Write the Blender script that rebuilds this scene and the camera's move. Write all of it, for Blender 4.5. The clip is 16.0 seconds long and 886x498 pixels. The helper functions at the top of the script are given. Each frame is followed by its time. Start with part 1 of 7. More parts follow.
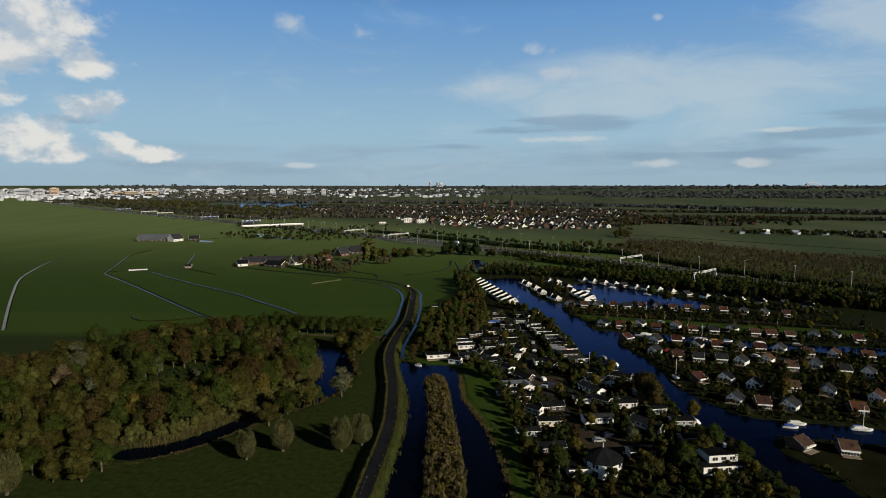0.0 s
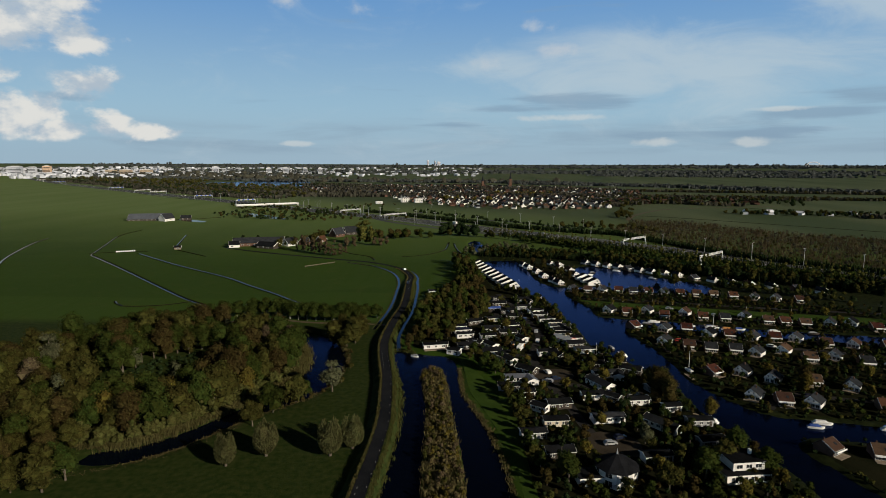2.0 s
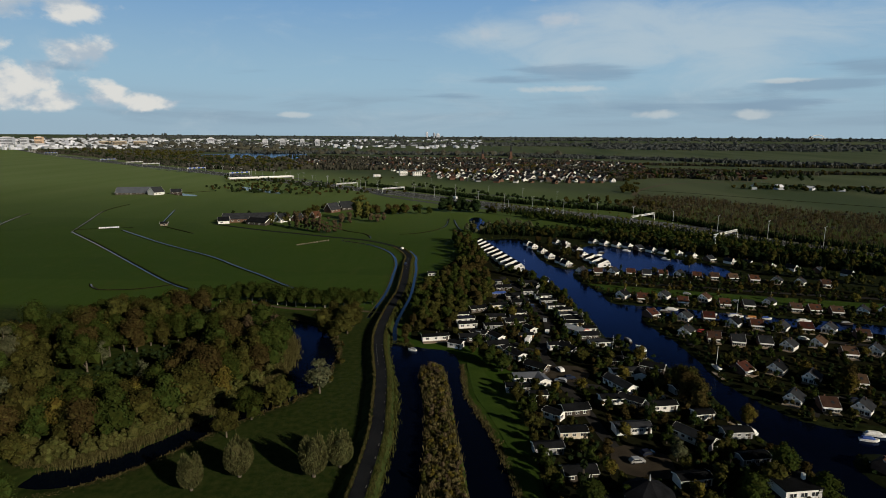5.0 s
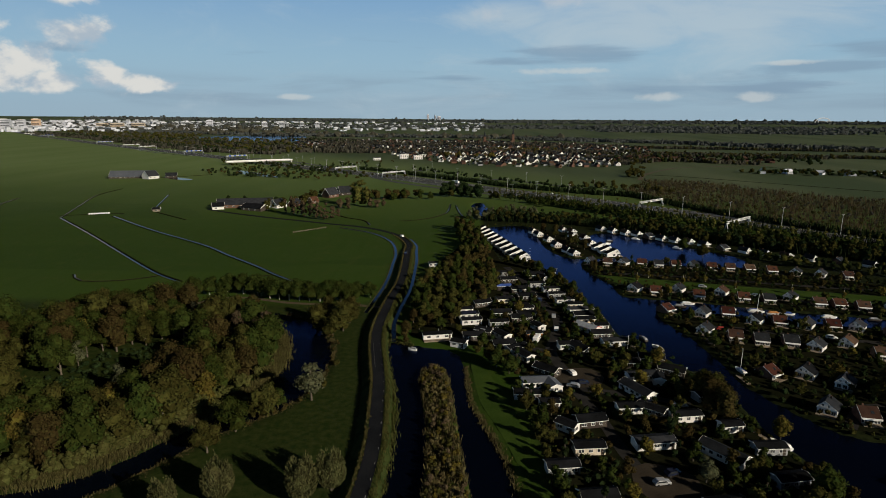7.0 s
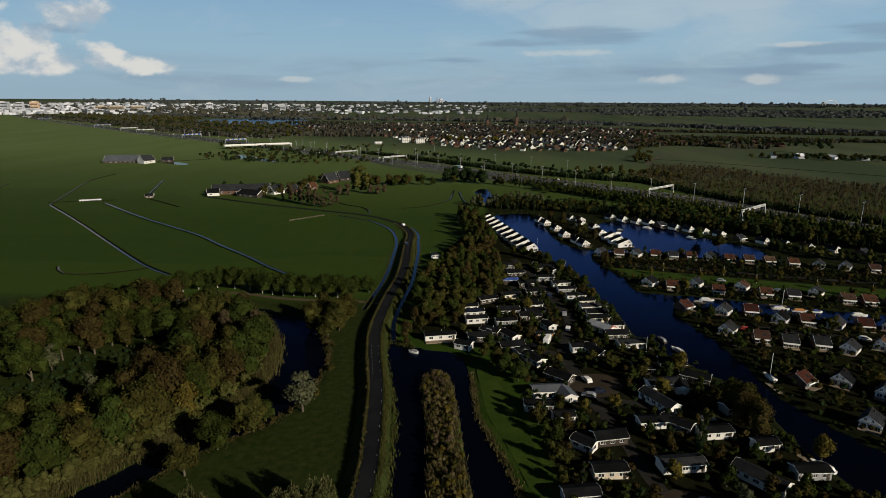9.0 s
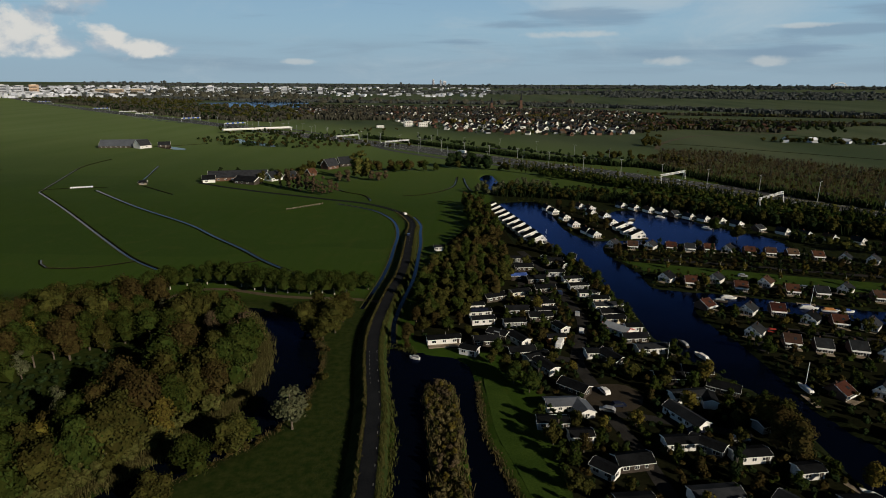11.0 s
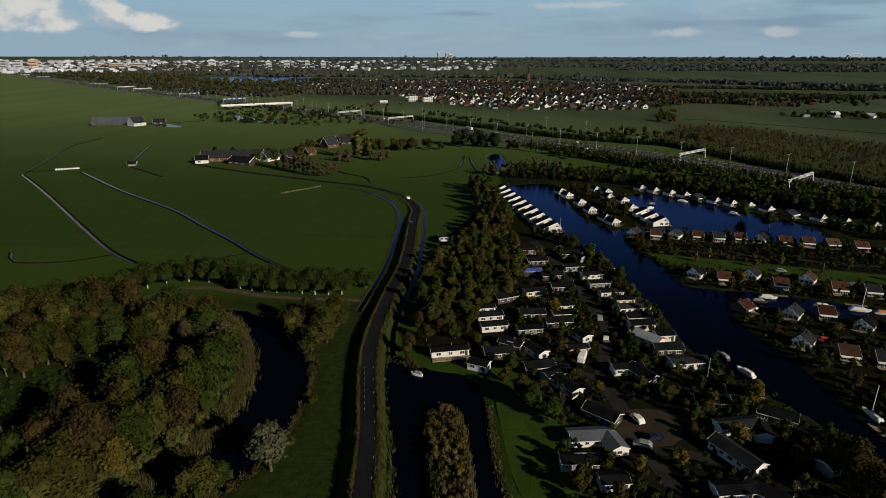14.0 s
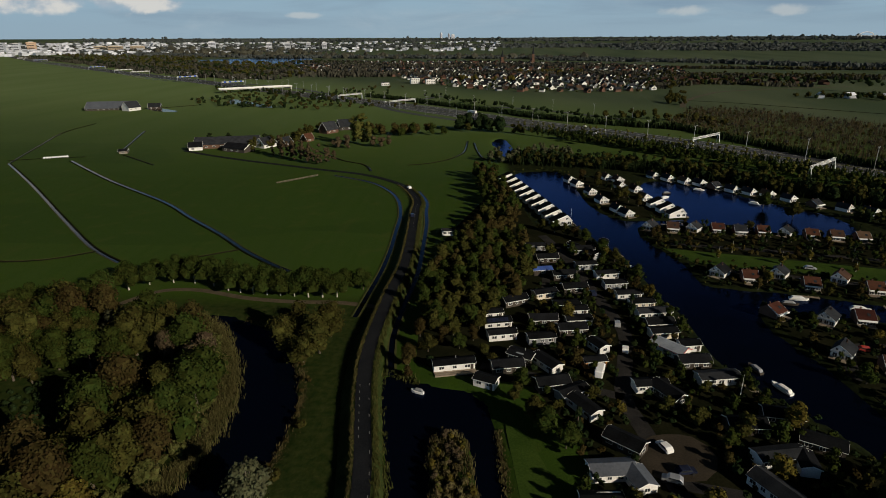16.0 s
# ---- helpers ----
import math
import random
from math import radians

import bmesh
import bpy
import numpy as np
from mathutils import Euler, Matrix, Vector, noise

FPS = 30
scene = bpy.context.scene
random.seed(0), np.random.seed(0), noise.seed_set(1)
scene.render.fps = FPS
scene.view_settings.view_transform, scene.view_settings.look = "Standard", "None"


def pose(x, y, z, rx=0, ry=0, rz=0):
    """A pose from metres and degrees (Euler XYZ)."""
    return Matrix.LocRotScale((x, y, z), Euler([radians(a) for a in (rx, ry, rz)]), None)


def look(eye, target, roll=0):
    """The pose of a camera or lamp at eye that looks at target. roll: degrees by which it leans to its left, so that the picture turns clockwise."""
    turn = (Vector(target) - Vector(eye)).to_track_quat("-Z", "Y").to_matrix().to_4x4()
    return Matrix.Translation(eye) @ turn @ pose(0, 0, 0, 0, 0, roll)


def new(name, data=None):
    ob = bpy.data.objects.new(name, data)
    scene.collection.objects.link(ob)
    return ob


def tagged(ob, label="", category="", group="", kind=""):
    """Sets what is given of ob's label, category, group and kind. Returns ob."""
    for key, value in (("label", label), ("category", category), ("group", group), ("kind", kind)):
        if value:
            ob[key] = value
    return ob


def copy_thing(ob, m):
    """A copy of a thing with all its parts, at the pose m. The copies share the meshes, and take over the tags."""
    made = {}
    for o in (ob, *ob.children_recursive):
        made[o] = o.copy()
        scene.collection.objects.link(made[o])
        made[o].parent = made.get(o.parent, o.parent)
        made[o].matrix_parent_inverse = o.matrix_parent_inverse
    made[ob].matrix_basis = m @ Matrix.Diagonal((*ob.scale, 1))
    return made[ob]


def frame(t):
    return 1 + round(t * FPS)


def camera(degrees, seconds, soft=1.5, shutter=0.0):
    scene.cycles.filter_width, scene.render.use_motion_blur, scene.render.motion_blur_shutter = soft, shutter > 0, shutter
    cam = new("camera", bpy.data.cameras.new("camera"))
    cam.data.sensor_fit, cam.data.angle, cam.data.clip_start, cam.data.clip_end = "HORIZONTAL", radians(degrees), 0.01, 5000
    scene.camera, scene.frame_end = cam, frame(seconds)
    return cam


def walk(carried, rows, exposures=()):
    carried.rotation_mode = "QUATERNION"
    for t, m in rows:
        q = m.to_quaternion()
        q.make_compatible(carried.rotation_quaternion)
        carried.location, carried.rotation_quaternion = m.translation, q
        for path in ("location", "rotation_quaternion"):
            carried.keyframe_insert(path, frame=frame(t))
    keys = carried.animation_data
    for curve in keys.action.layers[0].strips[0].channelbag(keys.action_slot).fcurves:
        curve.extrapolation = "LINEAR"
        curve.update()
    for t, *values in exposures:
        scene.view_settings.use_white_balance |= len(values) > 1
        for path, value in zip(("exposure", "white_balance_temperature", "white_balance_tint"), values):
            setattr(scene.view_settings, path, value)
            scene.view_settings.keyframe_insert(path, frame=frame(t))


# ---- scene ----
cam = camera(74, 16.0, soft=0.9)


def flight(x, y, z, pitch, yaw, lean):
    """Camera pose from place, pitch above the level, turn to the left and lean."""
    return pose(x, y, z, 90 + pitch, 0, yaw) @ pose(0, 0, 0, 0, 0, lean)


PATH = [
    (0, flight(3.00, -11.68, 85.93, -6.427, 1.199, -0.001)),
    (1, flight(2.71, -2.57, 85.94, -7.482, 1.065, 0.070)),
    (2, flight(2.34, 6.48, 85.94, -8.463, 0.958, 0.138)),
    (3, flight(1.92, 15.48, 85.94, -9.386, 0.883, 0.202)),
    (4, flight(1.48, 24.43, 85.94, -10.267, 0.841, 0.260)),
    (5.2, flight(0.93, 35.12, 85.93, -11.284, 0.834, 0.317)),
    (6.5, flight(0.36, 46.65, 85.93, -12.352, 0.881, 0.363)),
    (7.5, flight(-0.05, 55.49, 85.92, -13.159, 0.955, 0.382)),
    (8.5, flight(-0.43, 64.31, 85.91, -13.959, 1.059, 0.387)),
    (9.5, flight(-0.78, 73.12, 85.90, -14.755, 1.190, 0.374)),
    (10.5, flight(-1.09, 81.93, 85.89, -15.550, 1.344, 0.343)),
    (11.5, flight(-1.37, 90.74, 85.87, -16.347, 1.517, 0.291)),
    (12.5, flight(-1.62, 99.56, 85.85, -17.149, 1.704, 0.216)),
    (13.5, flight(-1.86, 108.40, 85.82, -17.961, 1.897, 0.116)),
    (14.5, flight(-2.09, 117.25, 85.79, -18.787, 2.090, -0.010)),
    (15.2, flight(-2.26, 123.47, 85.77, -19.377, 2.220, -0.116)),
    (16, flight(-2.46, 130.60, 85.74, -20.066, 2.361, -0.254)),
]
walk(cam, PATH, [(0, 0.15), (4, 0.10), (9, 0.03), (16, -0.07)])


# ---------------------------------------------------------------- light
SUN_AZ, SUN_EL = 130.0, 22.0  # clockwise from +y, above the level


def sky_world():
    w = bpy.data.worlds.new("sky")
    w.use_nodes = True
    nt = w.node_tree
    nt.nodes.clear()
    N, L = nt.nodes.new, nt.links.new

    def math_node(op, a, b=None, c=None):
        n = N("ShaderNodeMath")
        n.operation = op
        for i, v in enumerate((a, b, c)):
            if v is None:
                continue
            if isinstance(v, (int, float)):
                n.inputs[i].default_value = v
            else:
                L(v, n.inputs[i])
        return n.outputs[0]

    def ramp01(v, lo, hi):
        n = N("ShaderNodeMapRange")
        n.interpolation_type = "SMOOTHSTEP"
        L(v, n.inputs[0])
        n.inputs[1].default_value, n.inputs[2].default_value = lo, hi
        return n.outputs[0]

    def noise_tex(vec, scale, detail, rough, distortion=0.0):
        n = N("ShaderNodeTexNoise")
        L(vec, n.inputs["Vector"])
        n.inputs["Scale"].default_value = scale
        n.inputs["Detail"].default_value = detail
        n.inputs["Roughness"].default_value = rough
        n.inputs["Distortion"].default_value = distortion
        return n.outputs["Fac"]

    def mix_col(f, a, b):
        n = N("ShaderNodeMix")
        n.data_type = "RGBA"
        L(f, n.inputs[0])
        for sock, v in ((n.inputs[6], a), (n.inputs[7], b)):
            if isinstance(v, tuple):
                sock.default_value = (*v, 1)
            else:
                L(v, sock)
        return n.outputs[2]

    sky = N("ShaderNodeTexSky")
    sky.sky_type = "NISHITA"
    sky.sun_disc = False
    sky.sun_elevation, sky.sun_rotation = radians(SUN_EL), radians(SUN_AZ)
    sky.air_density, sky.dust_density, sky.ozone_density = 0.35, 0.2, 2.0
    sky.altitude = 2000
    tc = N("ShaderNodeTexCoord")
    sep = N("ShaderNodeSeparateXYZ")
    L(tc.outputs["Generated"], sep.inputs[0])
    az = math_node("ARCTAN2", sep.outputs[0], sep.outputs[1])
    el = sep.outputs[2]

    def flat_vec(su, sv, off):
        c = N("ShaderNodeCombineXYZ")
        L(math_node("MULTIPLY", az, su), c.inputs[0])
        L(math_node("MULTIPLY", el, sv), c.inputs[1])
        c.inputs[2].default_value = off
        return c.outputs[0]

    def band(v, a, b, c, d):
        return math_node("MULTIPLY", ramp01(v, a, b), math_node("SUBTRACT", 1.0, ramp01(v, c, d)))

    # cumulus heaps to the north-west, lit from the right
    def heap_at(da, de, scale=13.0):
        v = N("ShaderNodeCombineXYZ")
        L(math_node("ADD", az, da), v.inputs[0])
        L(math_node("MULTIPLY", math_node("ADD", el, de), 1.5), v.inputs[1])
        v.inputs[2].default_value = 5.1
        return noise_tex(v.outputs[0], scale, 9, 0.56, 0.15)

    spot = N("ShaderNodeCombineXYZ")
    L(az, spot.inputs[0])
    L(el, spot.inputs[1])

    def cloud_bank(spots):
        """Soft ovals in bearing and height, the strongest of them at each point."""
        best = None
        for a0, e0, ra, re in spots:
            v = N("ShaderNodeVectorMath")
            v.operation = "MULTIPLY_ADD"
            L(spot.outputs[0], v.inputs[0])
            v.inputs[1].default_value = (1 / ra, 1 / re, 0)
            v.inputs[2].default_value = (-a0 / ra, -e0 / re, 0)
            d = N("ShaderNodeVectorMath")
            d.operation = "LENGTH"
            L(v.outputs[0], d.inputs[0])
            r = N("ShaderNodeMapRange")
            r.interpolation_type = "SMOOTHSTEP"
            L(d.outputs["Value"], r.inputs[0])
            r.inputs[1].default_value, r.inputs[2].default_value = 0.0, 1.7
            r.inputs[3].default_value, r.inputs[4].default_value = 1.0, 0.0
            best = r.outputs[0] if best is None else math_node("MAXIMUM", best, r.outputs[0])
        return best

    heap = heap_at(0.0, 0.0)
    lumps = math_node("MULTIPLY_ADD", heap, 4.6, -2.3)
    big = cloud_bank([(-0.625, 0.215, 0.085, 0.062), (-0.655, 0.262, 0.10, 0.06), (-0.553, 0.170, 0.052, 0.026), (-0.640, 0.168, 0.05, 0.03), (-0.548, 0.103, 0.062, 0.028),
                      (-0.632, 0.066, 0.075, 0.034), (-0.600, 0.078, 0.035, 0.034), (-0.528, 0.052, 0.036, 0.034), (-0.470, 0.043, 0.055, 0.013), (-0.660, 0.123, 0.040, 0.024), (-0.585, 0.044, 0.06, 0.02)])
    cum = math_node("MULTIPLY", ramp01(math_node("ADD", math_node("MULTIPLY", big, 1.5), lumps), 0.45, 1.30), math_node("MULTIPLY", ramp01(big, 0.02, 0.30), 0.93))
    # lone puffs
    small = cloud_bank([(-0.270, 0.245, 0.038, 0.018), (-0.152, 0.235, 0.054, 0.022), (0.140, 0.211, 0.040, 0.015), (0.318, 0.247, 0.010, 0.008), (0.055, 0.160, 0.040, 0.016), (0.175, 0.176, 0.05, 0.014)])
    puff_f = math_node("MULTIPLY", ramp01(math_node("ADD", math_node("MULTIPLY", small, 1.4), lumps), 0.55, 1.7), math_node("MULTIPLY", ramp01(small, 0.02, 0.35), 0.75))
    # thin spread sheet to the north-east
    veil = noise_tex(flat_vec(1.0, 2.6, 7.7), 5.5, 8, 0.62, 0.6)
    sheet = cloud_bank([(0.335, 0.138, 0.27, 0.075), (0.29, 0.168, 0.13, 0.040), (0.08, 0.152, 0.09, 0.028), (0.62, 0.22, 0.16, 0.05)])
    veil_f = math_node("MULTIPLY", ramp01(math_node("ADD", sheet, math_node("MULTIPLY_ADD", veil, 2.4, -1.2)), 0.05, 1.15), 0.70)
    # low grey bars and bright rims over the land
    bars = noise_tex(flat_vec(1.0, 9.0, 1.3), 5.0, 6, 0.55, 0.3)
    wisp = math_node("MULTIPLY_ADD", bars, 3.6, -1.8)
    dark_bank = cloud_bank([(0.14, 0.086, 0.15, 0.008), (0.20, 0.100, 0.10, 0.012), (0.51, 0.046, 0.09, 0.009), (0.55, 0.068, 0.11, 0.010), (0.61, 0.090, 0.07, 0.012), (0.0, 0.060, 0.06, 0.005), (-0.58, 0.090, 0.06, 0.008)])
    bars_f = math_node("MULTIPLY", ramp01(math_node("ADD", math_node("MULTIPLY", dark_bank, 1.3), wisp), 0.35, 1.3), 0.65)
    low_bank = math_node("MULTIPLY", band(el, 0.004, 0.02, 0.045, 0.075), ramp01(bars, 0.40, 0.66))
    low_f = math_node("MULTIPLY", low_bank, 0.45)
    rims = cloud_bank([(0.33, 0.031, 0.05, 0.007), (0.445, 0.031, 0.04, 0.008), (0.20, 0.071, 0.09, 0.006), (0.50, 0.077, 0.05, 0.004), (-0.268, 0.028, 0.035, 0.005)])
    rim_f = math_node("MULTIPLY", ramp01(math_node("ADD", math_node("MULTIPLY", rims, 1.3), lumps), 0.5, 1.5), math_node("MULTIPLY", ramp01(rims, 0.02, 0.35), 0.6))
    # haze over the land
    haze_f = math_node("MULTIPLY", math_node("SUBTRACT", 1.0, ramp01(el, -0.01, 0.10)), 0.75)

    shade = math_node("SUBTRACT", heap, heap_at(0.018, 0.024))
    k = 17.7
    heap_col = mix_col(ramp01(shade, -0.10, 0.13), (0.44 * k, 0.52 * k, 0.60 * k), (0.78 * k, 0.77 * k, 0.73 * k))
    air_f = math_node("MULTIPLY", math_node("SUBTRACT", 1.0, ramp01(el, 0.26, 0.38)), 0.9)
    deep = N("ShaderNodeVectorMath")
    deep.operation = "SCALE"
    L(sky.outputs[0], deep.inputs[0])
    deep.inputs["Scale"].default_value = 0.25
    c = mix_col(air_f, deep.outputs[0], mix_col(ramp01(el, 0.05, 0.30), (0.36 * k, 0.56 * k, 0.70 * k), (0.14 * k, 0.335 * k, 0.665 * k)))
    c = mix_col(haze_f, c, (0.33 * k, 0.44 * k, 0.53 * k))
    c = mix_col(low_f, c, (0.26 * k, 0.36 * k, 0.46 * k))
    c = mix_col(veil_f, c, (0.50 * k, 0.60 * k, 0.66 * k))
    c = mix_col(bars_f, c, (0.23 * k, 0.34 * k, 0.46 * k))
    c = mix_col(puff_f, c, (0.52 * k, 0.58 * k, 0.64 * k))
    c = mix_col(rim_f, c, (0.62 * k, 0.66 * k, 0.66 * k))
    c = mix_col(cum, c, heap_col)
    bg = N("ShaderNodeBackground")
    bg.inputs[1].default_value = 0.05
    L(c, bg.inputs[0])
    out = N("ShaderNodeOutputWorld")
    L(bg.outputs[0], out.inputs[0])
    scene.world = w


sky_world()
_sun = bpy.data.lights.new("sun", "SUN")
_sun.energy, _sun.angle, _sun.color = 4.4, radians(0.6), (1.0, 0.88, 0.70)
_a, _e = radians(SUN_AZ), radians(SUN_EL)
sun = new("sun", _sun)
sun.matrix_basis = look((400 * math.sin(_a), 400 * math.cos(_a), 400 * math.tan(_e)), (0, 0, 0))


# ---------------------------------------------------------------- materials
def surface(name, dark, light, scale=1.0, rough=0.8, bump=0.15, metal=0.0, fine=8.0, vary=0.0, island=0.0, contrast=(0.35, 0.65), spec=0.12):
    """A procedural surface: two tones mixed by coarse and fine noise in world metres, with relief, and a
    spread of brightness from object to object (vary) or from piece to piece (island)."""
    m = bpy.data.materials.new(name)
    m.use_nodes = True
    nt = m.node_tree
    N, L = nt.nodes.new, nt.links.new
    b = nt.nodes["Principled BSDF"]
    geo = N("ShaderNodeNewGeometry")
    big, small = N("ShaderNodeTexNoise"), N("ShaderNodeTexNoise")
    for n, s, d in ((big, scale, 4), (small, scale * fine, 6)):
        L(geo.outputs["Position"], n.inputs["Vector"])
        n.inputs["Scale"].default_value, n.inputs["Detail"].default_value = s, d
    add = N("ShaderNodeMath")
    add.operation = "MULTIPLY_ADD"
    L(small.outputs["Fac"], add.inputs[0])
    add.inputs[1].default_value = 0.45
    half = N("ShaderNodeMath")
    half.operation = "MULTIPLY"
    L(big.outputs["Fac"], half.inputs[0])
    half.inputs[1].default_value = 0.55
    L(half.outputs[0], add.inputs[2])
    mr = N("ShaderNodeMapRange")
    L(add.outputs[0], mr.inputs[0])
    mr.inputs[1].default_value, mr.inputs[2].default_value = contrast
    mix = N("ShaderNodeMix")
    mix.data_type = "RGBA"
    L(mr.outputs[0], mix.inputs[0])
    mix.inputs[6].default_value, mix.inputs[7].default_value = (*dark, 1), (*light, 1)
    col = mix.outputs[2]
    for amount, node, socket in ((vary, "ShaderNodeObjectInfo", "Random"), (island, None, "Random Per Island")):
        if amount:
            src = N(node) if node else geo
            r = N("ShaderNodeMapRange")
            L(src.outputs[socket], r.inputs[0])
            r.inputs[3].default_value, r.inputs[4].default_value = 1 - amount, 1 + amount
            hsv = N("ShaderNodeHueSaturation")
            L(r.outputs[0], hsv.inputs["Value"])
            hue = N("ShaderNodeMapRange")
            L(src.outputs[socket], hue.inputs[0])
            hue.inputs[3].default_value, hue.inputs[4].default_value = 0.5 - amount * 0.06, 0.5 + amount * 0.05
            L(hue.outputs[0], hsv.inputs["Hue"])
            L(col, hsv.inputs["Color"])
            col = hsv.outputs[0]
    L(col, b.inputs["Base Color"])
    b.inputs["Roughness"].default_value = rough
    b.inputs["Metallic"].default_value = metal
    b.inputs["Specular IOR Level"].default_value = spec
    if bump:
        bp = N("ShaderNodeBump")
        bp.inputs["Strength"].default_value = bump
        bp.inputs["Distance"].default_value = 0.1
        L(small.outputs["Fac"], bp.inputs["Height"])
        L(bp.outputs[0], b.inputs["Normal"])
    return m


def meadow_material():
    """Grassland: parcels of slightly different green, yellowed and mown patches, tufts."""
    m = bpy.data.materials.new("meadow")
    m.use_nodes = True
    nt = m.node_tree
    N, L = nt.nodes.new, nt.links.new
    b = nt.nodes["Principled BSDF"]
    geo = N("ShaderNodeNewGeometry")

    def tex(kind, scale, detail=4, stretch=None):
        n = N(kind)
        src = geo.outputs["Position"]
        if stretch:
            mp = N("ShaderNodeMapping")
            mp.inputs["Rotation"].default_value = (0, 0, radians(38))
            mp.inputs["Scale"].default_value = stretch
            L(src, mp.inputs[0])
            src = mp.outputs[0]
        L(src, n.inputs["Vector"])
        n.inputs["Scale"].default_value = scale
        if kind == "ShaderNodeTexNoise":
            n.inputs["Detail"].default_value = detail
        return n

    def mix(f, a, c, lo=None, hi=None):
        if lo is not None:
            r = N("ShaderNodeMapRange")
            L(f, r.inputs[0])
            r.inputs[1].default_value, r.inputs[2].default_value = lo, hi
            f = r.outputs[0]
        n = N("ShaderNodeMix")
        n.data_type = "RGBA"
        L(f, n.inputs[0])
        for s, v in ((n.inputs[6], a), (n.inputs[7], c)):
            if isinstance(v, tuple):
                s.default_value = (*v, 1)
            else:
                L(v, s)
        return n.outputs[2]

    cells = tex("ShaderNodeTexVoronoi", 0.0035, stretch=(1.0, 3.2, 1.0))
    parcel = N("ShaderNodeSeparateColor")
    L(cells.outputs["Color"], parcel.inputs[0])
    c = mix(parcel.outputs[0], (0.022, 0.046, 0.006), (0.038, 0.066, 0.010))
    c = mix(tex("ShaderNodeTexNoise", 0.012, 5).outputs["Fac"], c, (0.034, 0.062, 0.008), 0.45, 0.75)
    c = mix(tex("ShaderNodeTexNoise", 0.09, 5).outputs["Fac"], c, (0.052, 0.064, 0.014), 0.55, 0.85)
    c = mix(tex("ShaderNodeTexNoise", 0.25, 6, stretch=(1.0, 0.08, 1.0)).outputs["Fac"], c, (0.028, 0.056, 0.005), 0.5, 0.8)
    fine = tex("ShaderNodeTexNoise", 1.6, 8)
    c = mix(fine.outputs["Fac"], c, (0.020, 0.040, 0.006), 0.55, 0.75)
    # wider fields towards the motorway are paler: distance haze and sheen in their green
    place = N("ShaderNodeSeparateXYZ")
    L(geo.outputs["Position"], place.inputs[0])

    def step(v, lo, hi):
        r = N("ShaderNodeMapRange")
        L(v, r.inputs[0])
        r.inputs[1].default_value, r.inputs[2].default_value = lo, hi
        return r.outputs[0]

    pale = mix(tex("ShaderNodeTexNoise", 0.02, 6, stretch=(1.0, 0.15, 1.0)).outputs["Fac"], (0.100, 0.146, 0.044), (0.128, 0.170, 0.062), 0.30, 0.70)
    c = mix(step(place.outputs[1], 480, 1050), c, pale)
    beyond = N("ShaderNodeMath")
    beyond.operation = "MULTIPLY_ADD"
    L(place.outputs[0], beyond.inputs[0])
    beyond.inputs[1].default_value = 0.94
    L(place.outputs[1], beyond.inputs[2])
    # the polder beyond the motorway is duller, its green greyed to carry haze
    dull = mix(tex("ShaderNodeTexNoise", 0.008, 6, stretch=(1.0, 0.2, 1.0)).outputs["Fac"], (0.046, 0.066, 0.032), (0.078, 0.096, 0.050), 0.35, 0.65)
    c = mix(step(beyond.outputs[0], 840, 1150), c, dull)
    # the pasture round the moat is darker and browner in colour
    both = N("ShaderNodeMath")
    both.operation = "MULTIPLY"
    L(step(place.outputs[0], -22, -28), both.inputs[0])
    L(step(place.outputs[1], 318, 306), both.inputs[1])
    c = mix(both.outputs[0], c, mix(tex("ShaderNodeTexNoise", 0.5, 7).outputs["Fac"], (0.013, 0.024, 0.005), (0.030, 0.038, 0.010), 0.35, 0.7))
    # shores and garden plots of the holiday islands: dark earth with shade painted in
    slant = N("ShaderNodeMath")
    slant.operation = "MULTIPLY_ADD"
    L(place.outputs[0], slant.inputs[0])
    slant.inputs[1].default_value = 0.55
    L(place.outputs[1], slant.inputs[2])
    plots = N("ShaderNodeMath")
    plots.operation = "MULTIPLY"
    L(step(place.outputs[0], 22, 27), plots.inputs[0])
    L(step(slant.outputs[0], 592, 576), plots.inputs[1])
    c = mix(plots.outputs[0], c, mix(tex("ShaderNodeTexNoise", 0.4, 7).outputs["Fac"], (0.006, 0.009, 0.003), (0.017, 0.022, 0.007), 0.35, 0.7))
    L(c, b.inputs["Base Color"])
    b.inputs["Roughness"].default_value = 0.9
    b.inputs["Specular IOR Level"].default_value = 0.03
    bp = N("ShaderNodeBump")
    bp.inputs["Strength"].default_value, bp.inputs["Distance"].default_value = 0.6, 0.25
    L(fine.outputs["Fac"], bp.inputs["Height"])
    L(bp.outputs[0], b.inputs["Normal"])
    return m


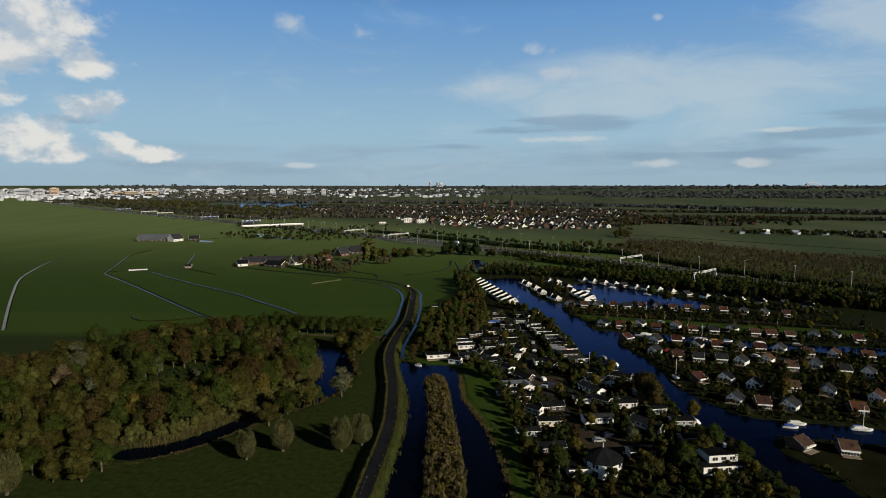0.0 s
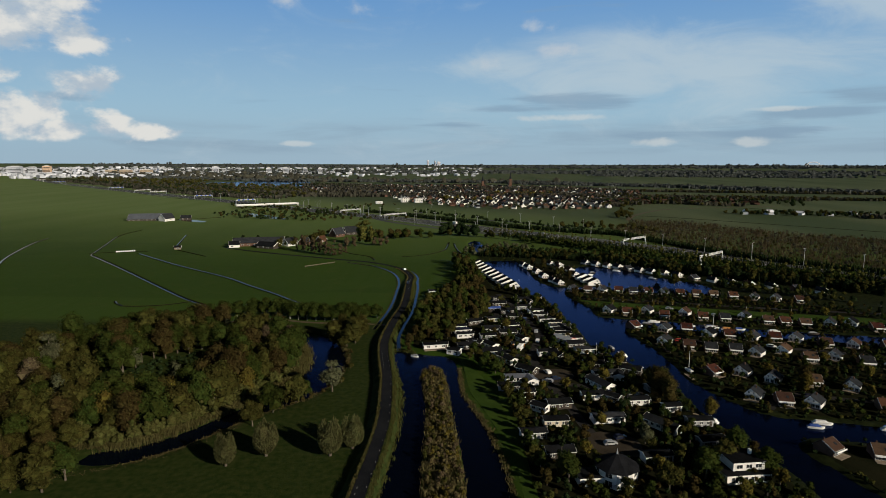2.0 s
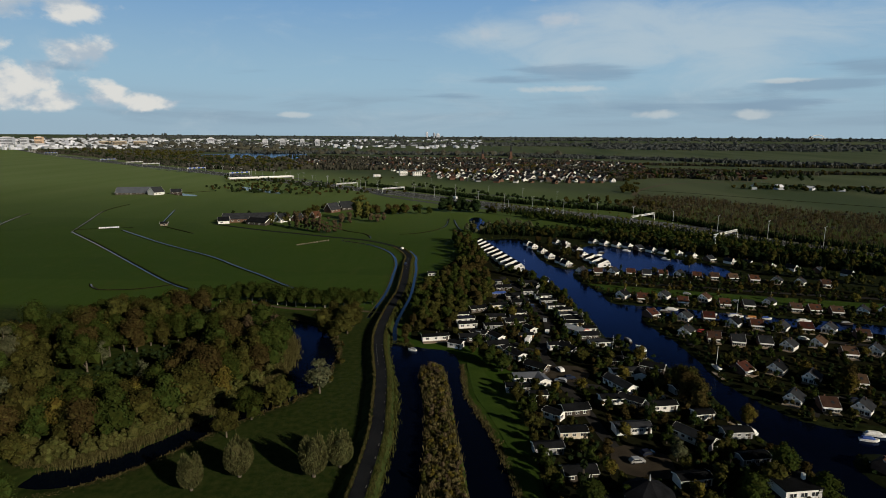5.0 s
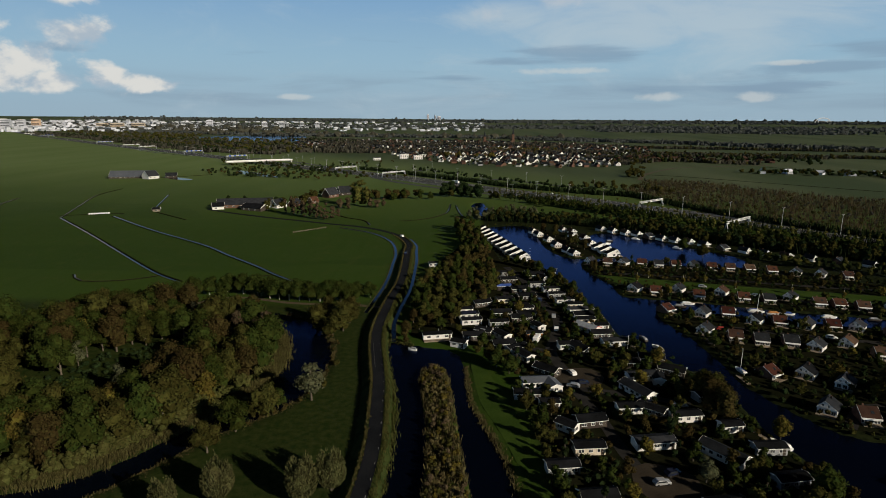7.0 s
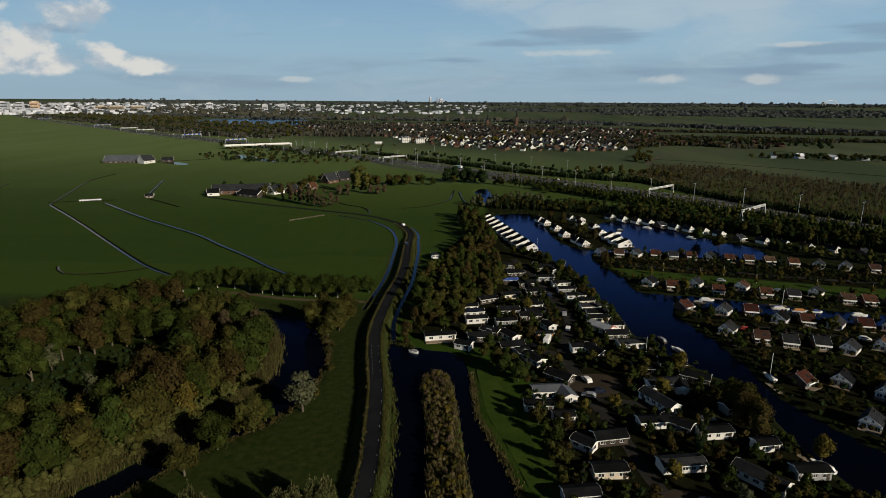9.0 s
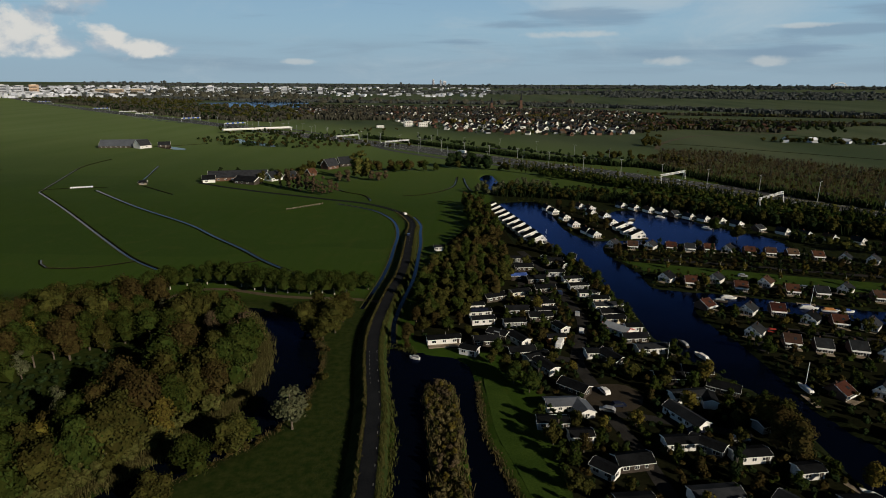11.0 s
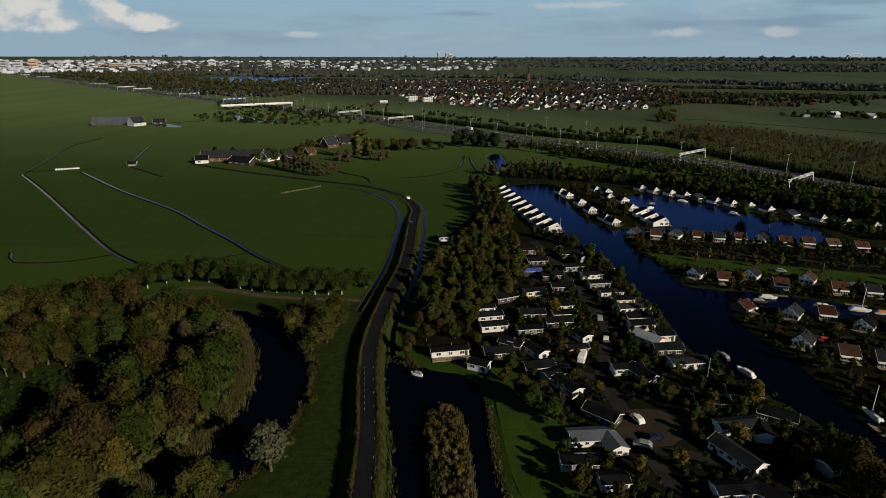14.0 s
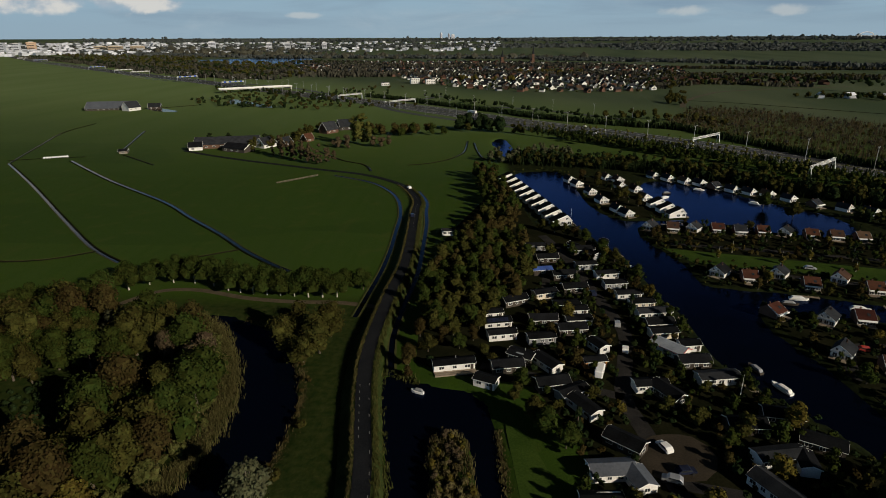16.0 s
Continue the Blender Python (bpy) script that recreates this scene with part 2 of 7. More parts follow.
def water_material(name="canal_water", tint=(0.22, 0.31, 0.64, 1), ior=1.24):
    """Deep dark water: a peaty body under a rippled gloss that grows towards low angles."""
    m = bpy.data.materials.new(name)
    m.use_nodes = True
    nt = m.node_tree
    nt.nodes.clear()
    N, L = nt.nodes.new, nt.links.new
    geo = N("ShaderNodeNewGeometry")
    body, gloss, fres, mixed, out = N("ShaderNodeBsdfDiffuse"), N("ShaderNodeBsdfAnisotropic"), N("ShaderNodeFresnel"), N("ShaderNodeMixShader"), N("ShaderNodeOutputMaterial")
    body.inputs["Color"].default_value = (0.0010, 0.0020, 0.0055, 1)
    gloss.inputs["Color"].default_value = tint
    fres.inputs["IOR"].default_value = ior
    wind = N("ShaderNodeTexNoise")
    L(geo.outputs["Position"], wind.inputs["Vector"])
    wind.inputs["Scale"].default_value, wind.inputs["Detail"].default_value = 0.035, 3
    r = N("ShaderNodeMapRange")
    L(wind.outputs["Fac"], r.inputs[0])
    r.inputs[1].default_value, r.inputs[2].default_value = 0.4, 0.65
    r.inputs[3].default_value, r.inputs[4].default_value = 0.08, 0.17
    L(r.outputs[0], gloss.inputs["Roughness"])
    ripple = N("ShaderNodeTexNoise")
    L(geo.outputs["Position"], ripple.inputs["Vector"])
    ripple.inputs["Scale"].default_value, ripple.inputs["Detail"].default_value = 1.3, 3
    bp = N("ShaderNodeBump")
    bp.inputs["Strength"].default_value, bp.inputs["Distance"].default_value = 0.5, 0.10
    L(ripple.outputs["Fac"], bp.inputs["Height"])
    L(bp.outputs[0], gloss.inputs["Normal"])
    L(fres.outputs[0], mixed.inputs[0])
    L(body.outputs[0], mixed.inputs[1])
    L(gloss.outputs[0], mixed.inputs[2])
    L(mixed.outputs[0], out.inputs["Surface"])
    return m


def leaf_material(name, dark, light, rough=0.75, vary=0.16):
    m = surface(name, dark, light, 0.35, rough, 0.0, fine=6, vary=vary, island=0.3, spec=0.0)
    return m


M = {}
M["meadow"] = meadow_material()
M["water"] = water_material()
M["lakewater"] = water_material("lake_water", (0.50, 0.60, 0.74, 1))
M["ditchwater"] = water_material("ditch_water", (0.92, 0.84, 0.70, 1), 1.30)
M["asphalt"] = surface("asphalt", (0.008, 0.009, 0.011), (0.018, 0.019, 0.021), 0.15, 0.85, 0.3, fine=20, spec=0.02)
M["motorway"] = surface("motorway_asphalt", (0.034, 0.035, 0.038), (0.060, 0.061, 0.065), 0.06, 0.8, 0.2, fine=20)
M["paving"] = surface("paving", (0.014, 0.014, 0.014), (0.036, 0.034, 0.032), 0.2, 0.85, 0.3, fine=15, spec=0.02)
M["gravel"] = surface("gravel_yard", (0.020, 0.016, 0.011), (0.046, 0.037, 0.026), 0.15, 0.9, 0.4, fine=18)
# soil taken almost to black so its colour holds the gardens' shade
M["soil"] = surface("shaded_soil", (0.005, 0.007, 0.003), (0.017, 0.017, 0.009), 0.12, 0.95, 0.4, fine=14, spec=0.0)
M["path"] = surface("sandy_path", (0.045, 0.036, 0.022), (0.10, 0.08, 0.05), 0.2, 0.9, 0.3, fine=14)
M["lawn"] = surface("lawn", (0.018, 0.038, 0.006), (0.042, 0.070, 0.012), 0.12, 0.9, 0.4, fine=18, spec=0.02)
M["verge"] = surface("rough_verge", (0.030, 0.036, 0.012), (0.070, 0.072, 0.026), 0.3, 0.95, 0.5, fine=10, spec=0.02)
M["bank"] = surface("rough_bank_grass", (0.014, 0.024, 0.006), (0.042, 0.056, 0.016), 0.3, 0.95, 0.5, fine=10, spec=0.02)
M["worn"] = surface("worn_road_marking", (0.16, 0.16, 0.15), (0.34, 0.34, 0.32), 1.5, 0.8, 0.0)
M["marking"] = surface("road_marking", (0.5, 0.5, 0.48), (0.75, 0.75, 0.72), 1.5, 0.7, 0.0)
M["white"] = surface("white_boarding", (0.58, 0.57, 0.54), (0.76, 0.75, 0.72), 0.3, 0.6, 0.1, fine=12, vary=0.10)
M["cream"] = surface("cream_boarding", (0.50, 0.44, 0.34), (0.70, 0.63, 0.50), 0.3, 0.65, 0.1, fine=12, vary=0.10)
M["greywall"] = surface("grey_boarding", (0.16, 0.17, 0.18), (0.30, 0.31, 0.32), 0.3, 0.7, 0.1, fine=12, vary=0.2)
M["darkwall"] = surface("dark_timber", (0.03, 0.026, 0.022), (0.075, 0.062, 0.05), 0.4, 0.75, 0.2, fine=12, vary=0.2)
M["brick"] = surface("brown_brick", (0.075, 0.042, 0.030), (0.15, 0.085, 0.060), 0.5, 0.85, 0.2, fine=14, vary=0.15)
M["felt"] = surface("dark_roofing_felt", (0.004, 0.0045, 0.005), (0.013, 0.014, 0.016), 0.25, 0.85, 0.2, fine=12, vary=0.3, spec=0.02)
M["slate"] = surface("grey_roof_tiles", (0.014, 0.016, 0.019), (0.034, 0.036, 0.040), 0.4, 0.7, 0.25, fine=12, vary=0.3, spec=0.02)
M["redtile"] = surface("red_roof_tiles", (0.038, 0.017, 0.012), (0.080, 0.034, 0.022), 0.4, 0.75, 0.25, fine=12, vary=0.3, spec=0.02)
M["browntile"] = surface("brown_roof_tiles", (0.040, 0.024, 0.017), (0.082, 0.050, 0.034), 0.4, 0.75, 0.25, fine=12, vary=0.3, spec=0.02)
M["bluewhite"] = surface("pale_metal_roof", (0.20, 0.22, 0.25), (0.34, 0.37, 0.40), 0.3, 0.5, 0.05, fine=10)
M["sheetroof"] = surface("grey_sheet_roof", (0.060, 0.068, 0.082), (0.105, 0.115, 0.135), 0.2, 0.5, 0.05, fine=10)
M["bluesheet"] = surface("blue_sheeting", (0.03, 0.06, 0.22), (0.07, 0.13, 0.40), 0.5, 0.5, 0.1)
M["orange"] = surface("orange_boarding", (0.38, 0.16, 0.05), (0.55, 0.26, 0.09), 0.5, 0.7, 0.1)
M["redtrim"] = surface("red_trim", (0.35, 0.04, 0.03), (0.5, 0.07, 0.05), 1, 0.5, 0.0)
M["glass"] = surface("window_glass", (0.012, 0.015, 0.018), (0.035, 0.04, 0.045), 0.8, 0.08, 0.0, spec=0.6)
M["wood"] = surface("weathered_wood", (0.14, 0.11, 0.08), (0.30, 0.25, 0.19), 0.8, 0.85, 0.2, fine=12, vary=0.15)
M["metal"] = surface("galvanised_steel", (0.40, 0.41, 0.42), (0.58, 0.59, 0.60), 0.5, 0.45, 0.05, metal=0.6)
M["whitepaint"] = surface("white_paint", (0.68, 0.68, 0.66), (0.82, 0.82, 0.80), 0.5, 0.4, 0.0, vary=0.05)
M["signblue"] = surface("blue_sign", (0.03, 0.08, 0.38), (0.05, 0.12, 0.5), 0.3, 0.5, 0.0)
M["concrete"] = surface("pale_concrete", (0.45, 0.44, 0.42), (0.62, 0.61, 0.58), 0.1, 0.8, 0.1, fine=12)
M["rubber"] = surface("tyre_rubber", (0.012, 0.012, 0.012), (0.025, 0.025, 0.025), 2, 0.8, 0.0)
M["bark"] = surface("bark", (0.05, 0.042, 0.032), (0.13, 0.11, 0.085), 1.2, 0.9, 0.4, vary=0.15)
M["palebark"] = surface("pale_bark", (0.28, 0.26, 0.22), (0.50, 0.47, 0.41), 1.2, 0.85, 0.3, vary=0.1)
M["solar"] = surface("solar_panel", (0.008, 0.010, 0.02), (0.02, 0.025, 0.05), 0.5, 0.15, 0.0)
# pale facades, tinted bluish with the haze of the far city
M["citywhite"] = surface("pale_city_facade", (0.26, 0.28, 0.31), (0.46, 0.48, 0.52), 0.02, 0.8, 0.0, vary=0.25, island=0.5)
M["cityorange"] = surface("orange_city_facade", (0.52, 0.36, 0.24), (0.64, 0.46, 0.32), 0.02, 0.8, 0.0)
M["citybrown"] = surface("buff_city_facade", (0.28, 0.22, 0.16), (0.40, 0.32, 0.24), 0.02, 0.8, 0.0, island=0.2)
LEAF = {
    "green": leaf_material("green_leaves", (0.0119, 0.0197, 0.0045), (0.0320, 0.0410, 0.0090)),
    "olive": leaf_material("olive_leaves", (0.0197, 0.0215, 0.0059), (0.0492, 0.0467, 0.0119)),
    "brown": leaf_material("russet_leaves", (0.0205, 0.0172, 0.0057), (0.0459, 0.0353, 0.0123)),
    "pale": leaf_material("pale_willow_shoots", (0.038, 0.041, 0.015), (0.084, 0.083, 0.034)),
    "yellow": leaf_material("yellow_leaves", (0.0440, 0.0369, 0.0084), (0.0920, 0.0759, 0.0160)),
    "grey": leaf_material("grey_willow_leaves", (0.032, 0.036, 0.018), (0.074, 0.077, 0.042)),
    "bare": leaf_material("hazel_twigs", (0.030, 0.030, 0.022), (0.062, 0.060, 0.046)),
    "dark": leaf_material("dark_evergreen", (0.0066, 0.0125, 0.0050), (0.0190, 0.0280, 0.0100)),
    "reed": leaf_material("reed_stems", (0.0400, 0.0345, 0.0150), (0.0950, 0.0790, 0.0350)),
    "rough": leaf_material("rough_grass", (0.0306, 0.0382, 0.0102), (0.0731, 0.0731, 0.0238)),
    "poplar": leaf_material("poplar_leaves", (0.046, 0.049, 0.012), (0.100, 0.101, 0.026)),
    "sedge": leaf_material("bank_sedge", (0.046, 0.044, 0.015), (0.098, 0.088, 0.034)),
    # bluish grey: distance haze put into the leaf colour
    "far": leaf_material("far_hazed_twigs", (0.032, 0.037, 0.036), (0.060, 0.067, 0.064)),
    "tan": leaf_material("bare_twigs", (0.0391, 0.0306, 0.0179), (0.0782, 0.0603, 0.0340)),
}

# ---------------------------------------------------------------- building helpers
rng = random.Random(11)
nrng = np.random.default_rng(5)


def link_mesh(name, me, material, parent=None, label=""):
    ob = new(name, me)
    for mm in material if isinstance(material, (list, tuple)) else (material,):
        me.materials.append(mm)
    if parent:
        ob.parent = parent
    if label:
        ob["label"] = label
    return ob


def part(name, bm, material, parent, label=""):
    """Links a bmesh as one mesh object under a thing or a part."""
    me = bpy.data.meshes.new(name)
    bm.to_mesh(me)
    bm.free()
    return link_mesh(name, me, material, parent, label)


def quads_mesh(name, V, per=4, tris=None):
    """A mesh of separate polygons with `per` corners, V being (n * per, 3), and of loose triangles if given."""
    V = np.asarray(V, dtype=np.float32).reshape(-1, 3)
    n = len(V) // per
    starts = np.arange(n, dtype=np.int32) * per
    if tris is not None:
        T = np.asarray(tris, dtype=np.float32).reshape(-1, 3)
        starts = np.r_[starts, len(V) + np.arange(len(T) // 3, dtype=np.int32) * 3]
        V = np.concatenate([V, T])
    me = bpy.data.meshes.new(name)
    me.vertices.add(len(V))
    me.vertices.foreach_set("co", V.ravel())
    me.loops.add(len(V))
    me.loops.foreach_set("vertex_index", np.arange(len(V), dtype=np.int32))
    me.polygons.add(len(starts))
    me.polygons.foreach_set("loop_start", starts.astype(np.int32))
    me.update(calc_edges=True)
    return me


def ball_triangles(subdivisions):
    bm = bmesh.new()
    bmesh.ops.create_icosphere(bm, subdivisions=subdivisions, radius=1)
    out = np.array([[v.co[:] for v in f.verts] for f in bm.faces])
    bm.free()
    return out


BALL20, BALL80 = ball_triangles(1), ball_triangles(2)


def thing(name, label, category, group="", kind=""):
    return tagged(new(name), label, category, group, kind)


def box(bm, x0, x1, y0, y1, z0, z1, bevel=0.0):
    c = ((x0 + x1) / 2, (y0 + y1) / 2, (z0 + z1) / 2)
    r = bmesh.ops.create_cube(bm, size=1, matrix=Matrix.Translation(c) @ Matrix.Diagonal((x1 - x0, y1 - y0, z1 - z0, 1)))
    if bevel:
        es = list({e for v in r["verts"] for e in v.link_edges})
        bmesh.ops.bevel(bm, geom=es, offset=bevel, segments=1, affect="EDGES")
    return bm


def boxes(*specs, bevel=0.0):
    bm = bmesh.new()
    for s in specs:
        box(bm, *s, bevel=bevel)
    return bm


def prism(bm, outline, axis, a, b):
    """Extrudes a closed outline of 2D points from a to b along axis ('x': points are y, z; 'y': x, z; 'z': x, y)."""
    def at(p, t):
        return {"x": (t, p[0], p[1]), "y": (p[0], t, p[1]), "z": (p[0], p[1], t)}[axis]
    va = [bm.verts.new(at(p, a)) for p in outline]
    vb = [bm.verts.new(at(p, b)) for p in outline]
    n = len(outline)
    bm.faces.new(va)
    bm.faces.new(vb[::-1])
    for i in range(n):
        bm.faces.new((va[i], vb[i], vb[(i + 1) % n], va[(i + 1) % n]))
    bmesh.ops.recalc_face_normals(bm, faces=bm.faces[:])
    return bm


def rod(bm, p, q, r0, r1=None, sides=6):
    p, q = Vector(p), Vector(q)
    d = q - p
    bmesh.ops.create_cone(bm, cap_ends=True, segments=sides, radius1=r0, radius2=r0 if r1 is None else r1, depth=d.length,
                          matrix=Matrix.Translation((p + q) / 2) @ d.to_track_quat("Z", "Y").to_matrix().to_4x4())
    return bm


def rods(*specs, sides=6):
    bm = bmesh.new()
    for s in specs:
        rod(bm, *s, sides=sides)
    return bm


def spline(pts, step=4.0, closed=False):
    """Smooth curve through plan points, as an (n, 2) array."""
    P = [np.array(p, float) for p in pts]
    n, out = len(P), []
    for i in range(n if closed else n - 1):
        if closed:
            a, b, c, d = P[i - 1], P[i], P[(i + 1) % n], P[(i + 2) % n]
        else:
            a, b, c, d = P[max(i - 1, 0)], P[i], P[i + 1], P[min(i + 2, n - 1)]
        k = max(2, int(np.linalg.norm(c - b) / step))
        for t in np.arange(k) / k:
            out.append(0.5 * ((2 * b) + (c - a) * t + (2 * a - 5 * b + 4 * c - d) * t * t + (3 * b - a - 3 * c + d) * t ** 3))
    if not closed:
        out.append(P[-1])
    return np.array(out)


def seg_dist(X, Y, line, closed):
    """Distance of points to a polyline."""
    best = np.full(X.shape, 1e9)
    m = len(line)
    for i in range(m if closed else m - 1):
        a, b = line[i], line[(i + 1) % m]
        d = b - a
        t = np.clip(((X - a[0]) * d[0] + (Y - a[1]) * d[1]) / max(d @ d, 1e-9), 0, 1)
        np.minimum(best, np.hypot(X - a[0] - t * d[0], Y - a[1] - t * d[1]), out=best)
    return best


def inside(X, Y, poly):
    c = np.zeros(X.shape, bool)
    j = len(poly) - 1
    for i in range(len(poly)):
        (xi, yi), (xj, yj) = poly[i], poly[j]
        if yi != yj:
            c ^= ((yi > Y) != (yj > Y)) & (X < (xj - xi) * (Y - yi) / (yj - yi) + xi)
        j = i
    return c


def signed(X, Y, poly):
    d = seg_dist(X, Y, poly, True)
    return np.where(inside(X, Y, poly), -d, d)


# ---------------------------------------------------------------- land and water
WATER_Z = -0.5
CANAL_WEST = spline([(-17, 60), (-17, 120), (-17, 141), (-15.6, 165), (-15, 182), (-15.6, 207), (-18, 226), (-22, 246), (-24.5, 262), (-22, 268),
                     (-17, 265.5), (-11, 261.5), (-4, 260.5), (2, 255), (4.8, 244), (5.4, 233), (6.6, 216), (10.5, 202), (14, 187), (16.7, 169), (18.3, 152),
                     (19, 120), (19, 60)], 4, True)
REED_ISLE = spline([(-5.6, 62), (-5.6, 120), (-6.0, 150), (-6.6, 170), (-6.6, 187), (-7.4, 207), (-9.6, 225), (-10.6, 237), (-7, 243), (-2, 240),
                    (0.6, 226), (1.9, 207), (3.7, 187), (5.3, 169), (6.4, 152), (6.4, 120), (6.4, 62)], 4, True)
CANAL_EAST = spline([(106, 60), (101, 120), (99, 149), (98, 163), (94.8, 175), (92, 190), (89.5, 203), (89.5, 221), (85.5, 242), (79, 254), (72.7, 266),
                     (68.5, 280), (68.5, 302), (65.4, 321), (63.6, 343), (62.5, 358), (57.6, 371), (53.4, 388), (48.3, 407), (39, 440), (31, 476), (29, 508),
                     (40, 517), (56, 518), (60, 505), (61.7, 492), (62.1, 463), (64, 430), (71, 412), (80, 408.5), (96, 410), (108, 413), (108, 424),
                     (103, 440), (99, 458), (104, 484), (116, 492), (131, 480), (146, 467), (158, 446), (168, 434), (178, 421), (181, 406), (176, 394),
                     (166, 388), (158, 388), (150, 389), (128, 396), (112, 402), (96, 402), (80, 400), (76, 384), (79.5, 368), (84, 347), (83, 334),
                     (88, 328), (116, 322), (143, 312), (190, 300), (250, 286), (250, 272), (190, 286), (143, 299), (112, 308), (96, 312.5), (91.5, 296), (96, 273), (97.5, 250), (97, 232),
                     (103, 214), (112, 200), (135, 194), (170, 186), (240, 172), (240, 158), (170, 172), (135, 180), (116, 184), (108, 176), (112, 160), (120, 120), (124, 60)], 4, True)
MOAT = spline([(-104, 170), (-96, 172), (-86, 180), (-79, 190), (-71, 203), (-64, 214), (-60, 226), (-58.5, 240), (-59.5, 252),
               (-64, 266), (-75, 285), (-86, 296), (-90, 301), (-83, 301), (-73, 297), (-59, 286), (-47, 264), (-44, 248), (-44.5, 230), (-49, 216), (-56, 206), (-64, 198),
               (-72, 186), (-80, 174), (-90, 165), (-100, 162), (-106, 164)], 4, True)
POND = spline([(19, 625), (23, 595), (26.5, 566), (33, 572), (34, 595), (31, 640), (25, 648)], 4, True)
ROAD = spline([(-24.5, 60), (-22.3, 110), (-21.4, 143), (-20.3, 165), (-19.8, 187), (-21.3, 208), (-23.0, 226), (-25.7, 243), (-27.9, 257), (-29.2, 270), (-29.5, 284), (-28.9, 300),
               (-28.0, 316), (-26.2, 337), (-26.0, 362), (-27.2, 395), (-28.2, 418), (-28.6, 436), (-32.5, 455), (-43.5, 480), (-68.3, 504), (-101.6, 519.5), (-132, 534), (-160, 547), (-195, 566), (-226, 586)], 3)
BROOK_EAST = spline([(-22, 266), (-24.0, 285), (-23.2, 306), (-21.6, 325), (-20.6, 341), (-20.8, 372), (-21.4, 401), (-22.8, 418), (-24, 440), (-30, 462)], 5)
BROOK_WEST = spline([(-38, 300), (-36.5, 318), (-34.8, 340), (-34.3, 365), (-34.9, 390), (-35.6, 415), (-39.8, 442), (-47.5, 463), (-62, 484), (-88, 502)], 5)


def land_level(X, Y):
    sd = np.minimum.reduce([signed(X, Y, CANAL_WEST), signed(X, Y, CANAL_EAST), signed(X, Y, MOAT), signed(X, Y, POND)])
    sd = np.maximum(sd, -signed(X, Y, REED_ISLE))
    return np.clip((sd - 1.0) * 0.5, -2.0, 0.0)


def far_rise(x, y):
    """The far land lies a little higher, up to the skyline."""
    r = np.hypot(x, y)
    return 62.0 * np.clip((r - 2600) / 2350, 0, 1) ** 1.5


def axis_steps(lo, hi, step, end_lo, end_hi):
    a = list(np.arange(lo, hi + 0.01, step))
    s, x = step, hi
    while x < end_hi:
        s = min(s * 1.14, 160)
        x = min(x + s, end_hi)
        a.append(x)
    s, x = step, lo
    while x > end_lo:
        s = min(s * 1.14, 160)
        x = max(x - s, end_lo)
        a.insert(0, x)
    return np.array(a)


def build_ground():
    xs, ys = axis_steps(-200, 265, 3.1, -4200, 4200), axis_steps(100, 655, 3.1, -700, 4880)
    X, Y = np.meshgrid(xs, ys)
    Z = far_rise(X, Y)
    near = (X > -205) & (X < 270) & (Y > 55) & (Y < 660)
    Z[near] += land_level(X[near], Y[near])
    nx, ny = len(xs), len(ys)
    idx = np.arange(nx * ny).reshape(ny, nx)
    F = np.stack([idx[:-1, :-1], idx[:-1, 1:], idx[1:, 1:], idx[1:, :-1]], -1).reshape(-1, 4)
    V = np.stack([X.ravel(), Y.ravel(), Z.ravel()], 1)
    me = bpy.data.meshes.new("ground")
    me.vertices.add(len(V))
    me.vertices.foreach_set("co", V.astype(np.float32).ravel())
    me.loops.add(F.size)
    me.loops.foreach_set("vertex_index", F.astype(np.int32).ravel())
    me.polygons.add(len(F))
    me.polygons.foreach_set("loop_start", np.arange(len(F), dtype=np.int32) * 4)
    me.update(calc_edges=True)
    me.polygons.foreach_set("use_smooth", np.ones(len(F), bool))
    tagged(link_mesh("ground", me, M["meadow"]), "flat green polder meadow with dark banks, haze and shade in its colours", "meadow", kind="structure")


build_ground()
bm = bmesh.new()
prism(bm, [(-198, 60), (262, 60), (262, 652), (-198, 652)], "z", WATER_Z - 0.05, WATER_Z)
tagged(part("water", bm, M["water"], None), "dark blue still canal water", "water", kind="structure")


DIKE_OFF = np.array([-6.0, -4.9, -3.8, -2.7, -2.2, 2.2, 2.8, 3.5, 4.6])
DIKE_RISE = np.array([-0.12, 0.30, 0.72, 0.97, 1.0, 1.0, 0.92, 0.55, -0.15])
_near = ROAD[ROAD[:, 1] < 475]
_order = np.argsort(_near[:, 1])


def crest(y):
    """Height of the road's dike above the meadow."""
    u = np.clip((470 - np.asarray(y, float)) / 90, 0, 1)
    return 2.3 * u * u * (3 - 2 * u)


def dike_z(x, y):
    """Height of the dike's surface at plan points beside the road."""
    off = np.asarray(x) - np.interp(y, _near[_order, 1], _near[_order, 0])
    return np.interp(off, DIKE_OFF, DIKE_RISE, left=0, right=0) * crest(y)


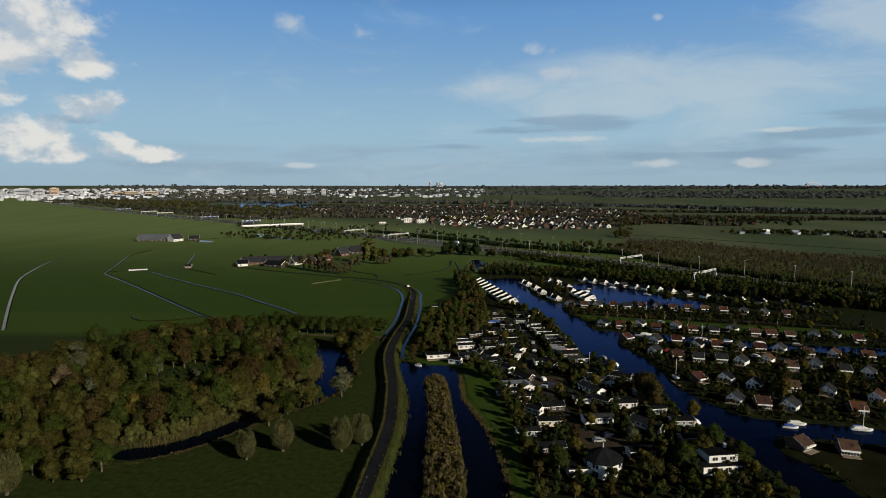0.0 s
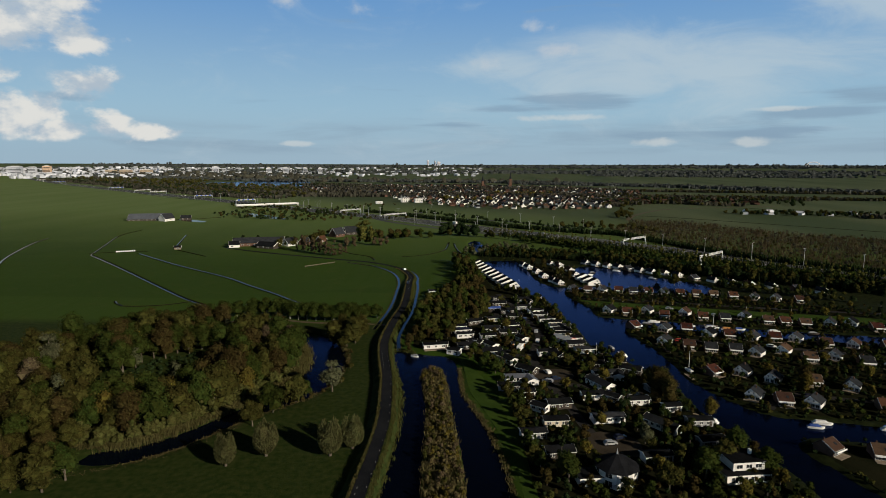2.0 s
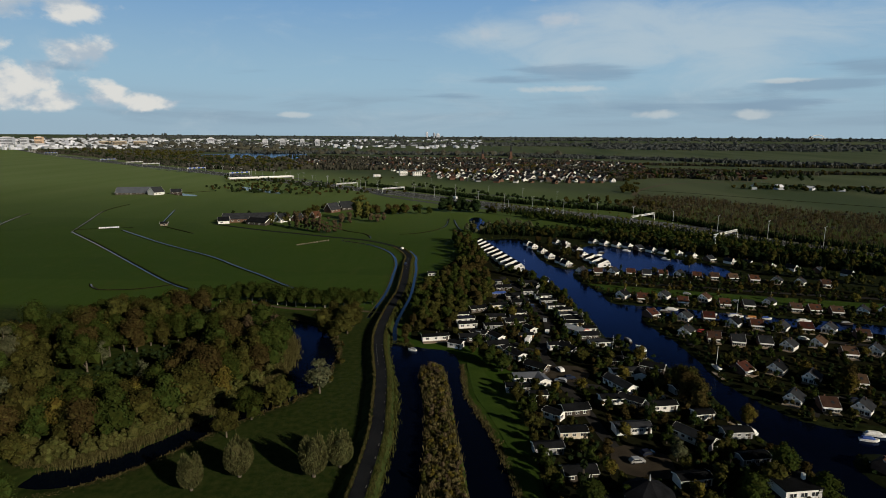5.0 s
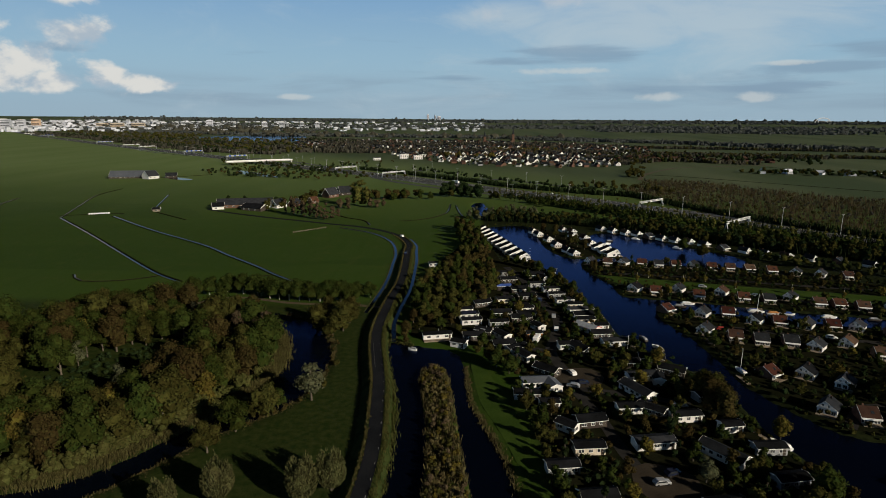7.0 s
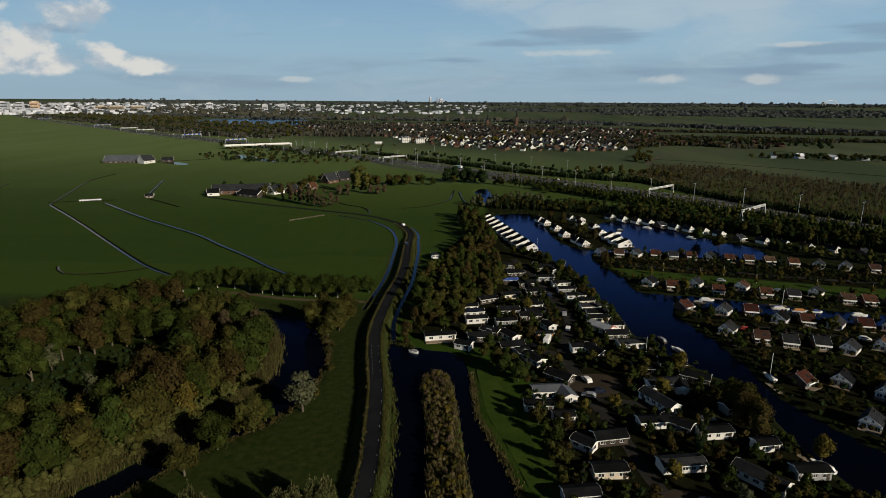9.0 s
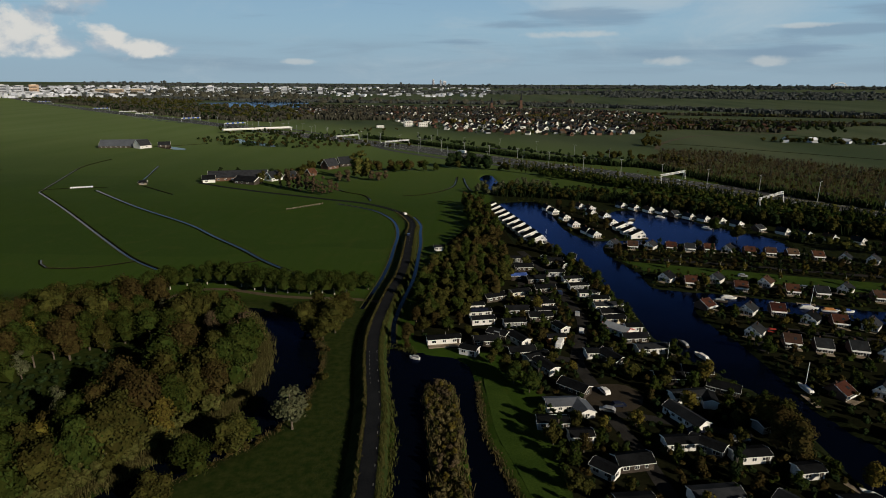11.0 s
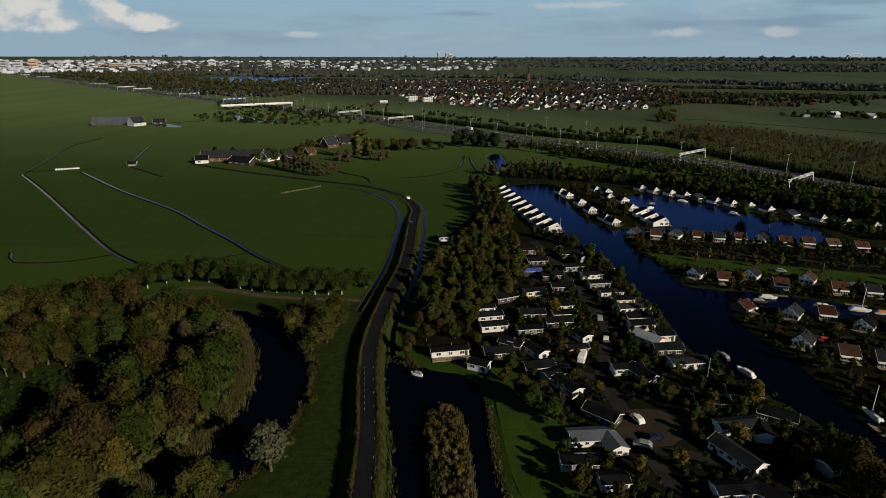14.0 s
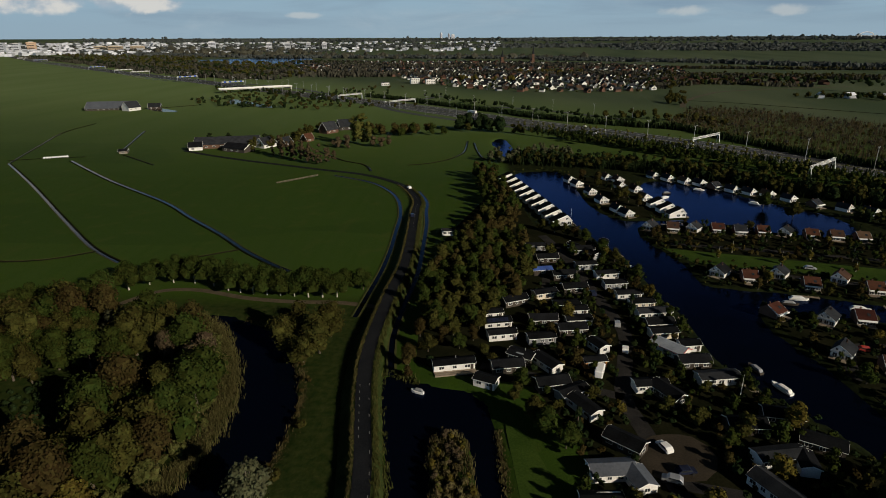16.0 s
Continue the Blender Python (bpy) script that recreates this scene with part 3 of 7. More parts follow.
def build_dike():
    gen = np.random.default_rng(41)
    bm = bmesh.new()
    rows = []
    for x, y in ROAD[(ROAD[:, 1] < 470)]:
        squeeze = 1.0 - 0.22 * float(np.clip((y - 285) / 15, 0, 1))
        c = float(crest(y))
        row_ = []
        for o, r in zip(DIKE_OFF, DIKE_RISE):
            w = o * (squeeze if o < -3 else 1)
            row_.append(bm.verts.new((x + w + gen.normal() * 0.10, y, c * r + gen.normal() * (0.03 if abs(o) < 2.6 else 0.09) - (0.35 if o > 4 and y < 264 else 0.0))))
        rows.append(row_)
    for a, b in zip(rows, rows[1:]):
        for i in range(len(a) - 1):
            bm.faces.new((a[i], a[i + 1], b[i + 1], b[i]))
    bmesh.ops.recalc_face_normals(bm, faces=bm.faces[:])
    for f in bm.faces:
        f.smooth = True
        if f.normal.z < 0:
            f.normal_flip()
    tagged(part("dike", bm, M["bank"], None), "rough grassy dike that carries the road", "dike", kind="structure")


build_dike()


def ribbon(name, line, width, z, material, label, category, parent=None, thick=0.12, kind="structure", shift=0.0, raised=False):
    """A strip of paving along a plan line, with its edges going down into the soil."""
    line = np.asarray(line)
    t = np.gradient(line, axis=0)
    t /= np.linalg.norm(t, axis=1)[:, None]
    n = np.stack([t[:, 1], -t[:, 0]], 1)
    bm = bmesh.new()
    rows = []
    for p, q in zip(line, n):
        c = p + q * shift
        zz = z + float(far_rise(c[0], c[1])) + (float(crest(c[1])) if raised else 0.0)
        rows.append([bm.verts.new((*(c + q * s * width / 2), zz - d)) for s, d in ((-1, thick), (-1, 0), (1, 0), (1, thick))])
    for a, b in zip(rows, rows[1:]):
        for i in range(3):
            bm.faces.new((a[i], a[i + 1], b[i + 1], b[i]))
    bmesh.ops.recalc_face_normals(bm, faces=bm.faces[:])
    ob = part(name, bm, material, parent, label if parent else "")
    return ob if parent else tagged(ob, label, category, kind=kind)


road = ribbon("road", ROAD, 3.8, 0.12, M["asphalt"], "narrow grey asphalt country road on the dike beside the canal", "road", thick=0.3, raised=True)


def dashes(parent, line, shift, dash, gap, width, z, lo, hi, name="dash"):
    """White dashes along a line between two distances."""
    d = np.r_[0, np.cumsum(np.linalg.norm(np.diff(line, axis=0), axis=1))]
    bm = bmesh.new()
    box(bm, -width / 2, width / 2, -dash / 2, dash / 2, -0.01, 0.012)
    me = bpy.data.meshes.new(name)
    bm.to_mesh(me)
    bm.free()
    me.materials.append(M["worn" if parent.name.startswith("road") else "marking"])
    s = lo
    while s < hi:
        x, y = np.interp(s, d, line[:, 0]), np.interp(s, d, line[:, 1])
        x2, y2 = np.interp(s + 1, d, line[:, 0]), np.interp(s + 1, d, line[:, 1])
        a = math.atan2(y2 - y, x2 - x)
        ob = new(name, me)
        ob.parent = parent
        ob.matrix_basis = pose(x + shift * math.sin(a), y - shift * math.cos(a), z + float(far_rise(x, y)) + (float(crest(y)) if parent.name.startswith("road") else 0.0), 0, 0, math.degrees(a) - 90)
        s += dash + gap


dashes(road, ROAD, -0.9, 0.9, 2.0, 0.12, 0.125, 70, 90)
dashes(road, ROAD, -0.9, 0.9, 2.0, 0.12, 0.125, 178, 201)
dashes(road, ROAD, 1.45, 1.0, 5.5, 0.12, 0.125, 88, 200)
dashes(road, ROAD, 0.0, 1.2, 4.0, 0.12, 0.125, 330, 430)
PATH_NORTH = spline([(-190, 283), (-160, 287), (-137, 295.5), (-124, 302), (-117, 312), (-110, 319), (-97, 319.6), (-78, 313.5), (-60, 311), (-46, 311), (-32, 308)], 3)
ribbon("path", PATH_NORTH, 2.6, 0.05, M["path"], "sandy footpath under the row of trees", "path")
# tracks and yards among the chalets
LANES = [
    (spline([(40, 228), (39, 244), (37.5, 258), (42, 275), (46, 292), (44, 312), (41, 336), (38, 360), (32, 384)], 4), 4.2),
    (spline([(37.5, 258), (26, 263), (14, 268), (2, 272)], 4), 3.2),
    (spline([(40, 228), (44, 208), (46, 190), (50, 172)], 4), 3.6),
    (spline([(40, 228), (56, 224), (74, 218)], 4), 3.2),
    (spline([(24, 312), (27, 330), (28, 350), (22, 372)], 4), 3.0),
]
for line, wide in LANES:
    ribbon("lane", line, wide, 0.05, M["paving"], "grey paved lane between the chalets", "lane")
bm = bmesh.new()
prism(bm, [tuple(p) for p in spline([(36, 230), (47, 229), (52, 236), (49, 243), (40, 243), (36, 238)], 3, True)], "z", -0.1, 0.07)
tagged(part("yard", bm, M["gravel"], None), "bare sandy gravel yard with parked vehicles", "yard", kind="structure")
bm = bmesh.new()
prism(bm, [tuple(p) for p in spline([(46, 172), (58, 170), (60, 181), (50, 186), (45, 181)], 3, True)], "z", -0.1, 0.07)
tagged(part("yard", bm, M["gravel"], None), "bare sandy gravel yard before the villa", "yard", kind="structure")
# garden soil, also laid as painted shade under the trees by the mobile home
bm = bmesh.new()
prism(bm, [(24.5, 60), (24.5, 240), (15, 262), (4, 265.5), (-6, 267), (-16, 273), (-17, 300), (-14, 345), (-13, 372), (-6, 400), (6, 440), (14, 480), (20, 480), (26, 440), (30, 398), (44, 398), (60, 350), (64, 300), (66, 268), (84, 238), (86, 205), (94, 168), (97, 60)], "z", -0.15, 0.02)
tagged(part("garden_ground", bm, M["soil"], None), "soil and paving of the chalet gardens, darkened for tree shade", "garden", kind="structure")
LAWN = [(81, 369), (166, 345), (240, 328), (240, 312), (166, 329), (128, 341), (88, 352)]
bm = bmesh.new()
prism(bm, [tuple(p) for p in LAWN], "z", -0.1, 0.05)
tagged(part("lawn", bm, M["lawn"], None), "long mown green lawn between house rows", "lawn", kind="structure")
bm = bmesh.new()
prism(bm, [tuple(p) for p in spline([(25.5, 100), (25, 149), (22.5, 169), (21, 197), (18, 220), (9.5, 249), (7.2, 247), (8.0, 233), (9.4, 217), (13.2, 203), (16.6, 188), (19.4, 170), (21, 153), (22, 100)], 4, True)], "z", -0.1, 0.045)
tagged(part("dike_grass", bm, M["lawn"], None), "bright green mown canal bank", "lawn", kind="structure")
for pts in ([(86, 374), (128, 366), (190, 350), (250, 338)], [(92, 345), (128, 336), (160, 326), (240, 306)], [(100, 268), (112, 286), (140, 279), (180, 268), (240, 254)], [(114, 205), (128, 218), (150, 213), (190, 205)]):
    ribbon("lane", spline(pts, 4), 3.4, 0.06, M["paving"], "grey paved lane behind the holiday houses", "lane")

# island garden soil, its near-black tone including the shade between the houses
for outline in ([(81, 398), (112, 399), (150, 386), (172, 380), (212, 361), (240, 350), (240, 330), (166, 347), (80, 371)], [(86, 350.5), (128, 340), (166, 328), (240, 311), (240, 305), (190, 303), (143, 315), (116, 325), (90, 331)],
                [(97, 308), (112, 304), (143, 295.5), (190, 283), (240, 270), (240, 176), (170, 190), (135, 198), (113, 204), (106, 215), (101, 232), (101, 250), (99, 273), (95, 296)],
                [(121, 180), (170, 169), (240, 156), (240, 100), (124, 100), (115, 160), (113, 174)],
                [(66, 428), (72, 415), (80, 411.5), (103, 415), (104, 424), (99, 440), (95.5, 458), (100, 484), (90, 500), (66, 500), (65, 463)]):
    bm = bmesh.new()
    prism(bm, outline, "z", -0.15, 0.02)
    tagged(part("garden_ground", bm, M["soil"], None), "soil and paving of the island gardens, darkened for house and tree shade", "garden", kind="structure")

# field ditches: a strip of water between low grassy lips
DITCHES = [
    ([(-142, 345.5), (-164, 363), (-201, 401), (-256, 459), (-292, 496), (-330, 534)], 2.4),
    ([(-330, 534), (-355, 599), (-383, 675), (-388, 733)], 1.7),
    ([(-291, 545), (-228, 486), (-168, 436), (-140, 407), (-114, 381), (-97, 362), (-79, 345), (-70, 338)], 3.0),
    ([(-338, 544), (-320, 552), (-290, 560)], 1.3),
    ([(-117, 350), (-99, 362)], 1.0),
    ([(-206, 358), (-195, 346), (-174, 348), (-159, 358)], 1.3),
    ([(-274, 580), (-292, 632), (-310, 685)], 1.8),
    ([(-266, 569), (-222, 531)], 1.4),
        ([(-262, 320), (-300, 373), (-342, 433), (-386, 499), (-415, 557), (-438, 611), (-449, 649)], 2.6),
    ([(-900, 1640), (-700, 1420), (-560, 1300)], 6.0),
    ([(-420, 848), (-380, 880), (-355, 905)], 5.0),
    ([(-118, 585), (-104, 566), (-90, 548), (-77, 539), (-70, 528), (-66, 515)], 1.5),
    ([(-44, 535), (-31, 540), (-17, 554), (-8, 572), (-4, 590), (-2, 632)], 1.6),
    ([(4, 625), (6, 590), (10, 560), (18, 552)], 1.2),
    ([(296, 958), (345, 930), (420, 860), (600, 690)], 3.0),
    ([(560, 1120), (760, 900), (1100, 640)], 3.0),
]
for pts, wide in DITCHES:
    line = spline(pts, 6)
    wide *= 0.68
    ribbon("ditch", line, wide, 0.05, M["ditchwater"], "narrow field ditch full of water", "ditch")
    ribbon("ditch_lip", line, 0.5, 0.16, M["verge"], "low grassy lip along the ditch", "bank", shift=-wide / 2 - 0.2, thick=0.25)
    ribbon("ditch_lip", line, 0.65, 0.34, M["soil"], "low dark lip along the ditch", "bank", shift=wide / 2 + 0.35, thick=0.4)

for line, wide in ((BROOK_EAST, 1.8), (BROOK_WEST, 1.8)):
    ribbon("brook", line, wide, 0.05, M["lakewater"], "narrow brook beside the road", "brook")
    ribbon("brook_bank", line, 0.6, 0.22, M["verge"], "grassy bank of the brook", "bank", shift=wide / 2 + 0.25, thick=0.35)
    ribbon("brook_bank", line, 0.6, 0.22, M["verge"], "grassy bank of the brook", "bank", shift=-wide / 2 - 0.25, thick=0.35)
for pts in ([(-334, 975), (-300, 945), (-262, 905), (-243, 884), (-252, 874), (-290, 902), (-326, 932)], [(-400, 876), (-372, 858), (-350, 838), (-356, 830), (-380, 842), (-402, 864)]):
    bm = bmesh.new()
    prism(bm, [tuple(p) for p in spline(pts, 6, True)], "z", -0.2, 0.06)
    tagged(part("pond", bm, M["ditchwater"], None), "pale shallow pond beside the motorway junction", "pond", kind="structure")
# motorway
MWAY = spline([(-3300, 3950), (-2300, 3000), (-1450, 2190), (-938, 1690), (-600, 1380), (-293, 1085), (-95, 905), (42, 760), (141, 663), (211, 587), (271, 522), (338, 442), (456, 308), (600, 140), (760, -40)], 12)
motorway = ribbon("motorway", MWAY, 44, 0.10, M["motorway"], "wide grey motorway with several lanes", "motorway", thick=0.3)
ribbon("median", MWAY, 3.0, 0.16, M["verge"], "grassy central reservation of the motorway", "verge")
for sh in (-20.5, -13.4, -1.9, 1.9, 13.4, 20.5):
    ribbon("edge_line", MWAY[80:], 0.35, 0.125, M["marking"], "white painted edge line", "marking", parent=motorway, thick=0.02, shift=sh)
SLIP = spline([(60, 700), (-20, 770), (-90, 850), (-150, 960), (-230, 1075), (-330, 1190), (-480, 1290)], 10)
ribbon("slip_road", SLIP, 9, 0.09, M["motorway"], "curving grey slip road beside the motorway", "road")
CROSS = spline([(-40, 1020), (-70, 960), (-52, 930), (10, 890), (80, 860), (170, 760)], 10)
ribbon("slip_road", CROSS, 8, 0.085, M["motorway"], "curving grey slip road beside the motorway", "road")
COUNTRY = spline([(262, 880), (290, 950), (345, 1035), (420, 1105), (640, 1180)], 10)
ribbon("country_road", COUNTRY, 7, 0.08, M["path"], "pale winding country road", "road")
bm = bmesh.new()
prism(bm, [tuple(p) for p in spline([(-965, 2350), (-860, 2130), (-698, 1985), (-560, 2010), (-510, 2090), (-560, 2330), (-650, 2600), (-800, 2560)], 30, True)], "z", -0.2, 0.4)
tagged(part("lake", bm, M["lakewater"], None), "broad pale blue lake behind the motorway", "lake", kind="structure")


# ---------------------------------------------------------------- plants
def leaf_quads(centres, radii, n, size, flat=0.9, up=0.15, gen=nrng):
    """n leaf clumps spread over the skins of balls, as loose quads (n * 4, 3)."""
    centres, radii = np.asarray(centres, float), np.asarray(radii, float)
    w = radii[:, 0] * radii[:, 0]
    k = gen.choice(len(centres), n, p=w / w.sum())
    d = gen.normal(size=(n, 3))
    d /= np.linalg.norm(d, axis=1)[:, None]
    d[:, 2] = np.where(d[:, 2] < -0.35, -d[:, 2], d[:, 2])
    p = centres[k] + d * radii[k] * gen.uniform(0.74, 1.12, (n, 1))
    nrm = d * flat + gen.normal(scale=0.36, size=(n, 3)) + (0, 0, up)
    nrm /= np.linalg.norm(nrm, axis=1)[:, None]
    a = np.cross(nrm, gen.normal(size=(n, 3)))
    a /= np.linalg.norm(a, axis=1)[:, None]
    b = np.cross(nrm, a)
    s = size * gen.uniform(0.6, 1.35, (n, 1))
    a, b = a * s, b * s * gen.uniform(0.55, 1.0, (n, 1))
    return np.stack([p - a * 0.5, p - b * 0.5, p + a * 0.5, p + b * 0.5], 1).reshape(-1, 3)


def crown_balls(h, w, base, n, gen, shape="round"):
    """Centres and radii of the balls that make up a crown."""
    C, R = [], []
    for i in range(n):
        t = gen.uniform(0.0, 1.0)
        prof = {"round": math.sin(math.pi * (0.18 + 0.72 * t)) ** 0.7, "cone": 1.05 - t, "tall": math.sin(math.pi * (0.12 + 0.8 * t)) ** 0.5}[shape]
        ang, rad = gen.uniform(0, 6.283), gen.uniform(0.05, 0.62) * w / 2 * prof
        r = w * gen.uniform(0.20, 0.36) * (0.45 + 0.55 * prof)
        C.append((rad * math.cos(ang), rad * math.sin(ang), base + r * 0.6 + t * (h - base - r * 1.5)))
        R.append((r, r, r * gen.uniform(0.75, 1.0)))
    return C, R


def cores(C, R, shape, gen=nrng, shrink=0.8):
    """The dense hearts of a crown's balls, as loose triangles."""
    out = []
    for c, r in zip(C, R):
        wob = 1 + 0.12 * np.sin(shape * 3.1 + gen.uniform(0, 6, 3)).sum(-1, keepdims=True)
        out.append((shape * np.array(r) * shrink * wob + np.array(c)).reshape(-1, 3))
    return np.concatenate(out)


def tree(name, label, leaf, h, w, seed, n=1350, size=0.55, balls=12, shape="round", base=0.05, bark="bark", category="tree"):
    """A tree: a tapered trunk with limbs, and a crown of leaf clumps."""
    gen = np.random.default_rng(seed)
    t = thing(name, label, category)
    C, R = crown_balls(h, w, h * base, balls, gen, shape)
    bm = bmesh.new()
    tr = 0.022 * h + 0.05
    top = (gen.normal() * 0.2, gen.normal() * 0.2, h * (0.62 if shape == "round" else 0.9))
    rod(bm, (0, 0, -0.2), (top[0] * 0.4, top[1] * 0.4, h * 0.33), tr, tr * 0.7, 7)
    rod(bm, (top[0] * 0.4, top[1] * 0.4, h * 0.32), top, tr * 0.7, tr * 0.2, 6)
    for i in range(min(7, balls)):
        z0 = h * gen.uniform(base * 0.8, 0.5)
        rod(bm, (0, 0, z0), C[i], tr * 0.4, tr * 0.1, 4)
    part("trunk", bm, M[bark], t)
    V = leaf_quads(C, R, n, size, gen=gen)
    link_mesh("crown", quads_mesh("crown", V, 4, cores(C, R, BALL20, gen, 0.76)), LEAF[leaf], t)
    return t


def pollard(label, seed, h=11.0, w=7.4, leaf="pale"):
    """A pollard willow: a short thick bole and a fan of upright whippy shoots."""
    gen = np.random.default_rng(seed)
    t = thing("pollard_willow", label, "willow")
    bm = bmesh.new()
    rod(bm, (0, 0, -0.2), (0, 0, 2.2), 0.5, 0.42, 8)
    rod(bm, (0, 0, 2.1), (0, 0, 2.7), 0.62, 0.4, 8)
    for i in range(9):
        a = i * 0.7
        rod(bm, (0, 0, 2.4), (math.cos(a) * w * 0.28, math.sin(a) * w * 0.28, h * 0.72), 0.10, 0.03, 4)
    part("trunk", bm, M["bark"], t)
    n = 5200
    ang, s = gen.uniform(0, 6.283, n), gen.uniform(0.02, 1, n)
    prof = np.sin(math.pi * np.clip(0.07 + 0.80 * s, 0, 1)) ** 0.6
    rr = w / 2 * prof * gen.uniform(0.0, 1.0, n) ** 0.38
    tall = h * (0.86 + 0.14 * np.sin(ang * 3 + seed) + 0.06 * gen.normal(size=n))
    p = np.stack([rr * np.cos(ang), rr * np.sin(ang), 1.3 + (tall - 1.3) * s], 1)
    lean = rr / (w / 2)
    d = np.stack([np.cos(ang) * lean * 0.5, np.sin(ang) * lean * 0.5, np.ones(n)], 1) + gen.normal(scale=0.12, size=(n, 3))
    d /= np.linalg.norm(d, axis=1)[:, None]
    side = np.cross(d, gen.normal(size=(n, 3)))
    side /= np.linalg.norm(side, axis=1)[:, None]
    L, W = gen.uniform(0.4, 0.9, (n, 1)), gen.uniform(0.07, 0.16, (n, 1))
    V = np.stack([p - d * L * 0.5, p - side * W, p + d * L * 0.5, p + side * W], 1).reshape(-1, 3)
    k = BALL80 * (w * 0.38, w * 0.38, h * 0.34) * (1 + 0.10 * np.sin(BALL80 * 4.3 + seed).sum(-1, keepdims=True)) + (0, 0, h * 0.50)
    link_mesh("crown", quads_mesh("crown", V, 4, k.reshape(-1, 3)), LEAF[leaf], t)
    return t


class Stock:
    """Builds a thing at its first place and copies it to the next ones."""
    def __init__(self):
        self.first = {}

    def put(self, key, make, m, scale=None):
        if key not in self.first:
            ob = self.first[key] = make()
            ob.matrix_basis = m
        else:
            src = self.first[key]
            keep = src.scale.copy()
            src.scale = (1, 1, 1)
            ob = copy_thing(src, m)
            src.scale = keep
        if scale:
            ob.scale = scale if isinstance(scale, tuple) else (scale, scale, scale)
        return ob


stock = Stock()
KINDS = {
    "oak_green": lambda: tree("broadleaf_tree", "tall green broadleaf tree with a rounded crown", "green", 13, 10.5, 1),
    "oak_green2": lambda: tree("broadleaf_tree", "green broadleaf tree with a lumpy crown", "green", 11.5, 10, 2),
    "oak_olive": lambda: tree("broadleaf_tree", "olive green broadleaf tree turning in autumn", "olive", 12.5, 10, 3),
    "oak_olive2": lambda: tree("broadleaf_tree", "olive green broadleaf tree with an uneven crown", "olive", 10.5, 9, 4),
    "beech_brown": lambda: tree("broadleaf_tree", "russet brown autumn broadleaf tree", "brown", 12, 9.5, 5),
    "maple_yellow": lambda: tree("broadleaf_tree", "yellow autumn tree with a loose crown", "yellow", 9, 7.5, 6),
    "alder_tan": lambda: tree("broadleaf_tree", "half bare brownish tree with thin twigs", "tan", 11, 7.5, 7, n=800, shape="tall", base=0.2),
    "willow_grey": lambda: tree("white_willow", "silvery grey willow with a feathery crown", "grey", 12, 9, 8, n=1500, size=0.6, shape="tall"),
    "avenue": lambda: tree("avenue_tree", "green avenue tree with a pale bare trunk beside the path", "green", 10.0, 9.6, 9, n=1200, base=0.16, bark="palebark"),
    "small_green": lambda: tree("garden_tree", "small green garden tree", "green", 6.5, 5.2, 10, n=430, size=0.55, balls=8),
    "small_olive": lambda: tree("garden_tree", "small olive garden tree", "olive", 6, 5, 12, n=430, size=0.55, balls=8),
    "small_brown": lambda: tree("garden_tree", "small russet garden tree", "brown", 5.5, 4.6, 13, n=430, size=0.55, balls=8),
    "small_yellow": lambda: tree("garden_tree", "small golden yellow garden tree", "yellow", 6, 5, 14, n=430, size=0.55, balls=8),
    "conifer": lambda: tree("conifer", "slim dark evergreen conifer", "dark", 9, 3.6, 15, n=520, size=0.6, balls=12, shape="cone", base=0.06, category="conifer"),
    "bush": lambda: tree("bush", "dense dark green garden bush", "dark", 3, 4, 16, n=260, size=0.55, balls=5, base=0.05, category="bush"),
    "bush2": lambda: tree("bush", "spreading olive green bush", "olive", 3.2, 4.4, 17, n=260, size=0.55, balls=5, base=0.05, category="bush"),
    "sapling": lambda: tree("sapling", "slender young tree with thin pale yellow leaves", "yellow", 5, 2.6, 18, n=260, size=0.36, balls=7, shape="tall", bark="palebark"),
    "pollard": lambda: pollard("pollard willow with upright grey shoots in the meadow", 21),
    "pollard2": lambda: pollard("pollard willow with upright tan shoots in the meadow", 22, 10.6, 7.6, "pale"),
}


def plant(key, x, y, s=1.0, group="", squash=1.0):
    ob = stock.put(key, KINDS[key], pose(x, y, 0, 0, 0, rng.uniform(0, 360)), (s, s, s * squash))
    if group:
        ob["group"] = group
    return ob


def pick(d):
    keys = list(d)
    return rng.choices(keys, [d[k] for k in keys])[0]


WOOD_MIX = {"oak_green": 5, "oak_green2": 4, "oak_olive": 6, "oak_olive2": 5, "beech_brown": 3.6, "alder_tan": 1.2, "maple_yellow": 0.9, "willow_grey": 1.1}


def spread(poly, gap, tries, avoid=()):
    """Random places inside a plan outline, at least gap apart, off the holes given as (x, y, rx, ry)."""
    poly = np.array(poly, float)
    lo, hi = poly.min(0), poly.max(0)
    got = []
    for _ in range(tries):
        x, y = rng.uniform(lo[0], hi[0]), rng.uniform(lo[1], hi[1])
        if not inside(np.array([x]), np.array([y]), poly)[0]:
            continue
        if any(((x - a) / ra) ** 2 + ((y - b) / rb) ** 2 < 1 for a, b, ra, rb in avoid):
            continue
        if any((x - a) ** 2 + (y - b) ** 2 < gap * gap for a, b in got):
            continue
        got.append((x, y))
    return got


# the wood inside the moat
WOOD = [(-160, 178), (-112, 177), (-97, 178), (-89, 186), (-81, 197), (-74, 209), (-68, 220), (-64.5, 234), (-63.5, 250), (-69, 264), (-79, 282), (-92, 288),
        (-104, 285), (-118, 293), (-136, 288), (-150, 284), (-166, 276), (-176, 262), (-183, 248), (-196, 240), (-216, 232), (-226, 212), (-215, 182)]
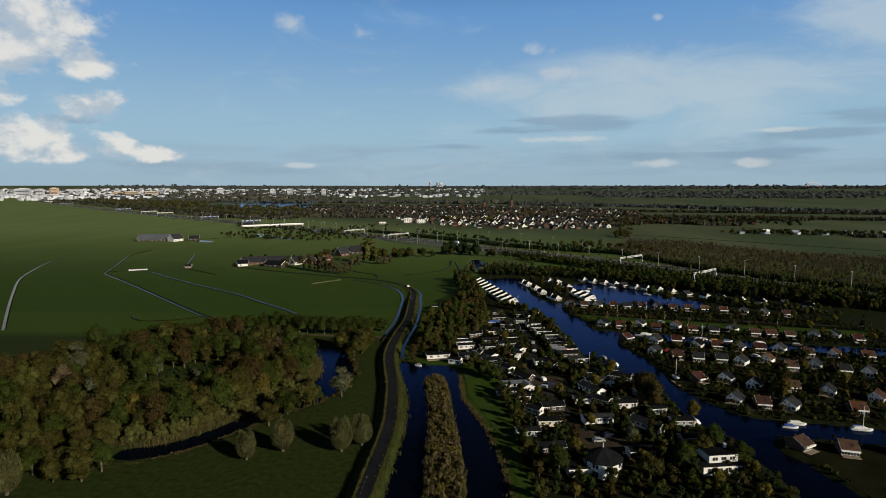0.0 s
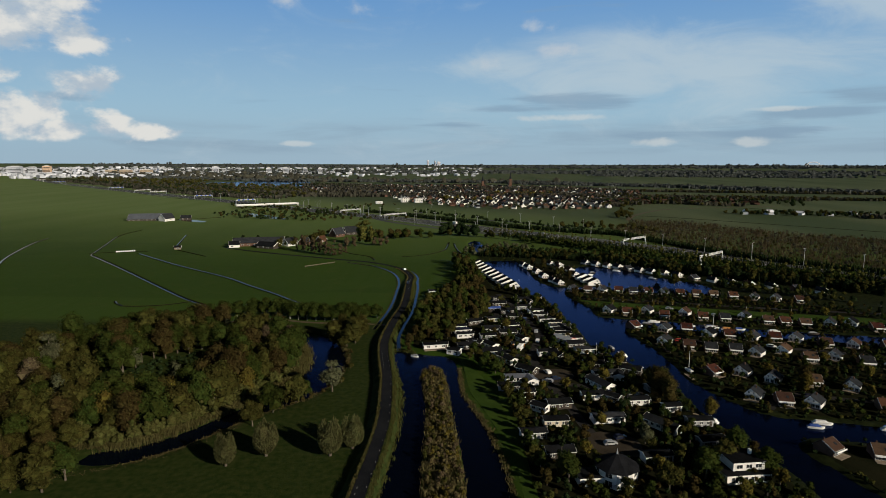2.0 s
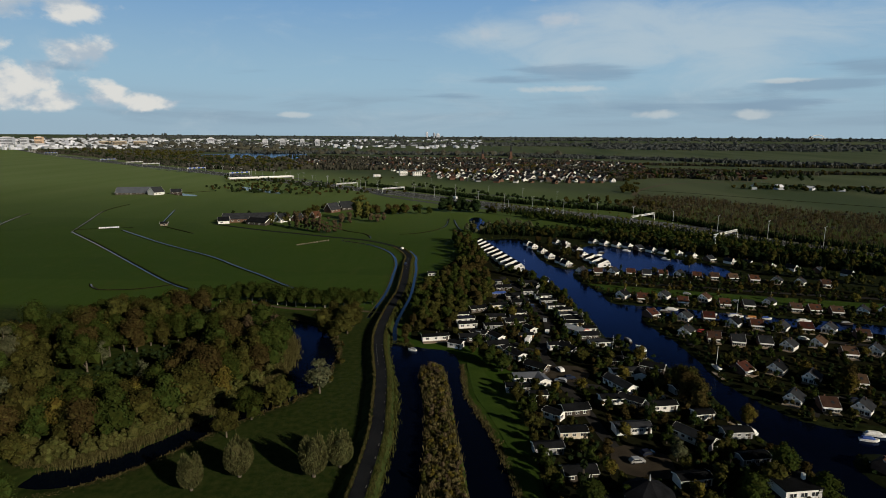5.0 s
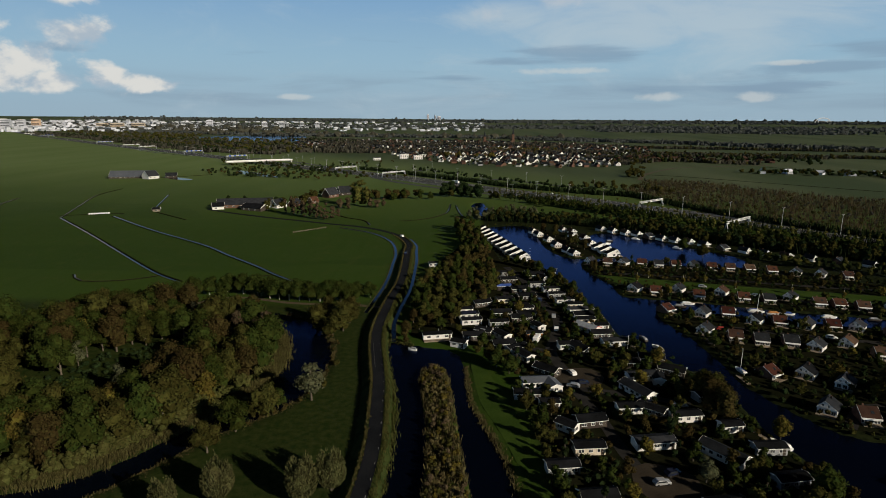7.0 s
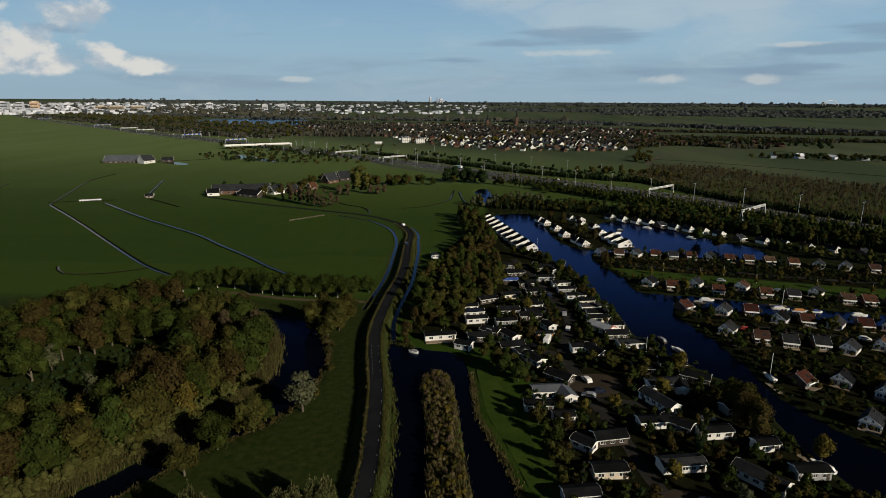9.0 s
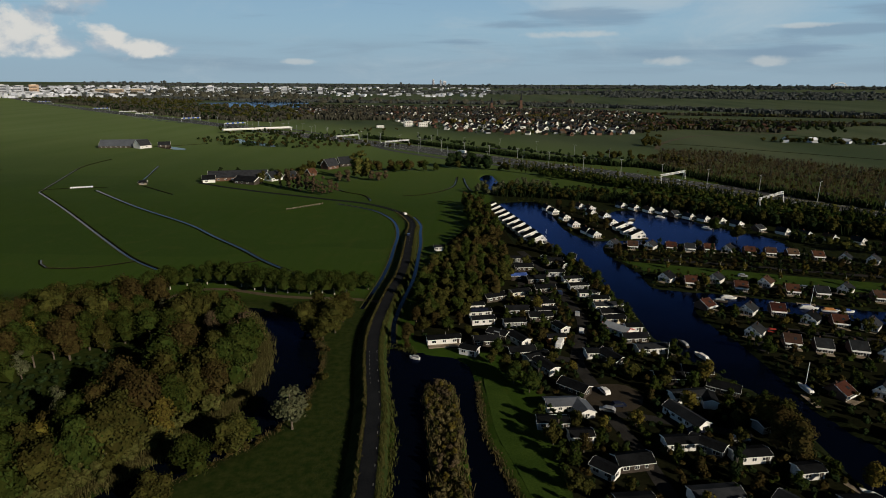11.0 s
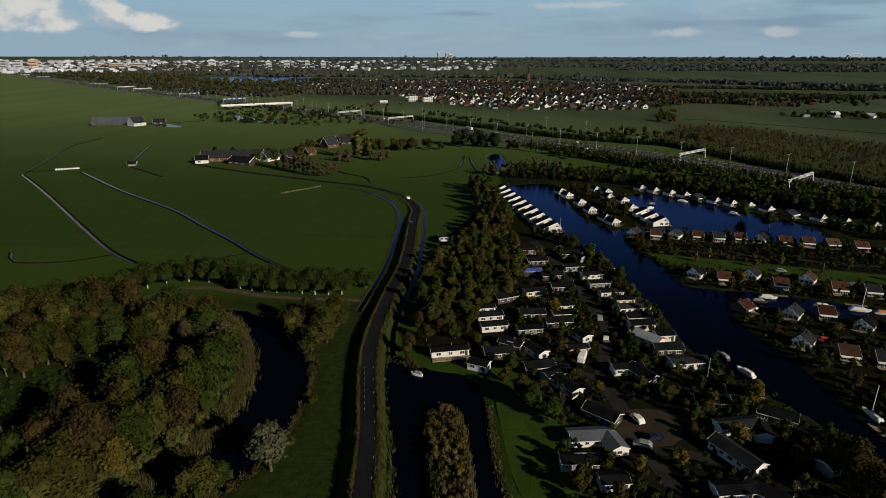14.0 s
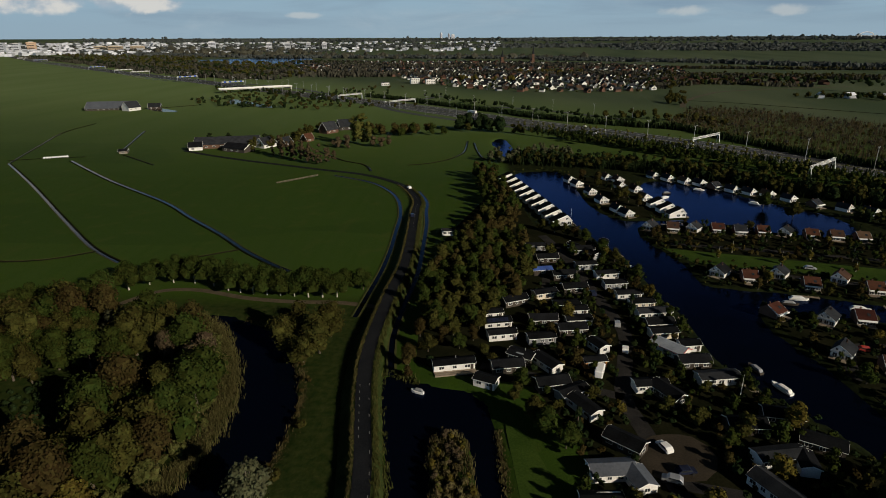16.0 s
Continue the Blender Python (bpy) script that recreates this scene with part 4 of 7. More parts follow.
# the treeless strip through the wood
GLADE = [(-150, 226), (-131, 230), (-127, 249), (-114, 259), (-100, 265), (-89, 276), (-79, 262), (-82, 249), (-87, 237), (-95, 226), (-105, 213), (-114, 205), (-150, 206)]
for x, y in spread(WOOD, 5.2, 5000):
    if inside(np.array([x]), np.array([y]), np.array(GLADE))[0]:
        continue
    ridge = x > -128 and seg_dist(np.array([x]), np.array([y]), MOAT, True)[0] < 26
    tall = rng.choice((0.95, 1.05, 1.15, 1.25)) if ridge else rng.choice((0.7, 0.85, 1.0, 1.15, 1.25))
    plant(pick(WOOD_MIX), x, y, tall * rng.uniform(0.94, 1.06), "trees of the moated wood", rng.uniform(0.95, 1.25))
WOOD_SOUTH = [(-110, 174), (-111, 160), (-99, 155), (-104, 146), (-122, 148), (-150, 150), (-215, 165), (-225, 182), (-160, 176)]
for x, y in spread(WOOD_SOUTH, 5.6, 1200):
    plant(pick(WOOD_MIX), x, y, rng.uniform(0.7, 1.0), "trees of the moated wood", rng.uniform(0.85, 1.1))
# the avenue along the footpath
for i, (x, y) in enumerate([(-163, 291), (-154, 293), (-145, 296.5), (-137, 300), (-132, 306), (-128, 312), (-123, 319), (-118, 324), (-110, 326), (-102, 326), (-94, 323.5),
                            (-87, 319.5), (-82, 318), (-77, 317), (-72, 316.5), (-67, 316), (-62, 315.5), (-57, 315), (-52, 315), (-47, 315.5)]):
    plant("avenue", x, y, rng.uniform(0.9, 1.15), "avenue along the footpath")
for x, y in [(-126, 326), (-119, 331), (-111, 333), (-104, 333), (-97, 331), (-90, 329), (-83, 326), (-76, 324), (-69, 323), (-61, 322), (-53, 322), (-45, 321), (-39, 322), (-158, 299), (-148, 304)]:
    plant("oak_green2", x, y, rng.uniform(0.65, 0.85))
# meadow willows and the outer bank of the moat
for k, x, y, s in [("pollard2", -52.3, 168, 1.0), ("pollard", -33.5, 168.5, 1.0), ("pollard2", -27.6, 173, 0.95), ("pollard", -62, 162, 0.85), ("pollard", -121, 140, 1.1), ("willow_grey", -42.8, 217.2, 1.1),
                   ("oak_olive2", -54.0, 207.5, 1.02), ("oak_green2", -59.5, 198.3, 0.98), ("oak_olive2", -63, 187.5, 0.9), ("oak_green2", -51.5, 212, 0.6), ("small_olive", -57, 206, 0.8), ("bush2", -41, 226, 0.9), ("bush2", -40.5, 243, 0.8),
                   ("oak_olive", -44, 277, 1.1), ("oak_olive2", -51, 284, 1.25), ("oak_olive", -43, 287, 1.0), ("oak_olive", -55, 278, 0.95), ("oak_olive2", -47, 271, 0.9), ("beech_brown", -18, 271, 0.62), ("small_brown", -17.5, 265, 0.7)]:
    plant(k, x, y, s)


# ---------------------------------------------------------------- houses
def window(parent, x, y, z, w, h, face, frame="whitepaint"):
    """A framed window on a wall; face: 's', 'n', 'e' or 'w'."""
    f = boxes((-w / 2, w / 2, -0.06, 0.05, -h / 2, -h / 2 + 0.09), (-w / 2, w / 2, -0.06, 0.05, h / 2 - 0.09, h / 2),
              (-w / 2, -w / 2 + 0.09, -0.06, 0.05, -h / 2, h / 2), (w / 2 - 0.09, w / 2, -0.06, 0.05, -h / 2, h / 2), (-0.04, 0.04, -0.05, 0.05, -h / 2, h / 2))
    win = part("window", f, M[frame], parent)
    win.matrix_basis = pose(x, y, z, 0, 0, {"s": 0, "e": 90, "n": 180, "w": 270}[face])
    part("pane", boxes((-w / 2 + 0.05, w / 2 - 0.05, -0.03, 0.03, -h / 2 + 0.05, h / 2 - 0.05)), M["glass"], win)
    return win


def door(parent, x, y, w, h, face, m="darkwall", z=0.1):
    d = part("door", boxes((-w / 2, w / 2, -0.05, 0.05, 0, h), bevel=0.01), M[m], parent)
    d.matrix_basis = pose(x, y, z, 0, 0, {"s": 0, "e": 90, "n": 180, "w": 270}[face])
    part("door_handle", boxes((w / 2 - 0.16, w / 2 - 0.06, -0.12, -0.05, 0.98, 1.02)), M["metal"], d)
    return d


def gable_body(parent, w, d, eave, ridge, off, wall, roof, over=0.35, thick=0.16, verge="whitepaint", name="wall"):
    """Walls with gables on the s and n faces (ridge along y, at x = off) and two roof slopes with verge boards."""
    bm = bmesh.new()
    prism(bm, [(-w / 2, -0.1), (w / 2, -0.1), (w / 2, eave), (off, ridge), (-w / 2, eave)], "y", -d / 2, d / 2)
    part(name, bm, M[wall], parent)
    for sx in (-1, 1):
        run = w / 2 - sx * off if sx > 0 else w / 2 + off
        sl = (ridge - eave) / run
        ex, ez = sx * (w / 2 + over), eave - sl * over
        bm = bmesh.new()
        prism(bm, [(off, ridge + 0.02), (ex, ez + 0.02), (ex, ez + thick), (off, ridge + thick + 0.02)], "y", -d / 2 - over, d / 2 + over)
        r = part("roof_slope", bm, M[roof], parent)
        for y in (-d / 2 - over - 0.03,):
            bm = bmesh.new()
            prism(bm, [(off, ridge - 0.16), (ex, ez - 0.16), (ex, ez + thick + 0.03), (off, ridge + thick + 0.05)], "y", y, y + 0.03)
            part("verge_board", bm, M[verge], r)


def chalet(w, d, wall, roof, label, low=True, trim="whitepaint", wins=3, extra=""):
    """A park chalet, long side w along x, front to the south."""
    t = thing("chalet", label, "chalet")
    h = 2.5
    rid = 3.15 if low else 3.7
    # ridge along x: build turned
    bm = bmesh.new()
    prism(bm, [(-d / 2, -0.1), (d / 2, -0.1), (d / 2, h), (0, rid), (-d / 2, h)], "x", -w / 2, w / 2)
    part("wall", bm, M[wall], t)
    for s in (-1, 1):
        sl = (rid - h) / (d / 2)
        e = d / 2 + 0.35
        bm = bmesh.new()
        prism(bm, [(0, rid + 0.02), (s * e, h - sl * 0.35 + 0.02), (s * e, h - sl * 0.35 + 0.16), (0, rid + 0.18)], "x", -w / 2 - 0.3, w / 2 + 0.3)
        r = part("roof_slope", bm, M[roof], t)
        part("gutter", boxes((-w / 2 - 0.3, w / 2 + 0.3, s * e - 0.05, s * e + 0.05, h - sl * 0.35 - 0.06, h - sl * 0.35 + 0.06)), M[trim], r)
    for x in (-w / 2 - 0.33, w / 2 + 0.30):
        bm = bmesh.new()
        sl = (rid - h) / (d / 2)
        e = d / 2 + 0.35
        prism(bm, [(-e, h - sl * 0.35 - 0.1), (0, rid - 0.1), (e, h - sl * 0.35 - 0.1), (e, h - sl * 0.35 + 0.19), (0, rid + 0.21), (-e, h - sl * 0.35 + 0.19)], "x", x, x + 0.03)
        part("verge_board", bm, M[trim], t)
    for i in range(wins):
        x = -w / 2 + (i + 0.6) * w / (wins + 0.2)
        window(t, x, -d / 2 - 0.01, 1.5, 1.3 if i % 2 else 1.7, 1.1, "s")
    window(t, w / 2 + 0.01, 0, 1.5, 1.6, 1.2, "e")
    door(t, w / 2 - 1.0, -d / 2 - 0.02, 0.9, 2.05, "s")
    part("plinth", boxes((-w / 2 + 0.02, w / 2 - 0.02, -d / 2 + 0.02, d / 2 - 0.02, -0.2, 0.12)), M["concrete"], t)
    if "deck" in extra:
        dk = part("deck", boxes((-w / 2, w / 2, -d / 2 - 2.4, -d / 2, -0.1, 0.35), (-w / 2, w / 2, -d / 2 - 2.4, -d / 2 - 2.33, 0.95, 1.05)), M["wood"], t)
        for i in range(9):
            x = -w / 2 + 0.1 + i * (w - 0.2) / 8
            part("baluster", boxes((x - 0.04, x + 0.04, -d / 2 - 2.4, -d / 2 - 2.33, 0.3, 1.0)), M["wood"], dk)
    if "solar" in extra:
        for i in range(5):
            bm = bmesh.new()
            x = -w / 2 + 1.0 + i * (w - 2) / 5
            sl = (rid - h) / (d / 2)
            prism(bm, [(-0.3, rid + 0.2 - 0.3 * sl), (-d / 2 + 0.2, h + 0.22), (-d / 2 + 0.2, h + 0.27), (-0.3, rid + 0.25 - 0.3 * sl)], "x", x, x + (w - 2) / 5 - 0.15)
            part("solar_panel", bm, M["solar"], t)
    if "skylight" in extra:
        part("skylight", boxes((-1.2, 1.2, -d / 2 * 0.7, -d / 2 * 0.25, h + 0.2, h + 0.52)), M["bluewhite"], t)
    if "stack" in extra:
        part("flue", rods(((0.8, 0.6, h), (0.8, 0.6, rid + 0.9), 0.11)), M["metal"], t)
    return t


def holiday_gable(label, roof, wall="white", flip=1, wide=6.4):
    """Holiday house with an off-centre gable to the south, an upper door and a deck below."""
    t = thing("holiday_house", label, "house")
    w, d, e, r = wide, 7.6, 2.5, 5.0
    off = -flip * w * 0.17
    gable_body(t, w, d, e, r, off, wall, roof)
    window(t, off * 0.6 - 0.9, -d / 2 - 0.01, 3.35, 0.9, 1.0, "s")
    window(t, off * 0.6 + 1.1, -d / 2 - 0.01, 3.3, 0.8, 1.2, "s")
    for x in (-w * 0.28, w * 0.05, w * 0.33):
        window(t, x, -d / 2 - 0.01, 1.1, 1.5, 1.6, "s")
    part("balcony", boxes((-w / 2, w / 2, -d / 2 - 1.1, -d / 2 - 0.05, 2.25, 2.38), (-w / 2, w / 2, -d / 2 - 1.1, -d / 2 - 1.04, 2.38, 2.9)), M[wall], t)
    part("deck", boxes((-w / 2, w / 2, -d / 2 - 2.6, -d / 2, -0.3, 0.18)), M["wood"], t)
    part("chimney", boxes((off + 0.8, off + 1.3, 1.2, 1.7, r - 1.2, r + 0.7)), M["brick"], t)
    return t


def holiday_eaves(label, roof, wall="brick"):
    """Holiday house with its roof slope to the south, a white fascia and a glazed front."""
    t = thing("holiday_house", label, "house")
    w, d, e, r = 6.4, 7.4, 2.5, 4.8
    bm = bmesh.new()
    prism(bm, [(-d / 2, -0.1), (d / 2, -0.1), (d / 2, e), (0.6, r), (-d / 2, e)], "x", -w / 2, w / 2)
    part("wall", bm, M[wall], t)
    for s in (-1, 1):
        run = d / 2 + 0.6 if s < 0 else d / 2 - 0.6
        sl = (r - e) / run
        ey, ez = s * (d / 2 + 0.4), e - sl * 0.4
        bm = bmesh.new()
        prism(bm, [(0.6, r + 0.02), (ey, ez + 0.02), (ey, ez + 0.2), (0.6, r + 0.2)], "x", -w / 2 - 0.25, w / 2 + 0.25)
        rs = part("roof_slope", bm, M[roof], t)
        part("gutter", boxes((-w / 2 - 0.25, w / 2 + 0.25, ey - 0.05, ey + 0.05, ez - 0.2, ez + 0.05)), M["whitepaint"], rs)
    for x in (-w / 2 - 0.28, w / 2 + 0.25):
        bm = bmesh.new()
        prism(bm, [(-d / 2 - 0.4, e - 0.35), (0.6, r - 0.1), (0.6, r + 0.24), (-d / 2 - 0.4, e + 0.1)], "x", x, x + 0.03)
        part("verge_board", bm, M["whitepaint"], t)
    part("balcony_front", boxes((-w / 2, w / 2, -d / 2 - 1.3, -d / 2 - 1.22, 1.95, 2.6), (-w / 2, w / 2, -d / 2 - 1.3, -d / 2, 1.88, 1.95)), M["whitepaint"], t)
    for x in (-w * 0.33, 0, w * 0.33):
        window(t, x, -d / 2 - 0.01, 1.0, 1.9, 1.6, "s")
    part("deck", boxes((-w / 2, w / 2, -d / 2 - 2.8, -d / 2, -0.3, 0.16)), M["wood"], t)
    part("chimney", boxes((-1.4, -0.9, 1.0, 1.5, r - 1.3, r + 0.6)), M["brick"], t)
    bm = bmesh.new()
    sl = (r - e) / (d / 2 + 0.6)
    y0, y1 = -2.4, -1.3
    prism(bm, [(y0, r - sl * (0.6 - y0) + 0.2), (y1, r - sl * (0.6 - y1) + 0.2), (y1, r - sl * (0.6 - y1) + 0.28), (y0, r - sl * (0.6 - y0) + 0.28)], "x", 0.4, 1.5)
    part("roof_window", bm, M["glass"], t)
    return t


HOUSE = {
    "hg_slate": lambda: holiday_gable("white boarded holiday house with a grey tiled roof", "slate"),
    "hg_brown": lambda: holiday_gable("white boarded holiday house with a brown tiled roof", "browntile"),
    "hg_dark": lambda: holiday_gable("pale holiday house with a dark roof by the water", "felt", "white", 1, 6.8),
    "he_red": lambda: holiday_eaves("brick holiday house with a red tiled roof", "redtile"),
    "he_brown": lambda: holiday_eaves("brick holiday house with a brown tiled roof", "browntile"),
    "he_slate": lambda: holiday_eaves("brick holiday house with a grey tiled roof", "slate"),
    "ch_home": lambda: chalet(12.6, 3.9, "white", "felt", "long white mobile home with a wooden deck by the canal", extra="deck stack"),
    "ch_white": lambda: chalet(9.5, 4.2, "white", "felt", "white park chalet with a dark felt roof"),
    "ch_white_s": lambda: chalet(6.5, 4.0, "white", "felt", "short white park chalet with a dark roof", wins=2),
    "ch_white_l": lambda: chalet(12.0, 4.6, "white", "slate", "long white park chalet with grey roof tiles", wins=5),
    "ch_cream": lambda: chalet(9.0, 4.4, "cream", "felt", "cream park chalet with a dark felt roof"),
    "ch_grey": lambda: chalet(9.0, 4.2, "greywall", "felt", "grey boarded park chalet with a dark roof"),
    "ch_dark": lambda: chalet(9.5, 5.0, "darkwall", "felt", "dark stained wooden chalet with a felt roof", low=False),
    "ch_solar": lambda: chalet(9.5, 4.4, "white", "felt", "white chalet with solar panels on its roof", extra="solar"),
    "ch_sky": lambda: chalet(8.0, 5.0, "darkwall", "felt", "dark chalet with a pale skylight in its roof", extra="skylight stack"),
    "ch_pale": lambda: chalet(13.0, 5.0, "white", "slate", "long low white chalet with a sunlit gable", low=False, wins=5),
    "ch_red": lambda: chalet(11, 5.4, "white", "bluewhite", "chalet with a pale metal roof and red trim", low=False, trim="redtrim"),
    "ch_metal": lambda: chalet(12.5, 6.5, "white", "sheetroof", "broad white house with a blue grey roof", low=False, wins=4),
    "ch_metal_s": lambda: chalet(8.0, 6.0, "white", "sheetroof", "white gabled house wing with a blue grey roof", low=False, wins=2),
    "ch_orange": lambda: chalet(7, 3.4, "orange", "felt", "low orange boarded chalet with a dark roof", wins=2),
    "ch_blue": lambda: chalet(8, 4.2, "darkwall", "bluesheet", "dark shed under blue sheeting", wins=1),
}


def house(key, x, y, turn=0.0, group="", scale=None):
    ob = stock.put(key, HOUSE[key], pose(x, y, 0, 0, 0, turn), scale)
    if group:
        ob["group"] = group
    return ob


OCCUPIED = []


def row(points, kinds, turn, group, jitter=3.0, size=1.0):
    for i, (x, y) in enumerate(points):
        k = kinds[i % len(kinds)]
        if k.startswith("he") and i == 0 and turn < -12:
            turn_here = 30
        else:
            turn_here = turn
        house(k, x, y + 3.5, turn_here + rng.uniform(-jitter, jitter) - (30 if k.startswith("hg") and turn < 0 else 0), group, (size, size, size))
        OCCUPIED.append((x, y + 3.5, 5.5))


row([(83.5, 392), (93, 390), (103, 390), (113, 389), (122, 386.5), (132, 386), (142, 385), (151, 381.5), (161, 380), (171, 378), (182, 374.5), (194, 371), (206, 368), (218, 364)],
    ["hg_slate", "he_brown", "hg_slate", "he_red", "he_slate", "he_red", "hg_slate", "he_red", "he_brown", "he_brown", "he_red", "hg_slate"], -10, "houses along the lake", size=0.8)
row([(93.5, 336.5), (102, 331.5), (115, 335.5), (121, 325.5), (135, 331.5), (141, 322), (152, 320), (165, 324), (173, 315), (181, 313), (190, 310), (204, 311), (216, 312), (222, 302)],
    ["hg_dark", "he_red", "hg_slate", "he_red", "hg_brown", "he_red", "he_slate", "hg_slate", "he_brown", "he_red", "he_brown", "hg_slate"], -12, "houses along the lawn", size=0.8)
row([(97, 303), (112, 298.5), (123, 299), (131, 290), (140, 288), (150, 285), (160, 284), (170, 283), (179, 275), (192, 274), (206, 271)],
    ["he_red", "hg_slate", "he_red", "hg_dark", "he_red", "hg_slate", "he_red", "hg_slate", "he_brown", "hg_brown"], -14, "houses south of the inlet", size=0.8)
row([(104.5, 277.5), (113, 270), (121.5, 266.5), (132, 265), (140, 261), (154, 264.5), (159, 253.5), (172, 256.5), (180, 248.5), (189, 245), (204, 246)],
    ["hg_slate", "he_brown", "he_slate", "he_slate", "hg_slate", "hg_brown", "he_brown", "hg_slate", "he_slate", "hg_slate"], -14, "houses of the island", size=0.8)
row([(108.5, 236), (122, 236.5), (130, 228.5), (114, 211.5), (122, 207), (132, 205), (144, 226), (156, 221), (155, 202), (171, 214), (186, 212), (172, 198)],
    ["he_red", "hg_dark", "hg_slate", "hg_slate", "he_brown", "hg_slate", "he_brown", "hg_slate", "he_red", "hg_brown", "he_red"], -14, "houses at the island's south end", size=0.8)
row([(115.5, 171), (129, 168), (146, 166), (160, 163)], ["he_brown", "he_brown", "hg_slate"], -14, "houses south of the second inlet", size=0.8)
# peninsula and far lake shore
row([(61, 485), (63.5, 474), (68, 456), (70.5, 438), (75, 421), (77.5, 413)], ["hg_slate"], 22, "houses on the peninsula", size=0.8)
row([(85, 492), (90.5, 485), (88, 470), (95, 462), (95, 444)], ["hg_brown"], 18, "houses on the peninsula", size=0.8)
row([(115, 497), (122, 490), (130, 483), (137, 478), (143, 470), (150, 463), (157, 457), (165, 452), (172, 443), (180, 432), (191, 425), (200, 418), (210, 411), (222, 405), (235, 398), (248, 390)],
    ["hg_slate", "hg_slate", "hg_brown", "hg_slate", "he_slate"], 28, "houses on the far lake shore", size=0.8)


def terrace_unit():
    t = thing("terrace_house", "white gabled terrace house with a long dark roof", "house", "stepped terrace by the water")
    w, d = 9.8, 5.0
    gable_body(t, w, d, 2.4, 5.2, 2.4, "white", "felt", over=0.3)
    window(t, 2.4, -d / 2 - 0.01, 3.4, 1.4, 1.0, "s")
    window(t, 3.6, -d / 2 - 0.01, 1.3, 1.9, 1.5, "s")
    window(t, 0.4, -d / 2 - 0.01, 1.3, 1.9, 1.4, "s")
    window(t, w / 2 + 0.01, 0, 1.2, 2.6, 1.6, "e")
    part("deck", boxes((w / 2, w / 2 + 2.2, -d / 2, d / 2, -0.3, 0.15)), M["wood"], t)
    return t


for i in range(10):
    f = i / 9
    stock.put("terrace", terrace_unit, pose(22.0 + 20.5 * f, 489 - 88 * f, 0, 0, 0, 14))
for x, y in ((97.5, 434), (99.5, 424.5), (101.5, 415.5)):
    stock.put("terrace", terrace_unit, pose(x, y, 0, 0, 0, 12), 0.9)
    OCCUPIED.append((x, y, 6))

# chalets of the park: place, turn and kind
PARK = [
    ("ch_home", -5.5, 270.5, 12), ("ch_white_s", 3.2, 262.5, -24), ("ch_white", 8.5, 288, 12), ("ch_solar", 7.5, 295.5, 12), ("ch_white_s", 6.5, 302, 12),
    ("ch_sky", 13.5, 275.5, -30), ("ch_dark", 9, 270, 10), ("ch_white", 20, 272, -55), ("ch_dark", 30, 292, 8), ("ch_grey", 33, 298, 8), ("ch_orange", 33, 273, 10),
    ("ch_white_s", 34, 305, 8), ("ch_white", 31, 309, 8), ("ch_blue", 26.5, 339, 10), ("ch_cream", 25, 318, 20),
    ("ch_white", 50, 336, 10), ("ch_grey", 51, 327, 8), ("ch_white", 53.5, 318, 8), ("ch_cream", 56, 311, 8), ("ch_white_l", 58, 304, 8), ("ch_dark", 57.5, 296.5, 8),
    ("ch_cream", 57, 290.5, 8), ("ch_red", 56, 281, -48), ("ch_dark", 60, 274, 6), ("ch_white_l", 63.5, 266, 8), ("ch_white", 45, 262, 6), ("ch_dark", 48.5, 258.5, -60),
    ("ch_white", 26.5, 252, -58), ("ch_grey", 24.5, 258, 30), ("ch_dark", 20, 262, 14),
    ("ch_metal", 28, 230.3, 6), ("ch_metal_s", 33.0, 227.6, -75), ("ch_grey", 24, 221, 0), ("ch_white_s", 30, 215, 6), ("ch_dark", 33, 239, -40),
    ("ch_white_l", 64.5, 235.5, 10), ("ch_white_s", 69, 233.5, 80), ("ch_pale", 59.5, 224.5, -62), ("ch_dark", 62, 246, 0), ("ch_dark", 72, 250, -10), ("ch_grey", 60, 212, -40),
    ("ch_white", 54, 213, 6), ("ch_white", 68.5, 208.5, 8), ("ch_white_l", 54.5, 194, 8), ("ch_pale", 71, 189, -52), ("ch_cream", 36.5, 191, 6), ("ch_white_s", 33, 202, -40),
    ("ch_grey", 84, 192, 4), ("ch_white_s", 79, 203, 10), ("ch_dark", 46, 362, 10), ("ch_white_s", 43.5, 366, -60), ("ch_grey", 48.5, 358, -60), ("ch_white", 56, 369, 75),
    ("ch_white_l", -8, 385, 5), ("ch_grey", 27, 366, 0), ("ch_dark", 30, 352, 10), ("ch_dark", 14, 312, 25), ("ch_dark", 36, 323, 10), ("ch_grey", 20, 286, 10), ("ch_dark", 22, 298, 5),
    ("ch_white_s", 36, 282, -62), ("ch_grey", 80, 222, 20), ("ch_dark", 76, 240, -30), ("ch_dark", 40, 205, 12), ("ch_grey", 82, 178, 10), ("ch_grey", 44, 345, 10), ("ch_dark", 34, 335, 10), ("ch_white_s", 62, 283, 8),
    ("ch_grey", 28, 182, 8), ("ch_dark", 34, 170, 8), ("ch_white", 62, 168, 10),
]
for key, x, y, turn in PARK:
    f = 0.76 if key.startswith("ch_metal") else 0.9
    house(key, x, y, turn, "chalets of the holiday park", (f, f, f))
    OCCUPIED.append((x, y, 5.5))


# ---------------------------------------------------------------- massed plants
def stuff(name, V, leaf, label, category, per=4):
    V, T = V if isinstance(V, tuple) else (V, None)
    return tagged(link_mesh(name, quads_mesh(name, V, per, T), LEAF[leaf]), label, category, kind="stuff")


